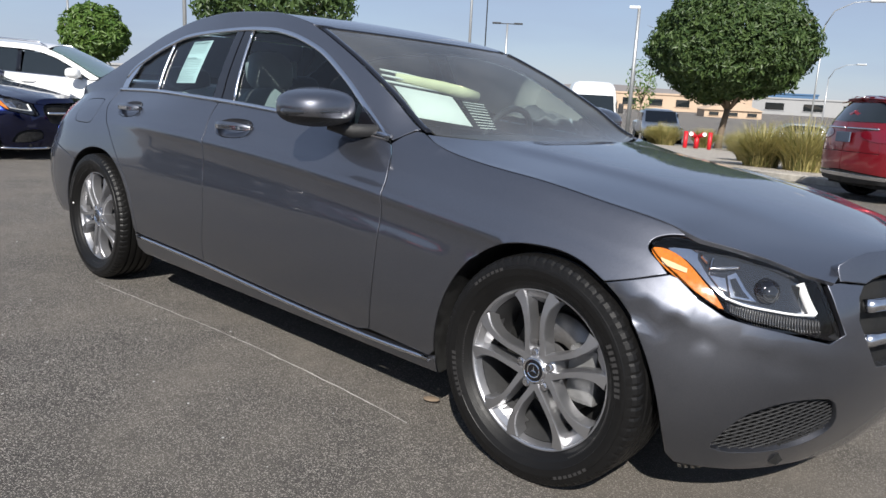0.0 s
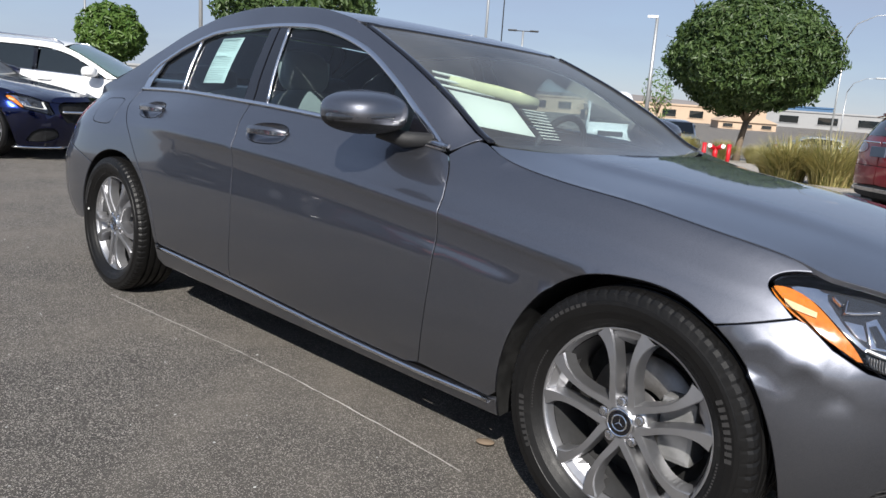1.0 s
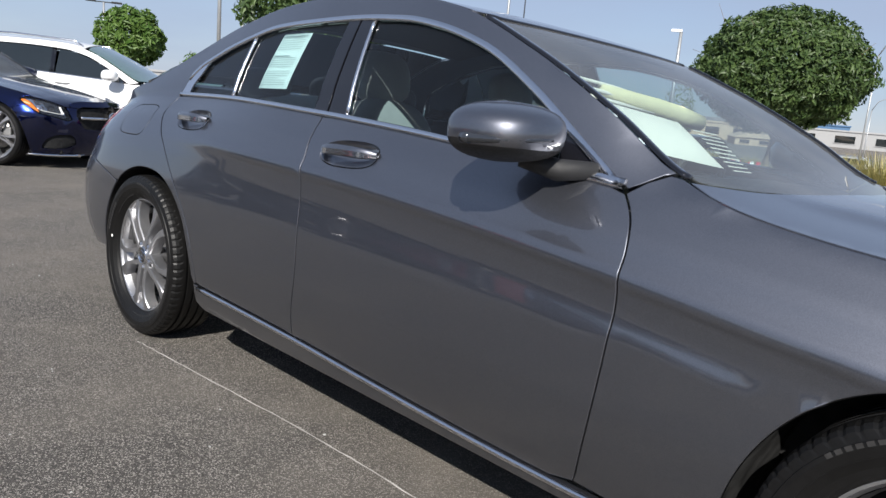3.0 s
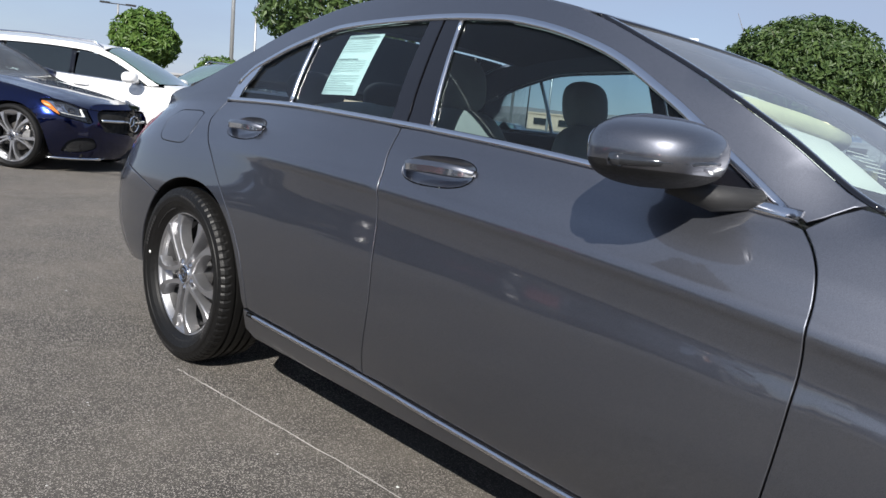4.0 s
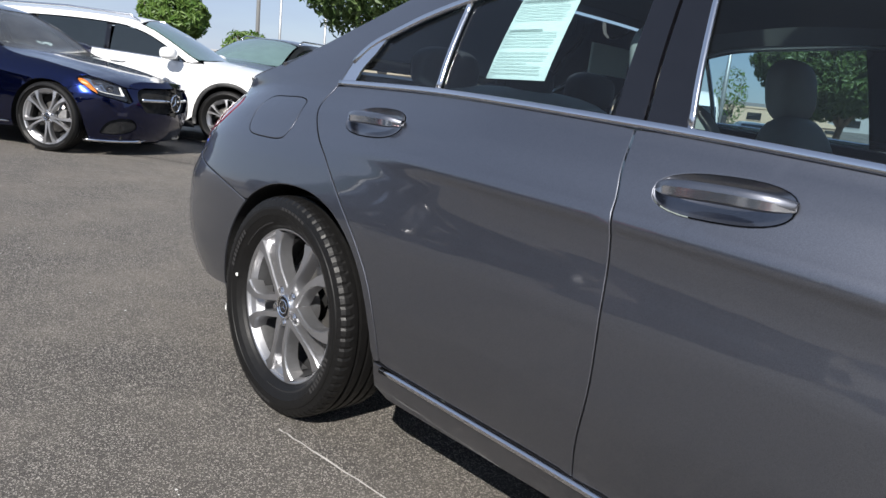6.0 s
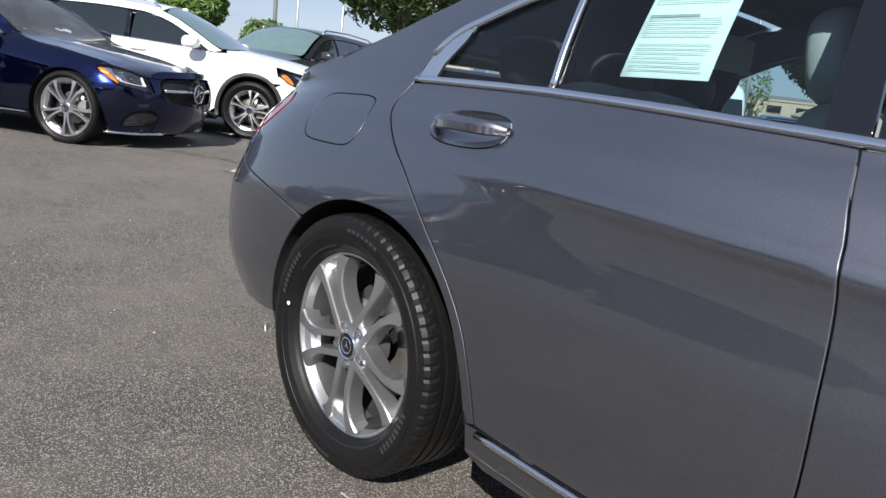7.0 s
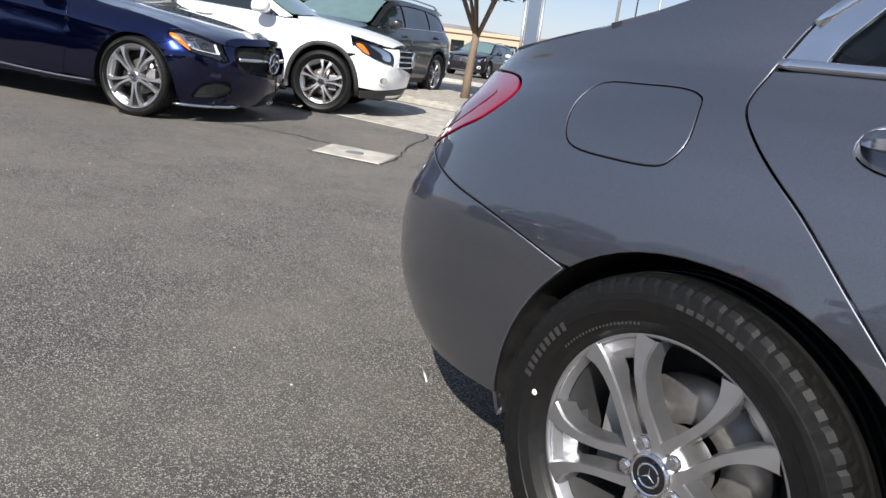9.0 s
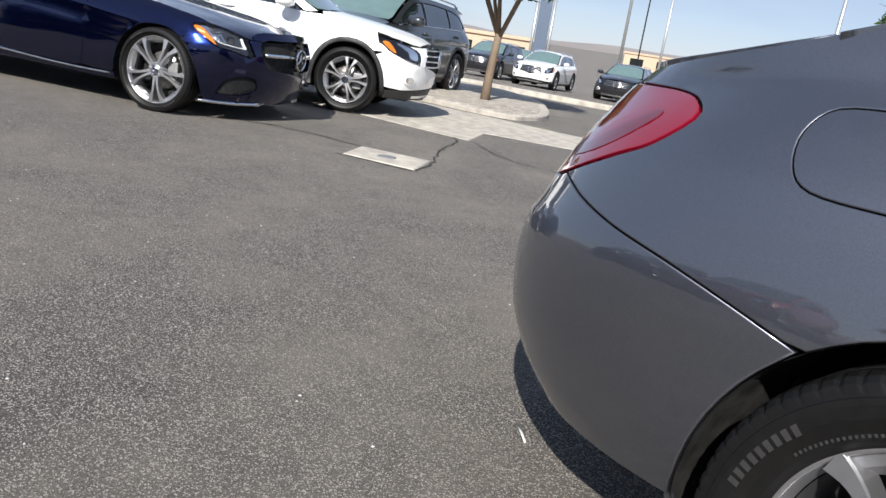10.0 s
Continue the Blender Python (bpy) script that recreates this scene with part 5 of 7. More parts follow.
def cabin(car):
    """Seats, dashboard and lining of the saloon."""
    def seat(name, cx, cy, wide, back_x, lean=14):
        vs, fs = superblob((cx, cy, 0.50), (0.26, wide, 0.09), (4, 3))
        st = part(name, mesh_of(vs, fs), LEATHER, car, "pale leather seat")
        vs, fs = superblob((0, 0, 0), (0.075, wide * 0.96, 0.34), (3, 3.4))
        b = part("backrest", mesh_of(vs, fs), LEATHER, st)
        b.matrix_basis = pose(back_x, cy, 0.72, 0, -lean, 0)
        return st
    for cy in (-0.37, 0.37):
        st = seat("front_seat", -0.20, cy, 0.24, -0.48, 16)
        vs, fs = superblob((0, 0, 0), (0.05, 0.125, 0.095), (3, 2.8))
        h = part("headrest", mesh_of(vs, fs), LEATHER, st)
        h.matrix_basis = pose(-0.59, cy, 1.125, 0, -10, 0)
        for dy in (-0.05, 0.05):
            vs, fs = tube([(-0.555, cy + dy, 0.98), (-0.585, cy + dy, 1.10)], 0.007, 6)
            part("headrest_post", mesh_of(vs, fs), CHROME, st)
    st = seat("rear_seat", -0.98, 0.0, 0.60, -1.22, 22)
    for cy in (-0.38, 0.0, 0.38):
        vs, fs = superblob((-1.35, cy, 1.065), (0.05, 0.13, 0.07), (3, 2.8))
        part("headrest", mesh_of(vs, fs), CABIN, st, "black headrest")
        for dy in (-0.05, 0.05):
            vs, fs = tube([(-1.31, cy + dy, 0.95), (-1.345, cy + dy, 1.05)], 0.007, 6)
            part("headrest_post", mesh_of(vs, fs), CHROME, st)
    # dashboard
    vs, fs = superblob((0.66, 0, 0.80), (0.24, 0.72, 0.125), (4, 2.6))
    dash = part("dashboard", mesh_of(vs, fs), CABIN, car, "black dashboard")
    vs, fs = tube([(0.30 + 0.05 * math.cos(a), 0.37 + 0.185 * math.sin(a), 0.86 + 0.17 * math.cos(a)) for a in np.linspace(0, 2 * math.pi, 33)], 0.015, 8, False)
    sw = part("steering_wheel", mesh_of(vs, fs), CABIN, car, "black steering wheel")
    part("steering_hub", boxes(((0.31, 0.29, 0.81), (0.36, 0.45, 0.90)), ((0.315, 0.20, 0.855), (0.335, 0.54, 0.875)), bevel=0.008), CABIN, sw)
    part("parcel_shelf", boxes(((-1.85, -0.60, 0.95), (-1.28, 0.60, 0.985)), bevel=0.01), CABIN, car, "black parcel shelf")
    lining = [(0.06, -0.575), (-0.3, -0.565), (-1.10, -0.555), (-1.10, 0.555), (-0.3, 0.565), (0.06, 0.575)]
    part("headliner", sheet(lining, SEDAN.top, 0.08, lift=-0.03, edge=0.004), HEADLINER, car)
    for s in (-1, 1):
        for x0, x1 in ((-0.95, -0.42), (-0.30, 0.62)):
            part("door_card", boxes(((x0, s * 0.66 - 0.03, 0.40), (x1, s * 0.66 + 0.03, 0.90)), bevel=0.02), CABIN, car)
    part("front_floor", boxes(((-1.2, -0.68, 0.36), (0.8, 0.68, 0.40))), CABIN, car)


HERO = saloon(PAINT_GREY, Matrix.Translation((0, -0.87, 0.6)) @ pose(0, 0, 0, -math.degrees(SLOPE)) @ Matrix.Translation((0, 0.87, -0.6)), "grey metallic four-door saloon parked on worn asphalt")
cabin(HERO)

# ---- papers and small things in the saloon ----
def paper_on(name, poly, place, lift, mat, label):
    return part(name, sheet(poly, place, 0.05, gap=0, lift=lift, edge=0.0006, back=True), mat, HERO, label)


stk = [(-0.856, 1.248), (-0.676, 1.256), (-0.674, 1.055), (-0.860, 1.049)]
notice = paper_on("window_notice", stk, SEDAN.side, -0.016, GREEN_PAPER, "pale printed dealer notice inside the rear window")
random.seed(4)
vs, fs = [], []
for k in range(24):
    t = 0.035 + k * 0.04
    if k in (2, 8, 9, 16):
        continue
    u0, u1 = 0.07, 0.93 - random.random() * (0.35 if k % 5 == 0 else 0.04)
    i = len(vs)
    for u, tt in ((u0, t), (u1, t), (u1, t + (0.016 if k in (1, 10) else 0.007)), (u0, t + (0.016 if k in (1, 10) else 0.007))):
        x = -0.856 + 0.18 * u - 0.003 * tt
        z = (1.248 + 0.008 * u) * (1 - tt) + (1.049 + 0.006 * u) * tt
        o = SEDAN.side(x, z)
        vs.append((o[0], o[1] + 0.0135, o[2]))
    fs.append((i, i + 1, i + 2, i + 3))
part("notice_print", mesh_of(vs, fs, "notice_print", False), PRINT, notice, "grey printed lines")
txt = bpy.data.curves.new("heading", "FONT")
txt.body, txt.size, txt.align_x = "DEALER WARRANTY", 0.0135, "CENTER"
tob = new("heading_text", txt)
bpy.context.view_layer.update()
tm = bpy.data.meshes.new_from_object(tob)
bpy.data.objects.remove(tob)
for v in tm.vertices:
    q = -0.767 + v.co.x
    zz = 1.228 + v.co.y
    o = SEDAN.side(q, zz)
    v.co = (o[0], o[1] + 0.0130, o[2])
part("notice_heading", tm, PRINT, notice, "printed heading")


def on_top(x, y, lift):
    o = SEDAN.top(x, y)
    return (o[0], o[1], o[2] + lift)


dash_paper = [(0.514, -0.584), (0.576, -0.329), (0.751, -0.398), (0.694, -0.628)]
paper_on("dash_paper", dash_paper, SEDAN.top, -0.022, PAPER, "white sheet of paper under the windscreen")
# white bars drawn as the reflection of a list in the windscreen
vs, fs = [], []
for k in range(10):
    t = k / 9.5
    a = np.array((0.600, -0.305)) * (1 - t) + np.array((0.760, -0.375)) * t
    i = len(vs)
    for du, dt in ((0, 0), (0.115 - 0.03 * t, 0), (0.115 - 0.03 * t, 0.03), (0, 0.03)):
        p = a + np.array((0.12, 0.99)) * du + np.array((0.16, -0.07)) * dt
        vs.append(on_top(p[0], p[1], -0.022))
    fs.append((i, i + 1, i + 2, i + 3))
part("dash_list", mesh_of(vs, fs, "dash_list", False), PAPER, HERO, "rows of pale lines drawn as a list's reflection")
roll = part("rolled_shade", mesh_of(*tube([on_top(x, y, -0.034) for x, y in ((0.425, -0.50), (0.455, -0.42), (0.485, -0.32), (0.515, -0.23), (0.542, -0.15))], [0.016, 0.021, 0.025, 0.027, 0.022], 12)), YELLOW, HERO, "pale yellow rolled sunshade")
for k, dz in enumerate((0.0, -0.014, -0.028)):
    vs, fs = tube([on_top(0.405 + 0.012 * k, -0.565, -0.020 + dz), on_top(0.44 + 0.012 * k, -0.46, -0.018 + dz), on_top(0.48 + 0.01 * k, -0.34, -0.016 + dz)], [0.004, 0.006, 0.003], 6)
    part("shade_fold", mesh_of(vs, fs), PAPER, roll, "silvery white folded edge")
bm = boxes(((-1.02, -0.10, 1.11), (-1.012, 0.10, 1.20)), bevel=0.002)
part("hanging_card", bm, GREEN_PAPER, HERO, "pale card behind the front seats")
# valve and balance dot on the rear tyre
vs, fs = superblob((-1.668, -0.880, 0.364), (0.006, 0.003, 0.006), (2, 2), None, 10, 6)
part("tyre_dot", mesh_of(vs, fs), PAPER, HERO, "white dot on the tyre wall")


# ---- ground, kerbs, markings ----
rings = [0, 2, 4, 6, 8, 10, 12.5, 14, 15.5, 17, 18.5, 20, 21.5, 23, 24.5, 26, 27.5, 30, 35, 40, 55, 70, 100, 150, 200, 250, 400, 1200]
vs, fs = [], []
for r in rings[1:]:
    for k in range(72):
        a = 2 * math.pi * k / 72
        x, y = -1 + r * math.cos(a), -2 + r * math.sin(a)
        vs.append((x, y, fall(x, y)))
vs.append((-1, -2, fall(-1, -2)))
for i in range(len(rings) - 2):
    for k in range(72):
        a, b = i * 72 + k, i * 72 + (k + 1) % 72
        fs.append((a, a + 72, b + 72, b))
fs += [(len(vs) - 1, k, (k + 1) % 72) for k in range(72)]
tagged(part("ground", mesh_of(vs, fs, "ground"), ASPHALT), "worn sun-bleached asphalt car park", "ground", kind="structure")


def slab(name, poly, h, mat, label, category, base=-0.05, kind="structure"):
    """A flat piece of ground work with a rounded top edge."""
    if area(poly) < 0:
        poly = poly[::-1]
    a, b = poly, inset(poly, 0.02)
    n = len(poly)
    vs = [(x, y, base + fall(x, y)) for x, y in a] + [(x, y, h - 0.015 + fall(x, y)) for x, y in a] + [(x, y, h + fall(x, y)) for x, y in b]
    fs = []
    for i in range(n):
        j = (i + 1) % n
        fs += [(i, j, n + j, n + i), (n + i, n + j, 2 * n + j, 2 * n + i)]
    got = geometry.delaunay_2d_cdt([Vector(p) for p in b], [(i, (i + 1) % n) for i in range(n)], [], 0, 1e-6)
    for f in got[2]:
        c = (sum(got[0][i][0] for i in f) / len(f), sum(got[0][i][1] for i in f) / len(f))
        if inside(c, b):
            fs.append(tuple(2 * n + got[3][i][0] for i in f))
    return tagged(part(name, mesh_of(vs, fs, name, False), mat), label, category, kind=kind)


gutter = [(-13.14, 0.87), (-10.24, 1.95), (-8.96, 2.42), (-7.77, 2.83), (-6.89, 3.12), (-7.46, 3.85), (-6.74, 4.48), (-4.08, 6.65), (-4.91, 8.04), (-7.83, 5.69), (-8.96, 5.35), (-11.48, 4.38), (-14.20, 3.21)]
slab("pavement_gutter", gutter, 0.006, CONCRETE, "pale concrete drainage gutter", "pavement")
island = spline([(-9.06, 5.52), (-8.97, 5.99), (-9.35, 6.80), (-10.59, 8.12), (-12.86, 10.03), (-15.83, 11.27), (-16.37, 8.85), (-14.84, 6.35), (-11.62, 4.93), (-10.04, 5.14)], 4, True)
slab("kerb_island", island, 0.07, CONCRETE, "raised pale concrete kerb round a tree island", "kerb")
slab("pavement_island_gravel", inset(island if area(island) > 0 else island[::-1], 0.15), 0.078, GRAVEL, "pale gravel bed in a kerbed island", "gravel")
far_kerb = [(-24.0, 6.3), (-16.9, 11.1), (-13.8, 13.3), (-7.0, 18.2), (-7.3, 18.75), (-14.1, 13.85), (-17.2, 11.65), (-24.3, 6.85)]
slab("kerb_far", far_kerb, 0.13, CONCRETE, "long pale concrete kerb across the lot", "kerb")
bed = spline([(1.5, 12.2), (-2.2, 12.0), (-5.5, 14.6), (-9.6, 21.5), (-14.0, 27.2), (-14.6, 31.5), (-10.0, 33.5), (-3.0, 26.0), (1.5, 19.0), (3.4, 14.5)], 4, True)
slab("kerb_planter", bed, 0.12, CONCRETE, "raised pale kerb round the planting bed", "kerb")
slab("pavement_planter_gravel", inset(bed if area(bed) > 0 else bed[::-1], 0.16), 0.128, GRAVEL, "pale gravel planting bed", "gravel")
# inspection cover in a concrete block
slab("pavement_cover_block", [(-5.98, 1.08), (-5.46, 1.39), (-5.81, 1.81), (-6.32, 1.47)], 0.007, CONCRETE, "worn pale concrete block round a drain cover", "manhole")
v, f = lathe([(0.0, 0.014), (0.06, 0.013), (0.075, 0.010), (0.078, 0.0)], 20, "z")
cover = part("drain_cover", mesh_of(v, f), CALIPER)
cover.matrix_basis = pose(-5.89, 1.43, fall(-5.89, 1.43))
tagged(cover, "small round iron cover set in concrete", "drain cover")
random.seed(9)


def ribbon(pts, wide, z=0.004, jag=0.5):
    vs, fs = [], []
    p = spline(pts, 8)
    for i, q in enumerate(p):
        d = np.array(p[min(i + 1, len(p) - 1)]) - np.array(p[max(i - 1, 0)])
        d = d / np.linalg.norm(d)
        n = np.array((-d[1], d[0]))
        o = np.array(q) + n * random.uniform(-jag, jag) * wide
        w = wide * random.uniform(0.5, 1.0)
        for s in (-1, 1):
            r = o + n * s * w / 2
            vs.append((r[0], r[1], z + fall(*r)))
    for i in range(len(p) - 1):
        fs.append((2 * i, 2 * i + 2, 2 * i + 3, 2 * i + 1))
    return mesh_of(vs, fs, "ribbon")


tagged(part("chalk_line", ribbon([(-1.30, -0.935), (-1.15, -0.925), (-0.8, -0.90), (-0.2, -0.86), (0.2, -0.855), (0.6, -0.862), (0.95, -0.88)], 0.007, 0.004, 0.4), LINE), "faint scratched line on the asphalt", "ground mark", kind="structure")
for pts, w in (([(-6.32, 1.45), (-6.90, 1.22), (-7.55, 0.65), (-8.43, 0.32)], 0.03), ([(-5.81, 1.83), (-6.30, 2.28), (-6.69, 2.77), (-7.07, 3.08)], 0.025), ([(-6.85, 3.16), (-6.04, 2.83), (-5.28, 2.96), (-4.48, 2.58)], 0.02), ([(-5.97, 1.04), (-5.44, 1.35)], 0.03), ([(-5.44, 1.37), (-5.79, 1.83)], 0.03)):
    tagged(part("ground_crack", ribbon(pts, w, 0.004, 0.8), CRACK), "dark crack in the asphalt", "crack", kind="structure")
# chips and grit
vs, fs = [], []
for k in range(420):
    a = random.uniform(0, 2 * math.pi)
    cx, cy = random.uniform(-6, 2.5), random.uniform(-3.0, 1.6)
    if -2.6 < cx < 2.3 and cy > -0.75:
        continue
    s = random.uniform(0.002, 0.0055)
    i = len(vs)
    for q in range(5):
        t = 2 * math.pi * q / 5 + a
        vs.append((cx + s * math.cos(t) * random.uniform(0.6, 1.3), cy + s * math.sin(t) * random.uniform(0.6, 1.3), 0.002 + fall(cx, cy)))
    vs.append((cx, cy, 0.002 + s * 0.6 + fall(cx, cy)))
    fs += [(i + q, i + (q + 1) % 5, i + 5) for q in range(5)]
tagged(part("grit", mesh_of(vs, fs, "grit", False), DIRT), "scattered pale stone chips on asphalt", "grit", kind="stuff")
vs, fs = tube([(-2.42, -0.52, -0.004), (-2.38, -0.545, 0.004), (-2.35, -0.56, -0.003)], 0.003, 5)
tagged(part("straw", mesh_of(vs, fs), DIRT), "short pale straw lying on the asphalt", "straw")
vs, fs = superblob((0.02, 0, 0.010), (0.03, 0.018, 0.008), (2, 2))
dry = part("dry_leaf", mesh_of(vs, fs), BARK)
dry.matrix_basis = pose(0.86, -0.70, 0.0, 0, 0, 30)
tagged(dry, "small dry brown leaf on the asphalt", "leaf")


# ---- other cars ----
def locate(hub_local, hub_world, heading):
    c, s = math.cos(math.radians(heading)), math.sin(math.radians(heading))
    x = hub_world[0] - (hub_local[0] * c - hub_local[1] * s)
    y = hub_world[1] - (hub_local[0] * s + hub_local[1] * c)
    at = Matrix.Translation((*hub_world, fall(*hub_world)))
    return at @ pose(0, 0, 0, -math.degrees(SLOPE)) @ Matrix.Translation((-hub_world[0], -hub_world[1], 0)) @ pose(x, y, 0, 0, 0, heading)


saloon(PAINT_BLUE, locate((1.42, -0.86), (-7.42, 0.18), 36), "dark blue four-door saloon parked at an angle", wheels="wide", hero=False)

SUV_LOW = [(0.15, 0.90), (0.25, 0.95), (0.35, 0.985), (0.5, 0.995), (0.68, 1.0)]
SUV = Shape(
    belt=[(-2.3, 1.02), (-1.6, 1.05), (-0.8, 1.035), (0.0, 1.01), (0.8, 0.975), (1.2, 0.945), (1.6, 0.90), (2.0, 0.82), (2.25, 0.74)],
    rail_y=[(-2.3, 0.58), (-2.1, 0.60), (-1.8, 0.60), (-1.2, 0.585), (-0.5, 0.58), (0.1, 0.60), (0.5, 0.66), (0.85, 0.73), (1.0, 0.752), (1.4, 0.75), (1.7, 0.72), (1.95, 0.62), (2.1, 0.50), (2.25, 0.3)],
    rail_z=[(-2.3, 1.08), (-2.15, 1.20), (-1.95, 1.345), (-1.6, 1.405), (-1.0, 1.43), (-0.4, 1.44), (0.0, 1.42), (0.3, 1.335), (0.6, 1.19), (0.9, 1.03), (1.05, 0.97), (1.2, 0.95), (1.6, 0.905), (2.0, 0.82), (2.25, 0.74)],
    crest=[(-2.3, 1.10), (-2.18, 1.22), (-1.98, 1.40), (-1.6, 1.465), (-0.9, 1.495), (-0.3, 1.495), (0.1, 1.47), (0.4, 1.37), (0.75, 1.20), (1.05, 1.045), (1.3, 1.015), (1.7, 0.965), (2.0, 0.90), (2.15, 0.83), (2.25, 0.76)],
    nose=[(0.15, 2.08), (0.3, 2.18), (0.5, 2.23), (0.7, 2.235), (0.82, 2.20), (0.95, 2.14)],
    tail=[(0.15, -2.10), (0.3, -2.17), (0.5, -2.21), (0.7, -2.21), (0.9, -2.20), (1.05, -2.18), (1.2, -2.11), (1.38, -1.99)],
    profile=(SUV_LOW, UP, UP), half=0.895)


def wagon(name, label, paint, m, roof_rails=True):
    """A five-door sport utility car."""
    car = thing(name, label, "car", m=m)
    S = SUV
    side, top, rz, ry = S.side, S.top, S.rz, S.ry
    belt = S.belt
    un = lambda p: (S.unend(*p), p[1])
    fa, ra = arch(1.36, 0.40, 0.765, 0.25, 22), arch(-1.33, 0.40, 0.765, 0.25, 22)
    dlo = pchip([-1.80, -1.6, -1.2, -0.6, -0.1, 0.2, 0.5, 0.78], [1.10, 1.29, 1.35, 1.368, 1.352, 1.29, 1.16, 0.995])
    base = 0.27
    for s in (-1, 1):
        flip = -s
        wing = [(0.86, base), (0.88, 0.6), (0.86, belt(0.86))] + [(x, rz(x) - 0.004) for x in np.linspace(1.0, 1.62, 12)] + [(1.66, 0.80), (1.72, 0.70)] + [p for p in fa if p[1] > base and not (p[0] > 1.4 and p[1] < 0.68)]
        part("front_wing", sheet(wing, side, 0.06, flip=flip), paint, car)
        for dn, a, b in (("front_door", 0.86, -0.22), ("rear_door", -0.22, -1.10)):
            if dn == "front_door":
                poly = [(a, base), (a + 0.02, 0.6), (a, belt(a))] + [(x, belt(x)) for x in np.linspace(a - 0.05, b + 0.05, 10)] + [(b, belt(b)), (b + 0.03, 0.6), (b, base)]
            else:
                poly = [(a, base), (a + 0.03, 0.6), (a, belt(a))] + [(x, belt(x)) for x in np.linspace(a - 0.05, -1.45, 10)] + [(-1.50, belt(-1.5)), (-1.46, 0.92), (-1.22, 0.79), (-1.0, 0.66), (-0.93, 0.5), (-0.92, base)]
            d = part(dn, sheet(poly, side, 0.06, flip=flip), paint, car)
            hx = b + 0.20 if dn == "front_door" else -1.24
            hz = belt(hx) - 0.10
            vs, fs = tube([(x, s * (S.width(x, hz) + o), hz) for x, o in ((hx - 0.1, 0.005), (hx - 0.06, 0.035), (hx + 0.06, 0.035), (hx + 0.1, 0.005))], 0.013, 6)
            part("door_handle", mesh_of(vs, fs), paint, d)
        quarter = [(-0.925, 0.52), (-1.0, 0.67), (-1.22, 0.80), (-1.465, 0.93), (-1.505, belt(-1.5))] + [(x, dlo(x) + 0.004) for x in np.linspace(-1.79, 0.77, 40)] + [(0.80, 0.985), (0.86, belt(0.86) + 0.01)] + [(x, rz(x) - 0.004) for x in np.linspace(0.95, -2.13, 50)] + [(-2.12, 1.02), (-2.0, 0.98), (-2.0, 0.84), (-2.1, 0.80), (-2.1, 0.66), (-1.72, 0.62)] + [p for p in reversed(ra) if p[1] > 0.62]
        part("rear_quarter", sheet(quarter, side, 0.06, flip=flip), paint, car)
        for a, b, nm in ((0.74, -0.16, "front_window_pane"), (-0.24, -1.12, "rear_window_pane"), (-1.18, -1.72, "quarter_window")):
            poly = [(x, belt(x) + 0.006) for x in np.linspace(a, b, 8)] + [(x, dlo(x) - 0.004) for x in np.linspace(b, a, 12)]
            part(nm, sheet(poly, side, 0.08, gap=0.001, lift=-0.008, flip=flip, back=False), FAR_GLASS, car, "dark tinted glass")
        for x in (-0.20, -1.15):
            part("door_post", strip([(x - 0.03 * t, belt(x) + t * (dlo(x) - belt(x))) for t in np.linspace(0, 1, 5)], side, 0.06, -0.004, flip), PIANO, car)
        part("window_trim", strip([(x, belt(x) + 0.004) for x in np.linspace(-1.75, 0.76, 40)], side, 0.016, 0.002, flip), CHROME, car, "bright trim")
        for ar in (fa, ra):
            part("arch_trim", strip(ar, side, 0.05, 0.004, flip, 0.008), PLASTIC, car, "black plastic arch trim")
            part("arch_liner", liner(ar, S, s), UNDER, car)
        low = [(0.955, base), (0.955, 0.19), (-0.93, 0.19), (-0.93, base)]
        part("sill", sheet(low, side, 0.1, flip=flip), PLASTIC, car, "black plastic sill")
        fbp = [un(p) for p in [p for p in fa if p[0] > 1.4 and p[1] < 0.68 and p[1] > 0.30]] + [un(p) for p in ((1.74, 0.70), (1.70, 0.79), (1.80, 0.70), (1.95, 0.645), (2.10, 0.60), (2.12, 0.72), (2.09, 0.79), (2.10, 0.80))] + [un((2.125, 0.80)), un((2.15, 0.60)), (0.999, 0.52), (0.999, 0.36), un((1.95, 0.32))]
        part("front_bumper", sheet(fbp, S.end, 0.05, flip=flip), paint, car)
        low = [un(p) for p in ((1.76, 0.30), (1.95, 0.315))] + [(0.999, 0.355), (0.999, 0.20), un((1.80, 0.22))]
        part("lower_bumper", sheet(low, S.end, 0.08, flip=flip), PLASTIC, car, "black plastic lower bumper")
        skid = [un((2.05, 0.27)), (0.999, 0.28), (0.999, 0.235), un((2.03, 0.235))]
        part("skid_plate", sheet(skid, S.end, 0.08, flip=flip, lift=0.006), CHROME, car, "silver skid plate")
        lamp = spline([(1.66, 0.815), (1.80, 0.83), (1.95, 0.80), (2.08, 0.74), (2.10, 0.62), (2.0, 0.645), (1.82, 0.705), (1.72, 0.76)], 3, True)
        hl = part("head_lamp", sheet([un(p) for p in lamp], S.end, 0.05, gap=0.001, lift=0.001, flip=flip), PIANO, car, "clear head lamp with amber side")
        am = spline([(1.70, 0.80), (1.77, 0.805), (1.86, 0.71), (1.80, 0.725)], 3, True)
        part("amber_reflector", sheet([un(p) for p in am], S.end, 0.04, gap=0, lift=0.003, edge=0.002, flip=flip, back=False), AMBER, hl)
        gl = spline([(1.84, 0.805), (1.95, 0.785), (2.05, 0.735), (2.07, 0.655), (2.0, 0.67), (1.97, 0.73)], 3, True)
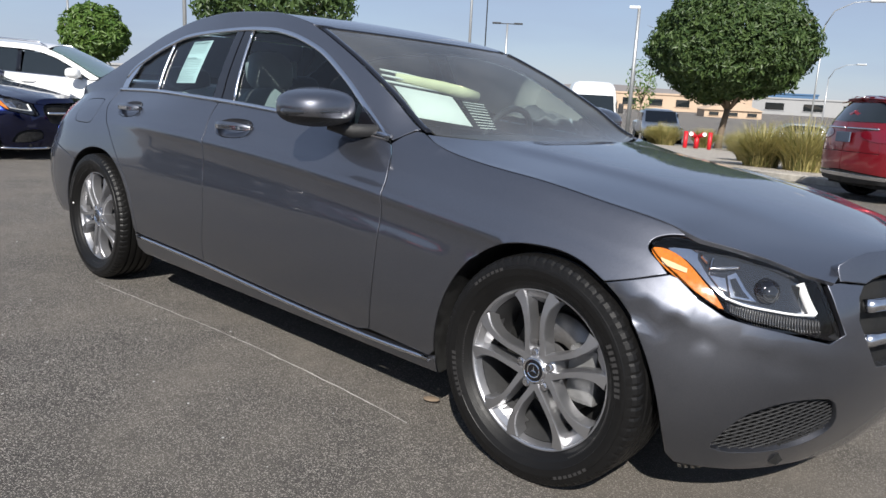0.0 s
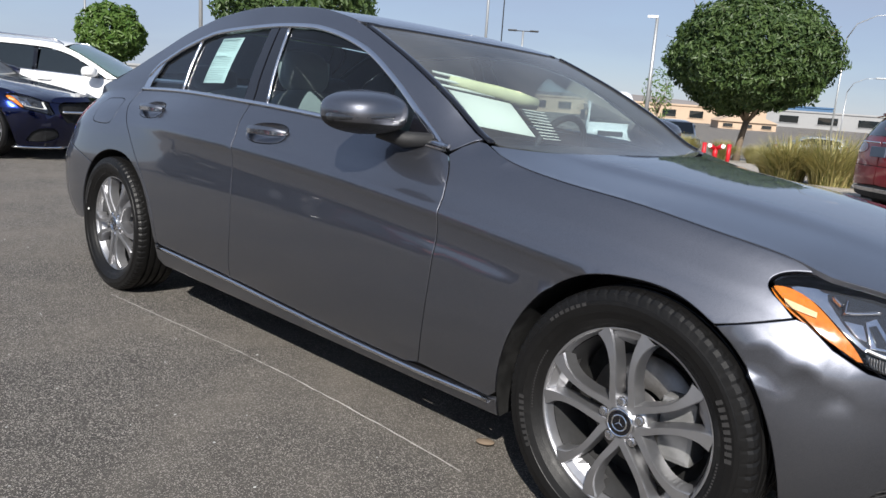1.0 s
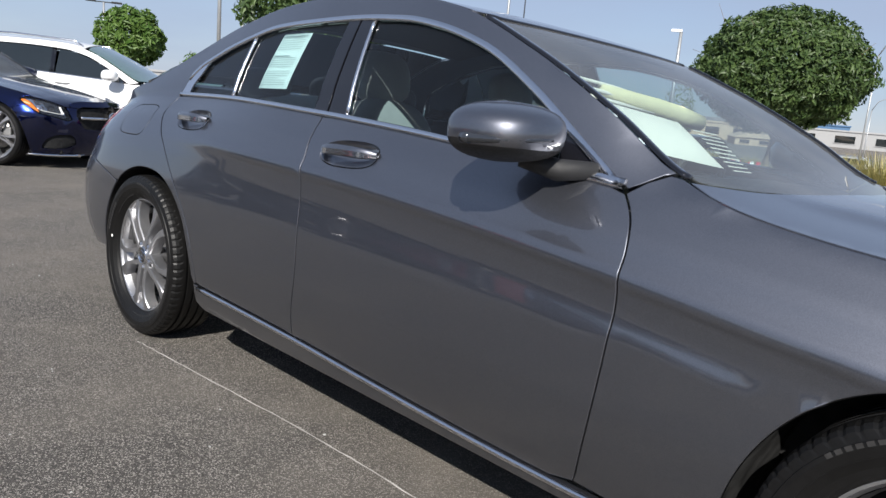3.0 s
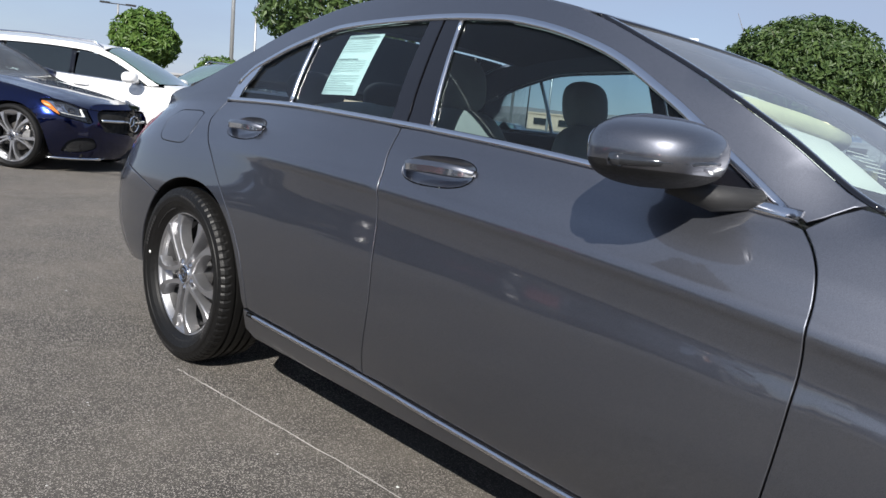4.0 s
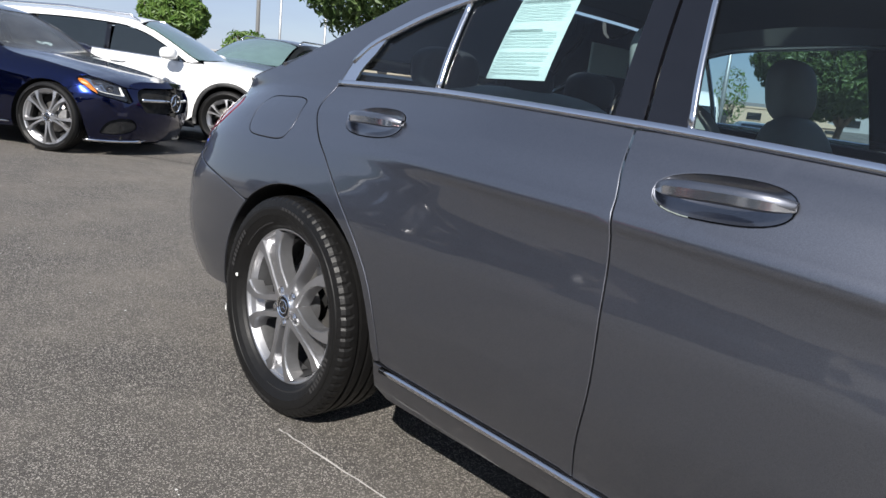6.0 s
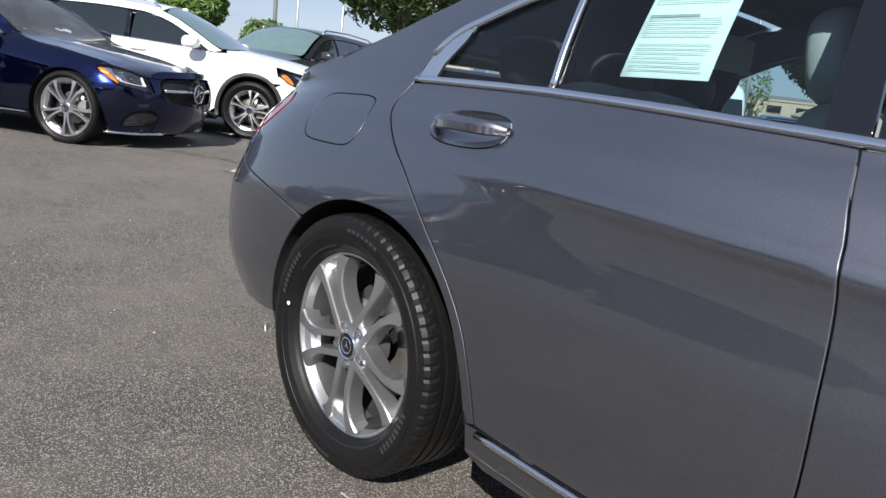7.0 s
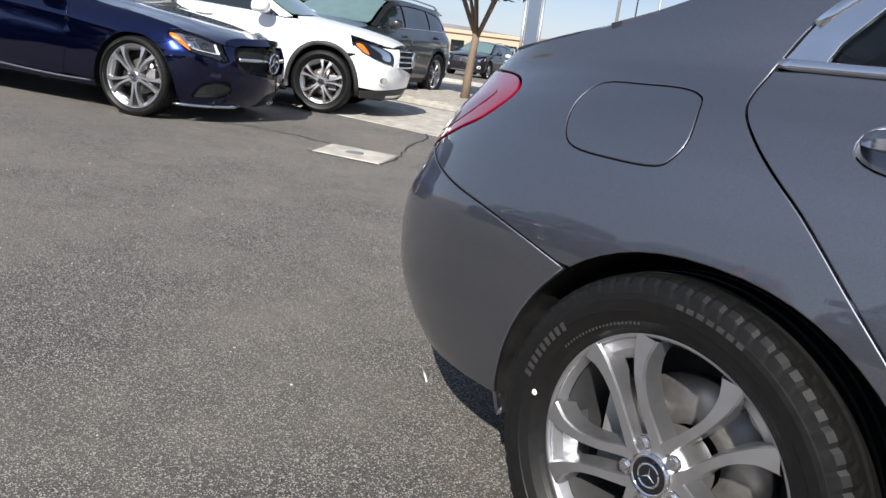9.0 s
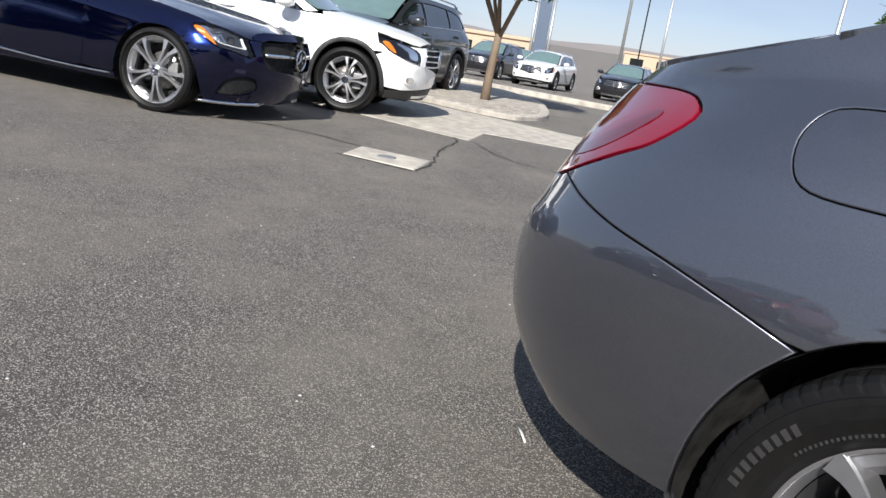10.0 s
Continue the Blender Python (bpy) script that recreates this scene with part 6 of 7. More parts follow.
        part("reflector", sheet([un(p) for p in gl], S.end, 0.04, gap=0, lift=0.003, edge=0.002, flip=flip, back=False), LAMP_SILVER, hl)
        fog = [un(p) for p in ellipse(2.02, 0.44, 0.055, 0.055, 18)]
        fg = part("fog_lamp", sheet(fog, S.end, 0.05, gap=0, lift=0.012, flip=flip), LAMP_WHITE, car, "round fog lamp in a white ring")
        part("fog_lens", sheet([un(p) for p in ellipse(2.02, 0.44, 0.037, 0.037, 14)], S.end, 0.05, gap=0, lift=0.016, flip=flip), LAMP_SILVER, fg)
        gp = [(0.999, 0.80), (0.999, 0.53)] + [un(p) for p in ((2.155, 0.60), (2.13, 0.80))]
        g = part("grille", sheet(gp, S.end, 0.06, lift=-0.006, gap=-0.004, flip=flip, back=False), UNDER, car, "black grille with bright slats")
        for z in (0.60, 0.66, 0.72, 0.78):
            vs, fs = tube([(S.end(a, z) + np.array((0.006, 0, 0))) * (1, flip, 1) for a in np.linspace(0.70, 0.98, 8)], 0.012, 6)
            part("grille_slat", mesh_of(vs, fs), CHROME, g)
        rb = [un(p) for p in [p for p in ra if p[0] < -1.4 and 0.3 < p[1] < 0.64]][::-1] + [un((-1.72, 0.625)), un((-2.1, 0.67)), (-0.999, 0.67), (-0.999, 0.42), un((-1.78, 0.36))]
        part("rear_bumper", sheet(rb, S.end, 0.07, flip=flip), paint, car)
        low = [un((-1.76, 0.35)), (-0.999, 0.41), (-0.999, 0.24), un((-1.85, 0.27))]
        part("rear_skirt", sheet(low, S.end, 0.08, flip=flip, lift=0.004), PLASTIC, car, "dark lower skirt")
        skid = [un((-2.0, 0.37)), (-0.999, 0.38), (-0.999, 0.32), un((-2.0, 0.32))]
        part("rear_trim", sheet(skid, S.end, 0.08, flip=flip, lift=0.010), CHROME, car, "silver bumper trim")
        tl = spline([(-1.99, 0.98), (-2.10, 1.0), (-2.165, 0.96), (-2.17, 0.86), (-2.10, 0.82), (-2.0, 0.85)], 3, True)
        part("tail_lamp", sheet([un(p) for p in tl], S.end, 0.05, gap=0.001, lift=0.003, flip=flip), RED_LENS, car, "red tail lamp")
        face = [un((-1.90, 0.675)), un((-1.92, 1.03)), un((-1.97, 1.20)), un((-1.90, 1.365)), (-0.999, 1.385), (-0.999, 0.675)]
        part("tailgate", sheet(face, S.end, 0.05, flip=flip, lift=-0.004), paint, car)
        face = [(-0.60, 1.085), (-0.58, 1.34), (-0.999, 1.362), (-0.999, 1.085)]
        part("rear_screen", sheet(face, S.end, 0.05, gap=0.001, lift=0.004, flip=flip), FAR_GLASS, car, "dark rear screen")
        part("tailgate_trim", strip([(a, 0.995) for a in np.linspace(-0.66, -0.98, 10)], S.end, 0.022, 0.012, flip, 0.01), CHROME, car, "bright trim over the plate")
        part("roof_lip", sheet([(-0.56, 1.362), (-0.55, 1.40), (-0.999, 1.42), (-0.999, 1.375)], S.end, 0.05, lift=0.05, edge=0.07, flip=flip), paint, car, "spoiler lip over the rear screen")
        front = [un((1.79, 0.37)), un((1.76, 0.60)), un((1.68, 0.74)), un((1.68, 0.80)), un((2.09, 0.80)), (0.999, 0.80), (0.999, 0.37)]
        part("front_panel", sheet(front, S.end, 0.06, lift=-0.012, flip=flip), paint, car)
        vs, fs = superblob((0.66, -1.0, 1.06), (0.10, 0.115, 0.075), (2.4, 2.6))
        part("door_mirror", mesh_of(*flipped(vs, fs, s)), paint, car)
        vs, fs = tube([(0.68, -0.9, 1.01), (0.70, -0.80, 1.0)], 0.025, 6)
        part("mirror_arm", mesh_of(*flipped(vs, fs, s)), PIANO, car)
        if roof_rails:
            vs, fs = tube([(x, s * (ry(x) - 0.03), rz(x) + o) for x, o in ((-1.75, 0.02), (-1.6, 0.06), (-0.8, 0.065), (0.0, 0.06), (0.12, 0.02))], 0.014, 6)
            part("roof_rail", mesh_of(vs, fs), CHROME, car)
    bon = [(1.08, 0), (1.05, -0.4), (0.98, -0.66)] + [(x, -ry(x)) for x in np.linspace(1.02, 1.65, 12)] + [(1.80, -0.70), (2.0, -0.585), (2.07, -0.49), (2.10, -0.3), (2.12, 0)]
    bon += [(x, -y) for x, y in reversed(bon[1:-1])]
    part("bonnet", sheet(bon, top, 0.07), paint, car)
    ws = [(1.05, 0), (1.0, -0.5), (0.93, -0.68)] + [(x, -ry(x) + 0.04) for x in np.linspace(0.85, 0.2, 8)] + [(0.17, -0.4), (0.18, 0)]
    ws += [(x, -y) for x, y in reversed(ws[1:-1])]
    part("windscreen", sheet(ws, top, 0.09, gap=0.001, lift=-0.002, back=False), PALE_GLASS, car, "windscreen with sunlit paleness in its colour")
    rf = [(0.155, -ry(0.15) + 0.01), (0.155, ry(0.15) - 0.01)] + [(x, ry(x) - 0.001) for x in np.linspace(0.1, -1.95, 14)] + [(-1.98, 0.5), (-2.0, 0), (-1.98, -0.5)] + [(x, -ry(x) + 0.001) for x in np.linspace(-1.95, 0.1, 14)]
    part("roof", sheet(rf, top, 0.09), paint, car)
    part("number_plate", boxes(((-2.235, -0.16, 0.80), (-2.215, 0.16, 0.94)), bevel=0.006), SIGN_BLUE, car, "dark number plate")
    st = part("emblem", star_mesh(0.09, 0.014, 0.008), STAR, car, "chrome emblem")
    st.matrix_basis = pose(2.245, 0, 0.69, 0, 0, 90)
    part("underbody", boxes(((-2.0, -0.55, 0.20), (2.0, 0.55, 0.50)), ((-0.9, -0.82, 0.2), (0.9, 0.82, 0.5)), ((-2.05, -0.6, 0.5), (-1.8, 0.6, 0.95)), ((1.0, -0.6, 0.5), (2.0, 0.6, 0.8))), UNDER, car)
    part("cabin", boxes(((-1.9, -0.56, 0.5), (0.85, 0.56, 0.95)), bevel=0.05), CABIN, car)
    for x in (1.36, -1.33):
        for s in (-1, 1):
            wheel(car, x, s * 0.785, 0.345, s, "five", spin=10, scale=0.345 / 0.328, detail=False)
    return car


WHITE_SUV = wagon("utility_car", "white compact utility car parked on the gutter", PAINT_WHITE, locate((1.36, -0.86), (-8.34, 2.50), 46))


def repaint(ob, old, fresh, label):
    for o in (ob, *ob.children_recursive):
        for sl in o.material_slots:
            if sl.material == old:
                sl.link = "OBJECT"
                sl.material = fresh
    ob["label"] = label
    return ob


def another(hub_local, hub_world, heading, paint, label, scale=1.0, group=""):
    m = locate(tuple(v * scale for v in hub_local), hub_world, heading) @ Matrix.Scale(scale, 4)
    ob = copy_thing(WHITE_SUV, m)
    if scale != 1.0:
        ob.scale = (scale,) * 3
    repaint(ob, PAINT_WHITE, paint, label)
    return tagged(ob, group=group)


another((-1.33, 0.86), (-12.0, 7.0), -62, PAINT_DARK, "dark grey utility car behind the white one", 1.06)
another((-1.33, 0.86), (-0.67, 10.86), 47, PAINT_RED, "red utility car seen from its tail, beside the planting bed", 1.04)
another((1.36, 0.86), (-25.2, 20.4), -62, PAINT_BLACK, "black utility car in the far row", 1.04, "cars in the far row")
another((1.36, 0.86), (-22.3, 20.8), -62, PAINT_WHITE, "white utility car in the far row", 1.0, "cars in the far row")
another((1.36, 0.86), (-28.6, 25.4), -62, PAINT_SILVER, "silver utility car in the far row", 1.05, "cars in the far row")
another((1.36, -0.86), (-20.9, 21.7), -62, PAINT_BLACK, "black compact utility car in the far row", 1.0, "cars in the far row")
another((-1.33, 0.86), (-25.0, 27.2), 118, PAINT_BLACK, "black utility car facing away in the far row", 1.06, "cars in the far row")
another((1.36, 0.86), (-14.0, 44.0), 200, PAINT_SILVER, "silver utility car beyond the planting bed", 1.0, "cars beyond the bed")
another((1.36, 0.86), (-8.0, 42.5), 195, PAINT_DARK, "dark grey utility car beyond the planting bed", 1.0, "cars beyond the bed")


def van(m):
    car = thing("panel_van", "white high-roofed panel van facing the lot", "van", m=m)
    # rounded body from cross sections along the length
    secs = [(2.95, 0.80, 0.45, 0.95), (2.85, 0.92, 0.35, 1.12), (2.35, 0.97, 0.35, 1.28), (1.75, 0.96, 0.35, 2.0), (1.45, 0.95, 0.35, 2.45), (1.1, 0.94, 0.35, 2.6), (-2.5, 0.94, 0.35, 2.6), (-2.6, 0.90, 0.40, 2.52)]
    vs, fs, n = [], [], 20
    for x, w, z0, z1 in secs:
        for k in range(n):
            a = 2 * math.pi * k / n
            c, s = math.cos(a), math.sin(a)
            vs.append((x, w * math.copysign(abs(c) ** 0.35, c), (z0 + z1) / 2 + (z1 - z0) / 2 * math.copysign(abs(s) ** 0.35, s)))
    for i in range(len(secs) - 1):
        for k in range(n):
            a, b = i * n + k, i * n + (k + 1) % n
            fs.append((a, a + n, b + n, b))
    fs += [tuple(range(n)), tuple(reversed(range((len(secs) - 1) * n, len(secs) * n)))]
    part("body", mesh_of(vs, fs), PAINT_WHITE, car)
    v = [(2.36, -0.84, 1.30), (2.36, 0.84, 1.30), (1.79, 0.80, 2.02), (1.79, -0.80, 2.02)]
    part("windscreen", mesh_of([(x + 0.025, y, z + 0.02) for x, y, z in v], [(0, 1, 2, 3)]), FAR_GLASS, car)
    part("grille", boxes(((2.88, -0.5, 0.78), (2.97, 0.5, 0.98)), ((2.86, -0.6, 0.45), (2.98, 0.6, 0.62)), bevel=0.02), PLASTIC, car, "black grille")
    for s in (-1, 1):
        part("head_lamp", boxes(((2.70, s * 0.78 - 0.13, 0.80), (2.93, s * 0.78 + 0.10, 1.10)), bevel=0.04), LAMP_WHITE, car)
        part("door_mirror", boxes(((2.0, s * 1.12 - 0.1, 1.35), (2.12, s * 1.12 + 0.1, 1.75)), bevel=0.04), PLASTIC, car)
        part("side_window", boxes(((1.35, s * 0.935 - 0.02, 1.35), (2.1, s * 0.935 + 0.02, 1.85)), bevel=0.015), FAR_GLASS, car)
        for x in (1.95, -1.7):
            wheel(car, x, s * 0.80, 0.35, s, "six", scale=0.35 / 0.328, detail=False)
    return car


# the row behind the walk, seen only in the gloss of the grey car
another((1.36, 0.86), (2.6, -6.7), 80, PAINT_RED, "red utility car parked across the lane", 1.0, "cars across the lane")
another((1.36, 0.86), (-0.4, -7.0), 80, PAINT_DARK, "dark grey utility car parked across the lane", 1.0, "cars across the lane")
another((1.36, 0.86), (-3.4, -6.8), 80, PAINT_BLACK, "black utility car parked across the lane", 1.0, "cars across the lane")
another((1.36, 0.86), (-6.4, -6.9), 80, PAINT_RED, "red utility car parked across the lane", 1.02, "cars across the lane")
another((1.36, 0.86), (-9.4, -6.7), 80, PAINT_BLACK, "black utility car parked across the lane", 1.05, "cars across the lane")
another((1.36, 0.86), (-12.4, -7.0), 80, PAINT_DARK, "dark grey utility car parked across the lane", 1.05, "cars across the lane")


van(pose(-15.5, 26.6, fall(-15.5, 26.6), 0, 0, -55))


def pickup(m):
    car = thing("pickup_truck", "white pickup truck parked beyond the bed", "pickup", m=m)
    secs = [(2.75, 0.85, 0.5, 0.95), (2.6, 0.95, 0.45, 1.05), (1.3, 0.97, 0.45, 1.12), (0.6, 0.90, 0.45, 1.78), (-0.8, 0.90, 0.45, 1.82), (-1.05, 0.97, 0.45, 1.15), (-2.9, 0.97, 0.5, 1.13), (-2.95, 0.9, 0.55, 1.08)]
    vs, fs, n = [], [], 16
    for x, w, z0, z1 in secs:
        for k in range(n):
            a = 2 * math.pi * k / n
            c, s = math.cos(a), math.sin(a)
            vs.append((x, w * math.copysign(abs(c) ** 0.4, c), (z0 + z1) / 2 + (z1 - z0) / 2 * math.copysign(abs(s) ** 0.4, s)))
    for i in range(len(secs) - 1):
        for k in range(n):
            a, b = i * n + k, i * n + (k + 1) % n
            fs.append((a, a + n, b + n, b))
    fs += [tuple(range(n)), tuple(reversed(range((len(secs) - 1) * n, len(secs) * n)))]
    part("body", mesh_of(vs, fs), PAINT_WHITE, car)
    v = [(1.27, -0.80, 1.16), (1.27, 0.80, 1.16), (0.66, 0.74, 1.70), (0.66, -0.74, 1.70)]
    part("windscreen", mesh_of([(x + 0.03, y, z + 0.02) for x, y, z in v], [(0, 1, 2, 3)]), FAR_GLASS, car)
    part("grille", boxes(((2.66, -0.6, 0.70), (2.78, 0.6, 1.0)), bevel=0.02), PLASTIC, car, "dark grille")
    for s in (-1, 1):
        part("head_lamp", boxes(((2.55, s * 0.78 - 0.12, 0.78), (2.74, s * 0.78 + 0.12, 1.0)), bevel=0.03), LAMP_SILVER, car)
        part("side_window", boxes(((-0.7, s * 0.89 - 0.03, 1.18), (0.75, s * 0.89 + 0.02, 1.62)), bevel=0.02), FAR_GLASS, car)
        for x in (1.85, -1.85):
            wheel(car, x, s * 0.82, 0.39, s, "six", scale=0.39 / 0.328, detail=False)
    return car


pickup(pose(-16.2, 34.4, fall(-16.2, 34.4), 0, 0, -55))


# ---- planting ----
def tree(x, y, base, trunk_h, lean, crown, label, seed, leaves=5200, mat=LEAF, leaf=0.085, trunk_r=0.10, ball=0.55):
    """crown: centre height, radius across, radius up."""
    rnd = random.Random(seed)
    ob = thing("tree", label, "tree", m=pose(x, y, base))
    zc, rw, rh = crown
    vs, fs = [], []

    def add(v, f):
        i = len(vs)
        vs.extend(v)
        fs.extend(tuple(i + j for j in g) for g in f)
    fork = Vector((lean[0], lean[1], trunk_h))
    add(*tube([(0, 0, -0.1), (lean[0] * 0.2, lean[1] * 0.2, trunk_h * 0.35), (lean[0] * 0.6, lean[1] * 0.6, trunk_h * 0.7), fork], [trunk_r * 1.25, trunk_r, trunk_r * 0.9, trunk_r * 0.85], 10))
    tips = []
    for k in range(8):
        a = 2 * math.pi * k / 8 + rnd.uniform(-0.3, 0.3)
        out = rw * rnd.uniform(0.45, 0.8)
        end = Vector((math.cos(a) * out, math.sin(a) * out, zc + rh * rnd.uniform(-0.3, 0.6)))
        mid = fork.lerp(end, 0.45) + Vector((0, 0, 0.12 * rnd.uniform(0, 1)))
        add(*tube([fork - Vector((0, 0, 0.1)), mid, end], [trunk_r * 0.55, trunk_r * 0.3, trunk_r * 0.1], 7))
        for q in range(3):
            b = end + Vector((rnd.uniform(-1, 1) * rw * 0.4, rnd.uniform(-1, 1) * rw * 0.4, rnd.uniform(-0.3, 0.6) * rh))
            add(*tube([mid.lerp(end, 0.4), b], [trunk_r * 0.16, trunk_r * 0.04], 5))
    part("trunk", mesh_of(vs, fs), BARK, ob)
    vs, fs = [], []
    made = 0
    while made < leaves:
        d = Vector((rnd.gauss(0, 1), rnd.gauss(0, 1), rnd.gauss(0, 1))).normalized()
        wob = 1 + 0.14 * noise.noise(d * 2.2 + Vector((seed, 0, 0))) + 0.10 * noise.noise(d * 6 + Vector((0, seed, 0)))
        r = wob * (1 - abs(rnd.gauss(0, 0.13)))
        if rnd.random() < 0.14:
            r *= rnd.uniform(0.5, 1.0)
        p = Vector((d.x * rw * r, d.y * rw * r, zc + d.z * rh * r * (0.88 if d.z < 0 else 1.0)))
        if noise.noise(p * 2.6 + Vector((seed, seed, 0))) < -0.28:
            continue
        n = (d + Vector((rnd.uniform(-1, 1), rnd.uniform(-1, 1), rnd.uniform(-0.6, 1.0))) * 0.9).normalized()
        t = n.orthogonal().normalized()
        t.rotate(Matrix.Rotation(rnd.uniform(0, 6.28), 3, n))
        b = n.cross(t)
        s = leaf * rnd.uniform(0.6, 1.25)
        i = len(vs)
        vs += [p - t * s, p + b * s * 0.38 + n * s * 0.1, p + t * s - n * s * 0.25, p - b * s * 0.38 + n * s * 0.1]
        fs += [(i, i + 1, i + 2), (i, i + 2, i + 3)]
        made += 1
    part("crown", mesh_of(vs, fs, "crown", False), mat, ob, "dense green leaves")
    return ob


tree(-10.95, 29.87, fall(-10.95, 29.87) + 0.1, 1.75, (0.2, 0.1), (4.3, 3.4, 2.6), "clipped round green tree in the planting bed", 3, 34000, leaf=0.135, trunk_r=0.15)
tree(-10.8, 6.78, fall(-10.8, 6.78) + 0.07, 1.12, (0.05, 0.05), (2.75, 1.6, 1.25), "young green tree in a gravel island", 8, 8000, leaf=0.09, trunk_r=0.072)
tree(-27.3, 10.1, fall(-27.3, 10.1), 1.4, (0, 0), (2.7, 1.2, 1.15), "bright green tree behind the white car", 12, 4200, mat=LEAF_LIGHT, leaf=0.14)
tree(-30.0, 14.6, fall(-30.0, 14.6), 1.0, (0, 0), (1.9, 1.1, 0.9), "small bright green tree in the distance", 15, 2200, mat=LEAF_LIGHT, leaf=0.13)
tree(-21.5, 42.0, fall(-21.5, 42.0), 2.2, (0.2, 0), (3.2, 1.0, 1.9), "thin sparse young tree near the light pole", 18, 420, mat=LEAF_LIGHT, leaf=0.14, trunk_r=0.06)


def clump(x, y, base, radius, height, label, seed, blades=900):
    """Ornamental grass: arching blades from one root."""
    rnd = random.Random(seed)
    vs, fs = [], []
    for _ in range(blades):
        a, rr = rnd.uniform(0, 2 * math.pi), radius * 0.35 * math.sqrt(rnd.random())
        o = Vector((rr * math.cos(a), rr * math.sin(a), 0))
        a += rnd.gauss(0, 0.5)
        d = Vector((math.cos(a), math.sin(a), 0))
        L, bend = height * rnd.uniform(0.65, 1.15), rnd.uniform(0.15, 1.0)
        w = rnd.uniform(0.006, 0.013)
        sd = Vector((-d.y, d.x, 0)) * w
        pts = [o + d * (radius * bend * t ** 1.8) + Vector((0, 0, L * (t - 0.45 * bend * t ** 2.4))) for t in (0, 0.35, 0.7, 1.0)]
        i = len(vs)
        for q, p in enumerate(pts):
            k = 1 - 0.28 * q
            vs += [p - sd * k, p + sd * k]
        fs += [(i + 2 * q, i + 2 * q + 1, i + 2 * q + 3, i + 2 * q + 2) for q in range(3)]
    ob = part("grass_clump", mesh_of(vs, fs, "grass_clump", False), GRASS)
    ob.matrix_basis = pose(x, y, base)
    return tagged(ob, label, "grass", "grass clumps in the bed")


for i, (x, y, r, h) in enumerate([(-3.35, 14.0, 0.95, 1.02), (-2.45, 13.9, 1.05, 1.12), (-1.75, 14.6, 0.9, 0.95), (-4.6, 16.6, 0.7, 0.7), (-12.3, 27.6, 1.05, 1.0), (-13.3, 28.6, 0.8, 0.85), (-10.9, 28.3, 0.8, 0.9), (-9.2, 27.4, 0.7, 0.8), (-13.9, 30.6, 0.9, 0.9)]):
    clump(x, y, 0.10 + fall(x, y), r, h, "yellow-green ornamental grass clump in gravel", 30 + i, 1700)
# fire service inlet
inlet = thing("fire_inlet", "red twin-headed fire service inlet in the gravel", "fire inlet", m=pose(-10.15, 25.9, fall(-10.15, 25.9) + 0.12, 0, 0, -60) @ Matrix.Scale(1.6, 4))
vs, fs = tube([(0, 0, 0), (0, 0, 0.30)], 0.06, 10)
part("riser", mesh_of(vs, fs), RED_PLASTIC, inlet)
for s in (-1, 1):
    vs, fs = tube([(0, 0, 0.28), (0.05, s * 0.10, 0.33), (0.14, s * 0.14, 0.36)], [0.05, 0.055, 0.06], 10)
    h = part("outlet", mesh_of(vs, fs), RED_PLASTIC, inlet)
    vs, fs = lathe([(0.0, 0.0), (0.05, 0.0), (0.055, 0.02)], 12, "z")
    c = part("cap", mesh_of(vs, fs), PAPER, h, "pale cap")
    c.matrix_basis = pose(0.15, s * 0.145, 0.362, 0, 80, s * 20)
for sgn in (-1, 1):
    vs, fs = tube([(0.2, sgn * 0.28, -0.1), (0.2, sgn * 0.28, 0.42)], 0.05, 10)
    part("guard_post", mesh_of(vs, fs), RED_PLASTIC, inlet)


# ---- poles, signs, distance ----
def along(az, d):
    return 2.547 + d * math.cos(math.radians(az)), -2.51 + d * math.sin(math.radians(az))


def pole(az, d, el, r, head, label, mat=GALV):
    x, y = along(az, d)
    g = fall(x, y)
    h = 1.1 - g + d * math.tan(math.radians(el))
    ob = thing("light_pole", label, "light pole", m=pose(x, y, g, 0, 0, az))
    vs, fs = tube([(0, 0, 0), (0, 0, h * 0.5), (0, 0, h)], [r * 1.2, r, r * 0.8], 8)
    part("pole", mesh_of(vs, fs), mat, ob)
    if head == "box":
        part("lamp_head", boxes(((-0.1, -0.05, h - 0.02), (0.1, 0.55, h + 0.12)), bevel=0.03), LAMP_WHITE, ob)
    if head == "tee":
        part("lamp_arm", boxes(((-0.03, -1.0, h - 0.02), (0.03, 1.0, h + 0.05)), bevel=0.01), PLASTIC, ob)
        for s in (-1, 1):
            part("lamp_head", boxes(((-0.2, s * 0.85 - 0.35, h - 0.02), (0.2, s * 0.85 + 0.35, h + 0.10)), bevel=0.03), PLASTIC, ob)
    if head == "arm":
        vs, fs = tube([(0, 0, h), (0, -0.3, h + 0.6), (0, -1.0, h + 0.95), (0, -1.7, h + 1.0)], [r * 0.8, r * 0.7, r * 0.5, r * 0.4], 6)
        part("lamp_arm", mesh_of(vs, fs), mat, ob)
        part("lamp_head", boxes(((-0.1, -2.2, h + 0.95), (0.1, -1.6, h + 1.06)), bevel=0.03), mat, ob)
    return ob


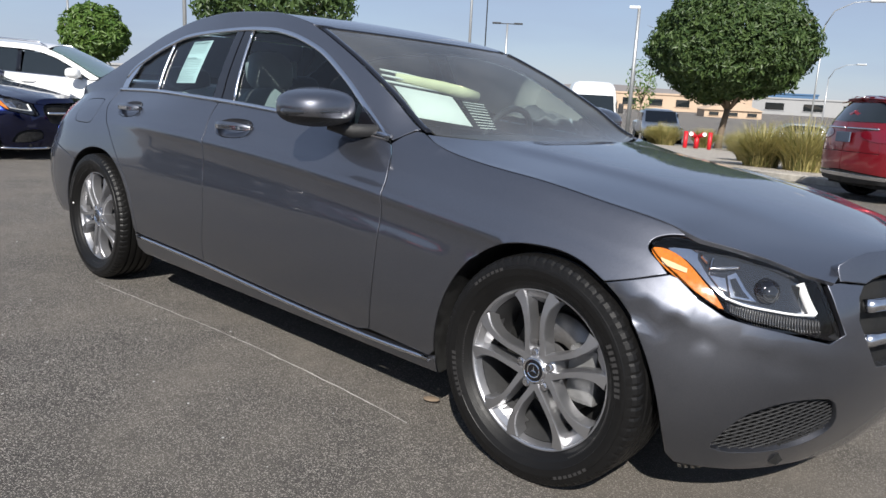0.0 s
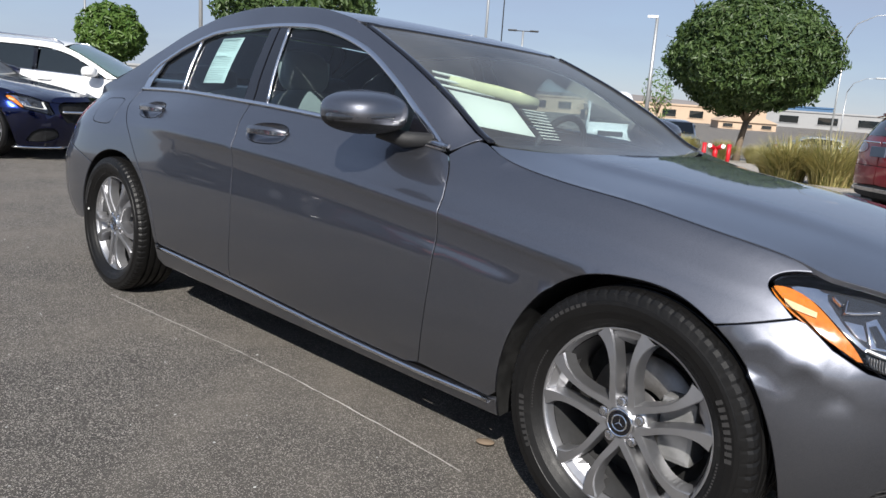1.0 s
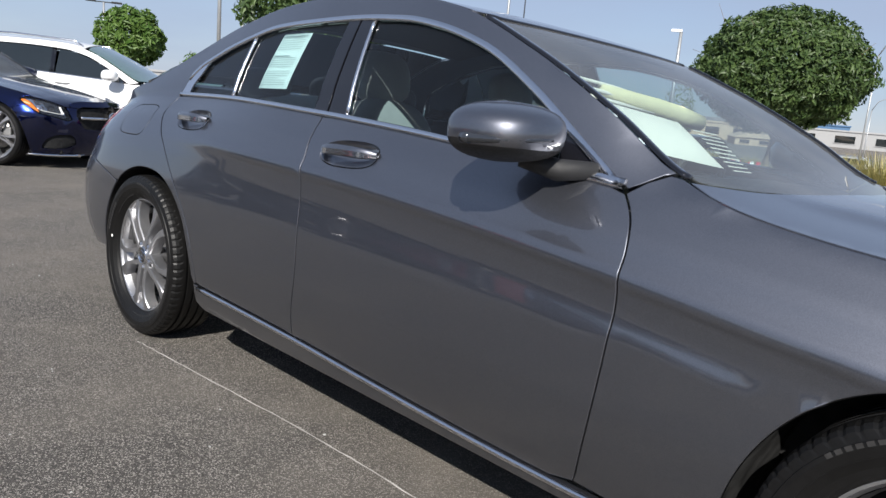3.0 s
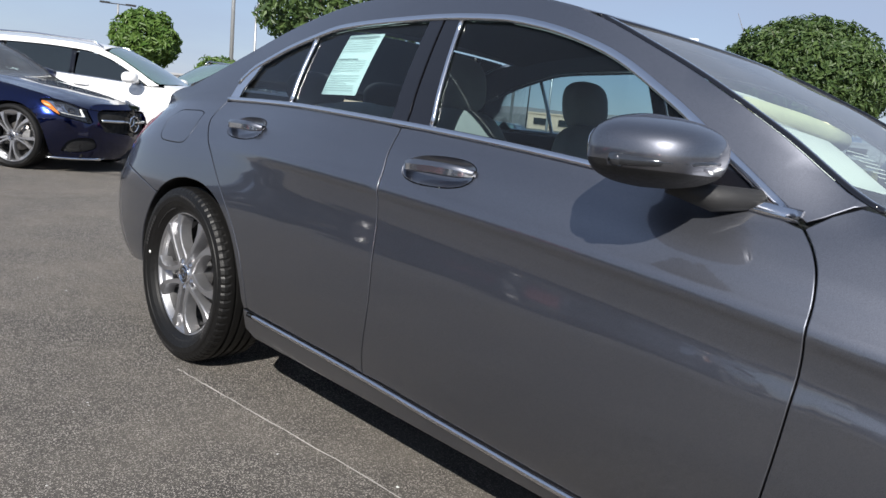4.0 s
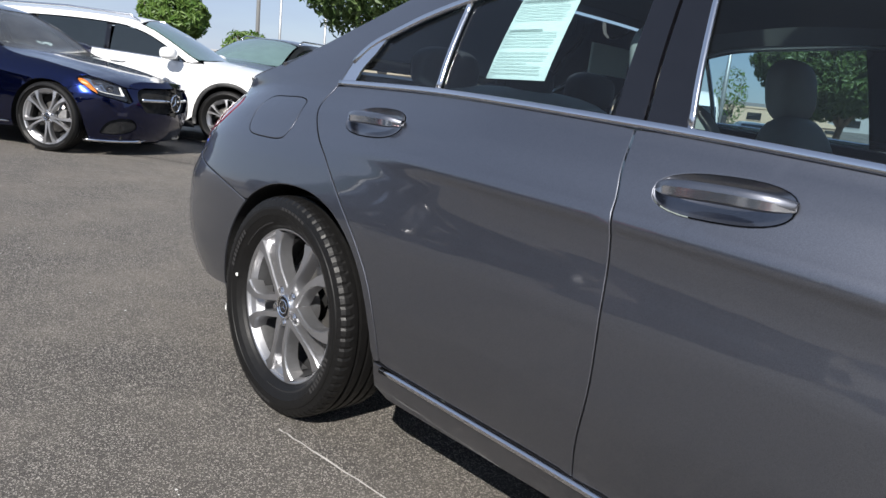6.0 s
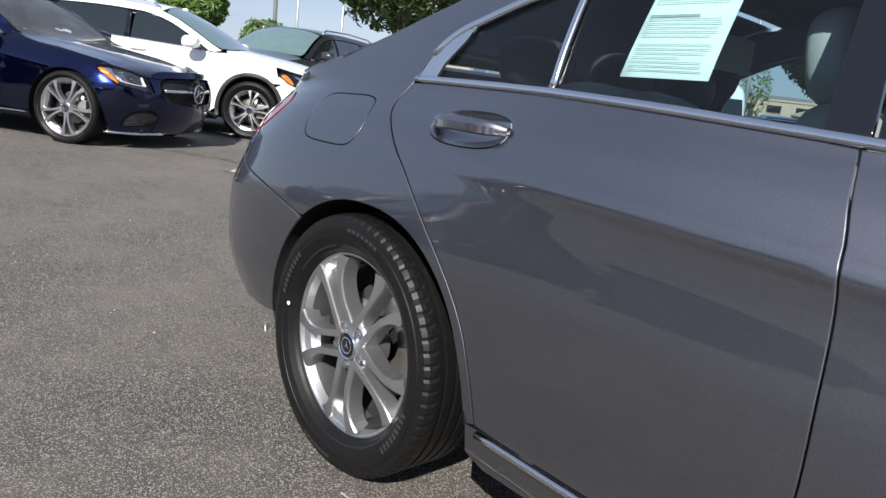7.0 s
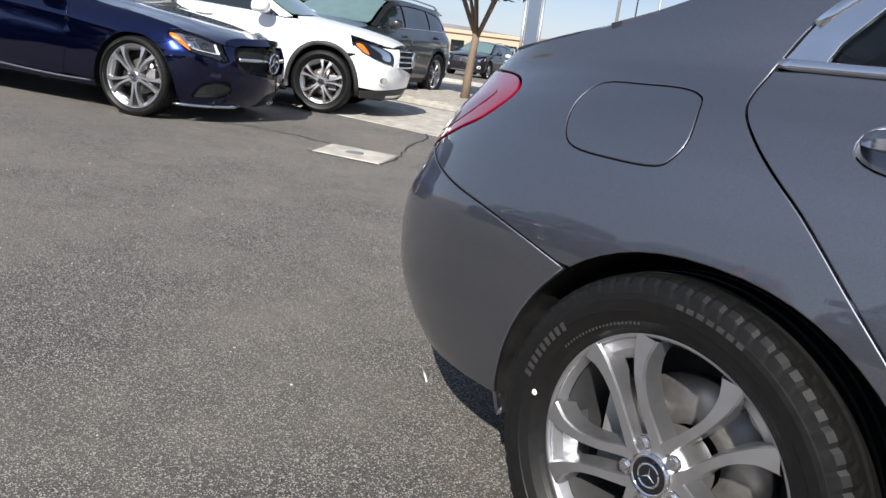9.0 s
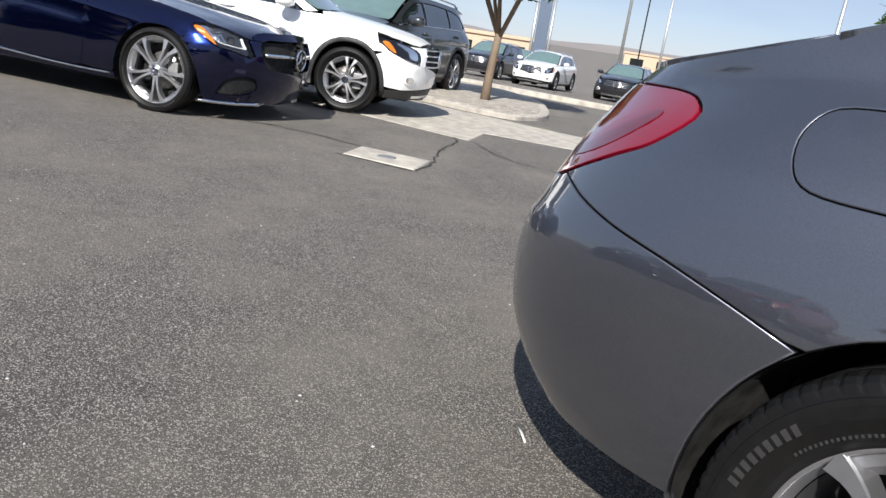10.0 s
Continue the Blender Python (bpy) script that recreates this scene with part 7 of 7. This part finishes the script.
pole(119.0, 46, 5.9, 0.11, "box", "pale steel light pole with a box lamp")
pole(129.85, 60, 14, 0.045, "", "tall dark pole in the distance", PLASTIC)
pole(131.0, 61, 14, 0.10, "", "tall pale pole in the distance")
pole(128.3, 62, 4.5, 0.09, "tee", "light pole with a twin lamp head")
pole(106.9, 38, 5.0, 0.035, "arm", "curved street lamp pole")
pole(106.2, 60, 1.6, 0.04, "arm", "street lamp pole further off")
pole(151.3, 60, 16, 0.13, "", "tall steel pole behind the cars")
pole(149.7, 70, 5.2, 0.11, "arm", "curved street lamp pole behind the cars")
pole(158.6, 62, 4.3, 0.09, "tee", "light pole with a twin lamp head")
pole(146.6, 70, 4.2, 0.10, "tee", "light pole with a twin lamp head")
px, py = -34.9, 32.4
sign = thing("sign_pylon", "tall blue-grey advertising pylon with pale posts", "sign", m=pose(px, py, fall(px, py), 0, 0, 134))
part("panel", boxes(((-0.15, -0.38, 0.6), (0.15, 0.38, 5.0)), bevel=0.03), SIGN_BLUE, sign)
for s in (-1, 1):
    vs, fs = tube([(0, s * 0.52, 0), (0, s * 0.52, 5.0)], 0.09, 8)
    part("post", mesh_of(vs, fs), GALV, sign)


def building(az, d, wide, deep, high, mat, label, turn=0.0, openings=3, roof=None):
    x, y = along(az, d)
    ob = thing("building", label, "building", m=pose(x, y, fall(x, y) - 0.05, 0, 0, az + 90 + turn))
    part("wall", boxes(((-wide / 2, -deep / 2, 0), (wide / 2, deep / 2, high))), mat, ob)
    if roof == "gable":
        v = [(-wide / 2 - 0.3, -deep / 2 - 0.3, high), (wide / 2 + 0.3, -deep / 2 - 0.3, high), (wide / 2 + 0.3, deep / 2 + 0.3, high), (-wide / 2 - 0.3, deep / 2 + 0.3, high), (0, -deep / 2 - 0.3, high + 1.6), (0, deep / 2 + 0.3, high + 1.6)]
        part("roof", mesh_of(v, [(0, 1, 4), (2, 3, 5), (1, 2, 5, 4), (3, 0, 4, 5), (0, 3, 2, 1)], "roof", False), mat, ob)
    else:
        part("roof", boxes(((-wide / 2 - 0.2, -deep / 2 - 0.2, high), (wide / 2 + 0.2, deep / 2 + 0.2, high + 0.35)), bevel=0.05), mat, ob)
    for k in range(openings):
        cx = -wide / 2 + wide * (k + 0.5) / openings
        win = part("window", boxes(((cx - wide / openings * 0.25, deep / 2 - 0.05, high * 0.3), (cx + wide / openings * 0.25, deep / 2 + 0.06, high * 0.75))), FAR_GLASS, ob)
        part("sill", boxes(((cx - wide / openings * 0.28, deep / 2, high * 0.27), (cx + wide / openings * 0.28, deep / 2 + 0.15, high * 0.30))), mat, win)
    return ob


building(112.2, 130, 8.5, 8, 1.2, ADOBE, "tan low building with a shallow gable", 10, 3, "gable")
building(102.0, 190, 70, 14, 3.4, METAL_WALL, "long pale metal warehouse in the distance", 0, 9)
building(108.6, 210, 14, 10, 4.6, BLUE_WALL, "blue metal shed in the distance", 0, 4)
building(140.6, 88, 11, 10, 2.7, ADOBE, "tan stucco building behind the far row", 5, 4)
building(120.0, 160, 50, 14, 3.0, ADOBE, "low tan buildings on the horizon", 0, 10)
building(160.0, 140, 50, 14, 3.4, METAL_WALL, "pale buildings on the horizon behind the cars", 0, 10)
# palm
px, py = along(161.9, 70)
palm = thing("palm_tree", "small palm top in the distance", "palm", m=pose(px, py, fall(px, py)))
vs, fs = tube([(0, 0, 0), (0, 0, 3.4)], [0.25, 0.2], 8)
part("trunk", mesh_of(vs, fs), BARK, palm)
vs, fs = [], []
for k in range(40):
    a = 2.4 * k
    d = Vector((math.cos(a), math.sin(a), 0))
    up = 0.9 - 1.4 * k / 40
    i = len(vs)
    for t in (0, 0.5, 1):
        p = Vector((0, 0, 3.4)) + d * 1.5 * t + Vector((0, 0, up * 1.2 * t - 0.8 * t * t))
        sd = Vector((-d.y, d.x, 0)) * 0.12 * (1 - 0.8 * t)
        vs += [p - sd, p + sd]
    fs += [(i, i + 1, i + 3, i + 2), (i + 2, i + 3, i + 5, i + 4)]
part("crown", mesh_of(vs, fs, "crown", False), LEAF, palm)
# distant hills all round
vs, fs = [], []
for k in range(241):
    a = 2 * math.pi * k / 240
    h = 6 + 6 * noise.noise(Vector((math.cos(a) * 3, math.sin(a) * 3, 1))) + 5 * noise.noise(Vector((math.cos(a) * 11, math.sin(a) * 11, 4)))
    vs += [(1150 * math.cos(a), 1150 * math.sin(a), -2), (1190 * math.cos(a), 1190 * math.sin(a), max(3, h))]
    if k:
        fs.append((2 * k - 2, 2 * k, 2 * k + 1, 2 * k - 1))
tagged(part("backdrop_hills", mesh_of(vs, fs, "hills"), DESERT), "low hazy hills along the horizon", "hills", kind="structure")
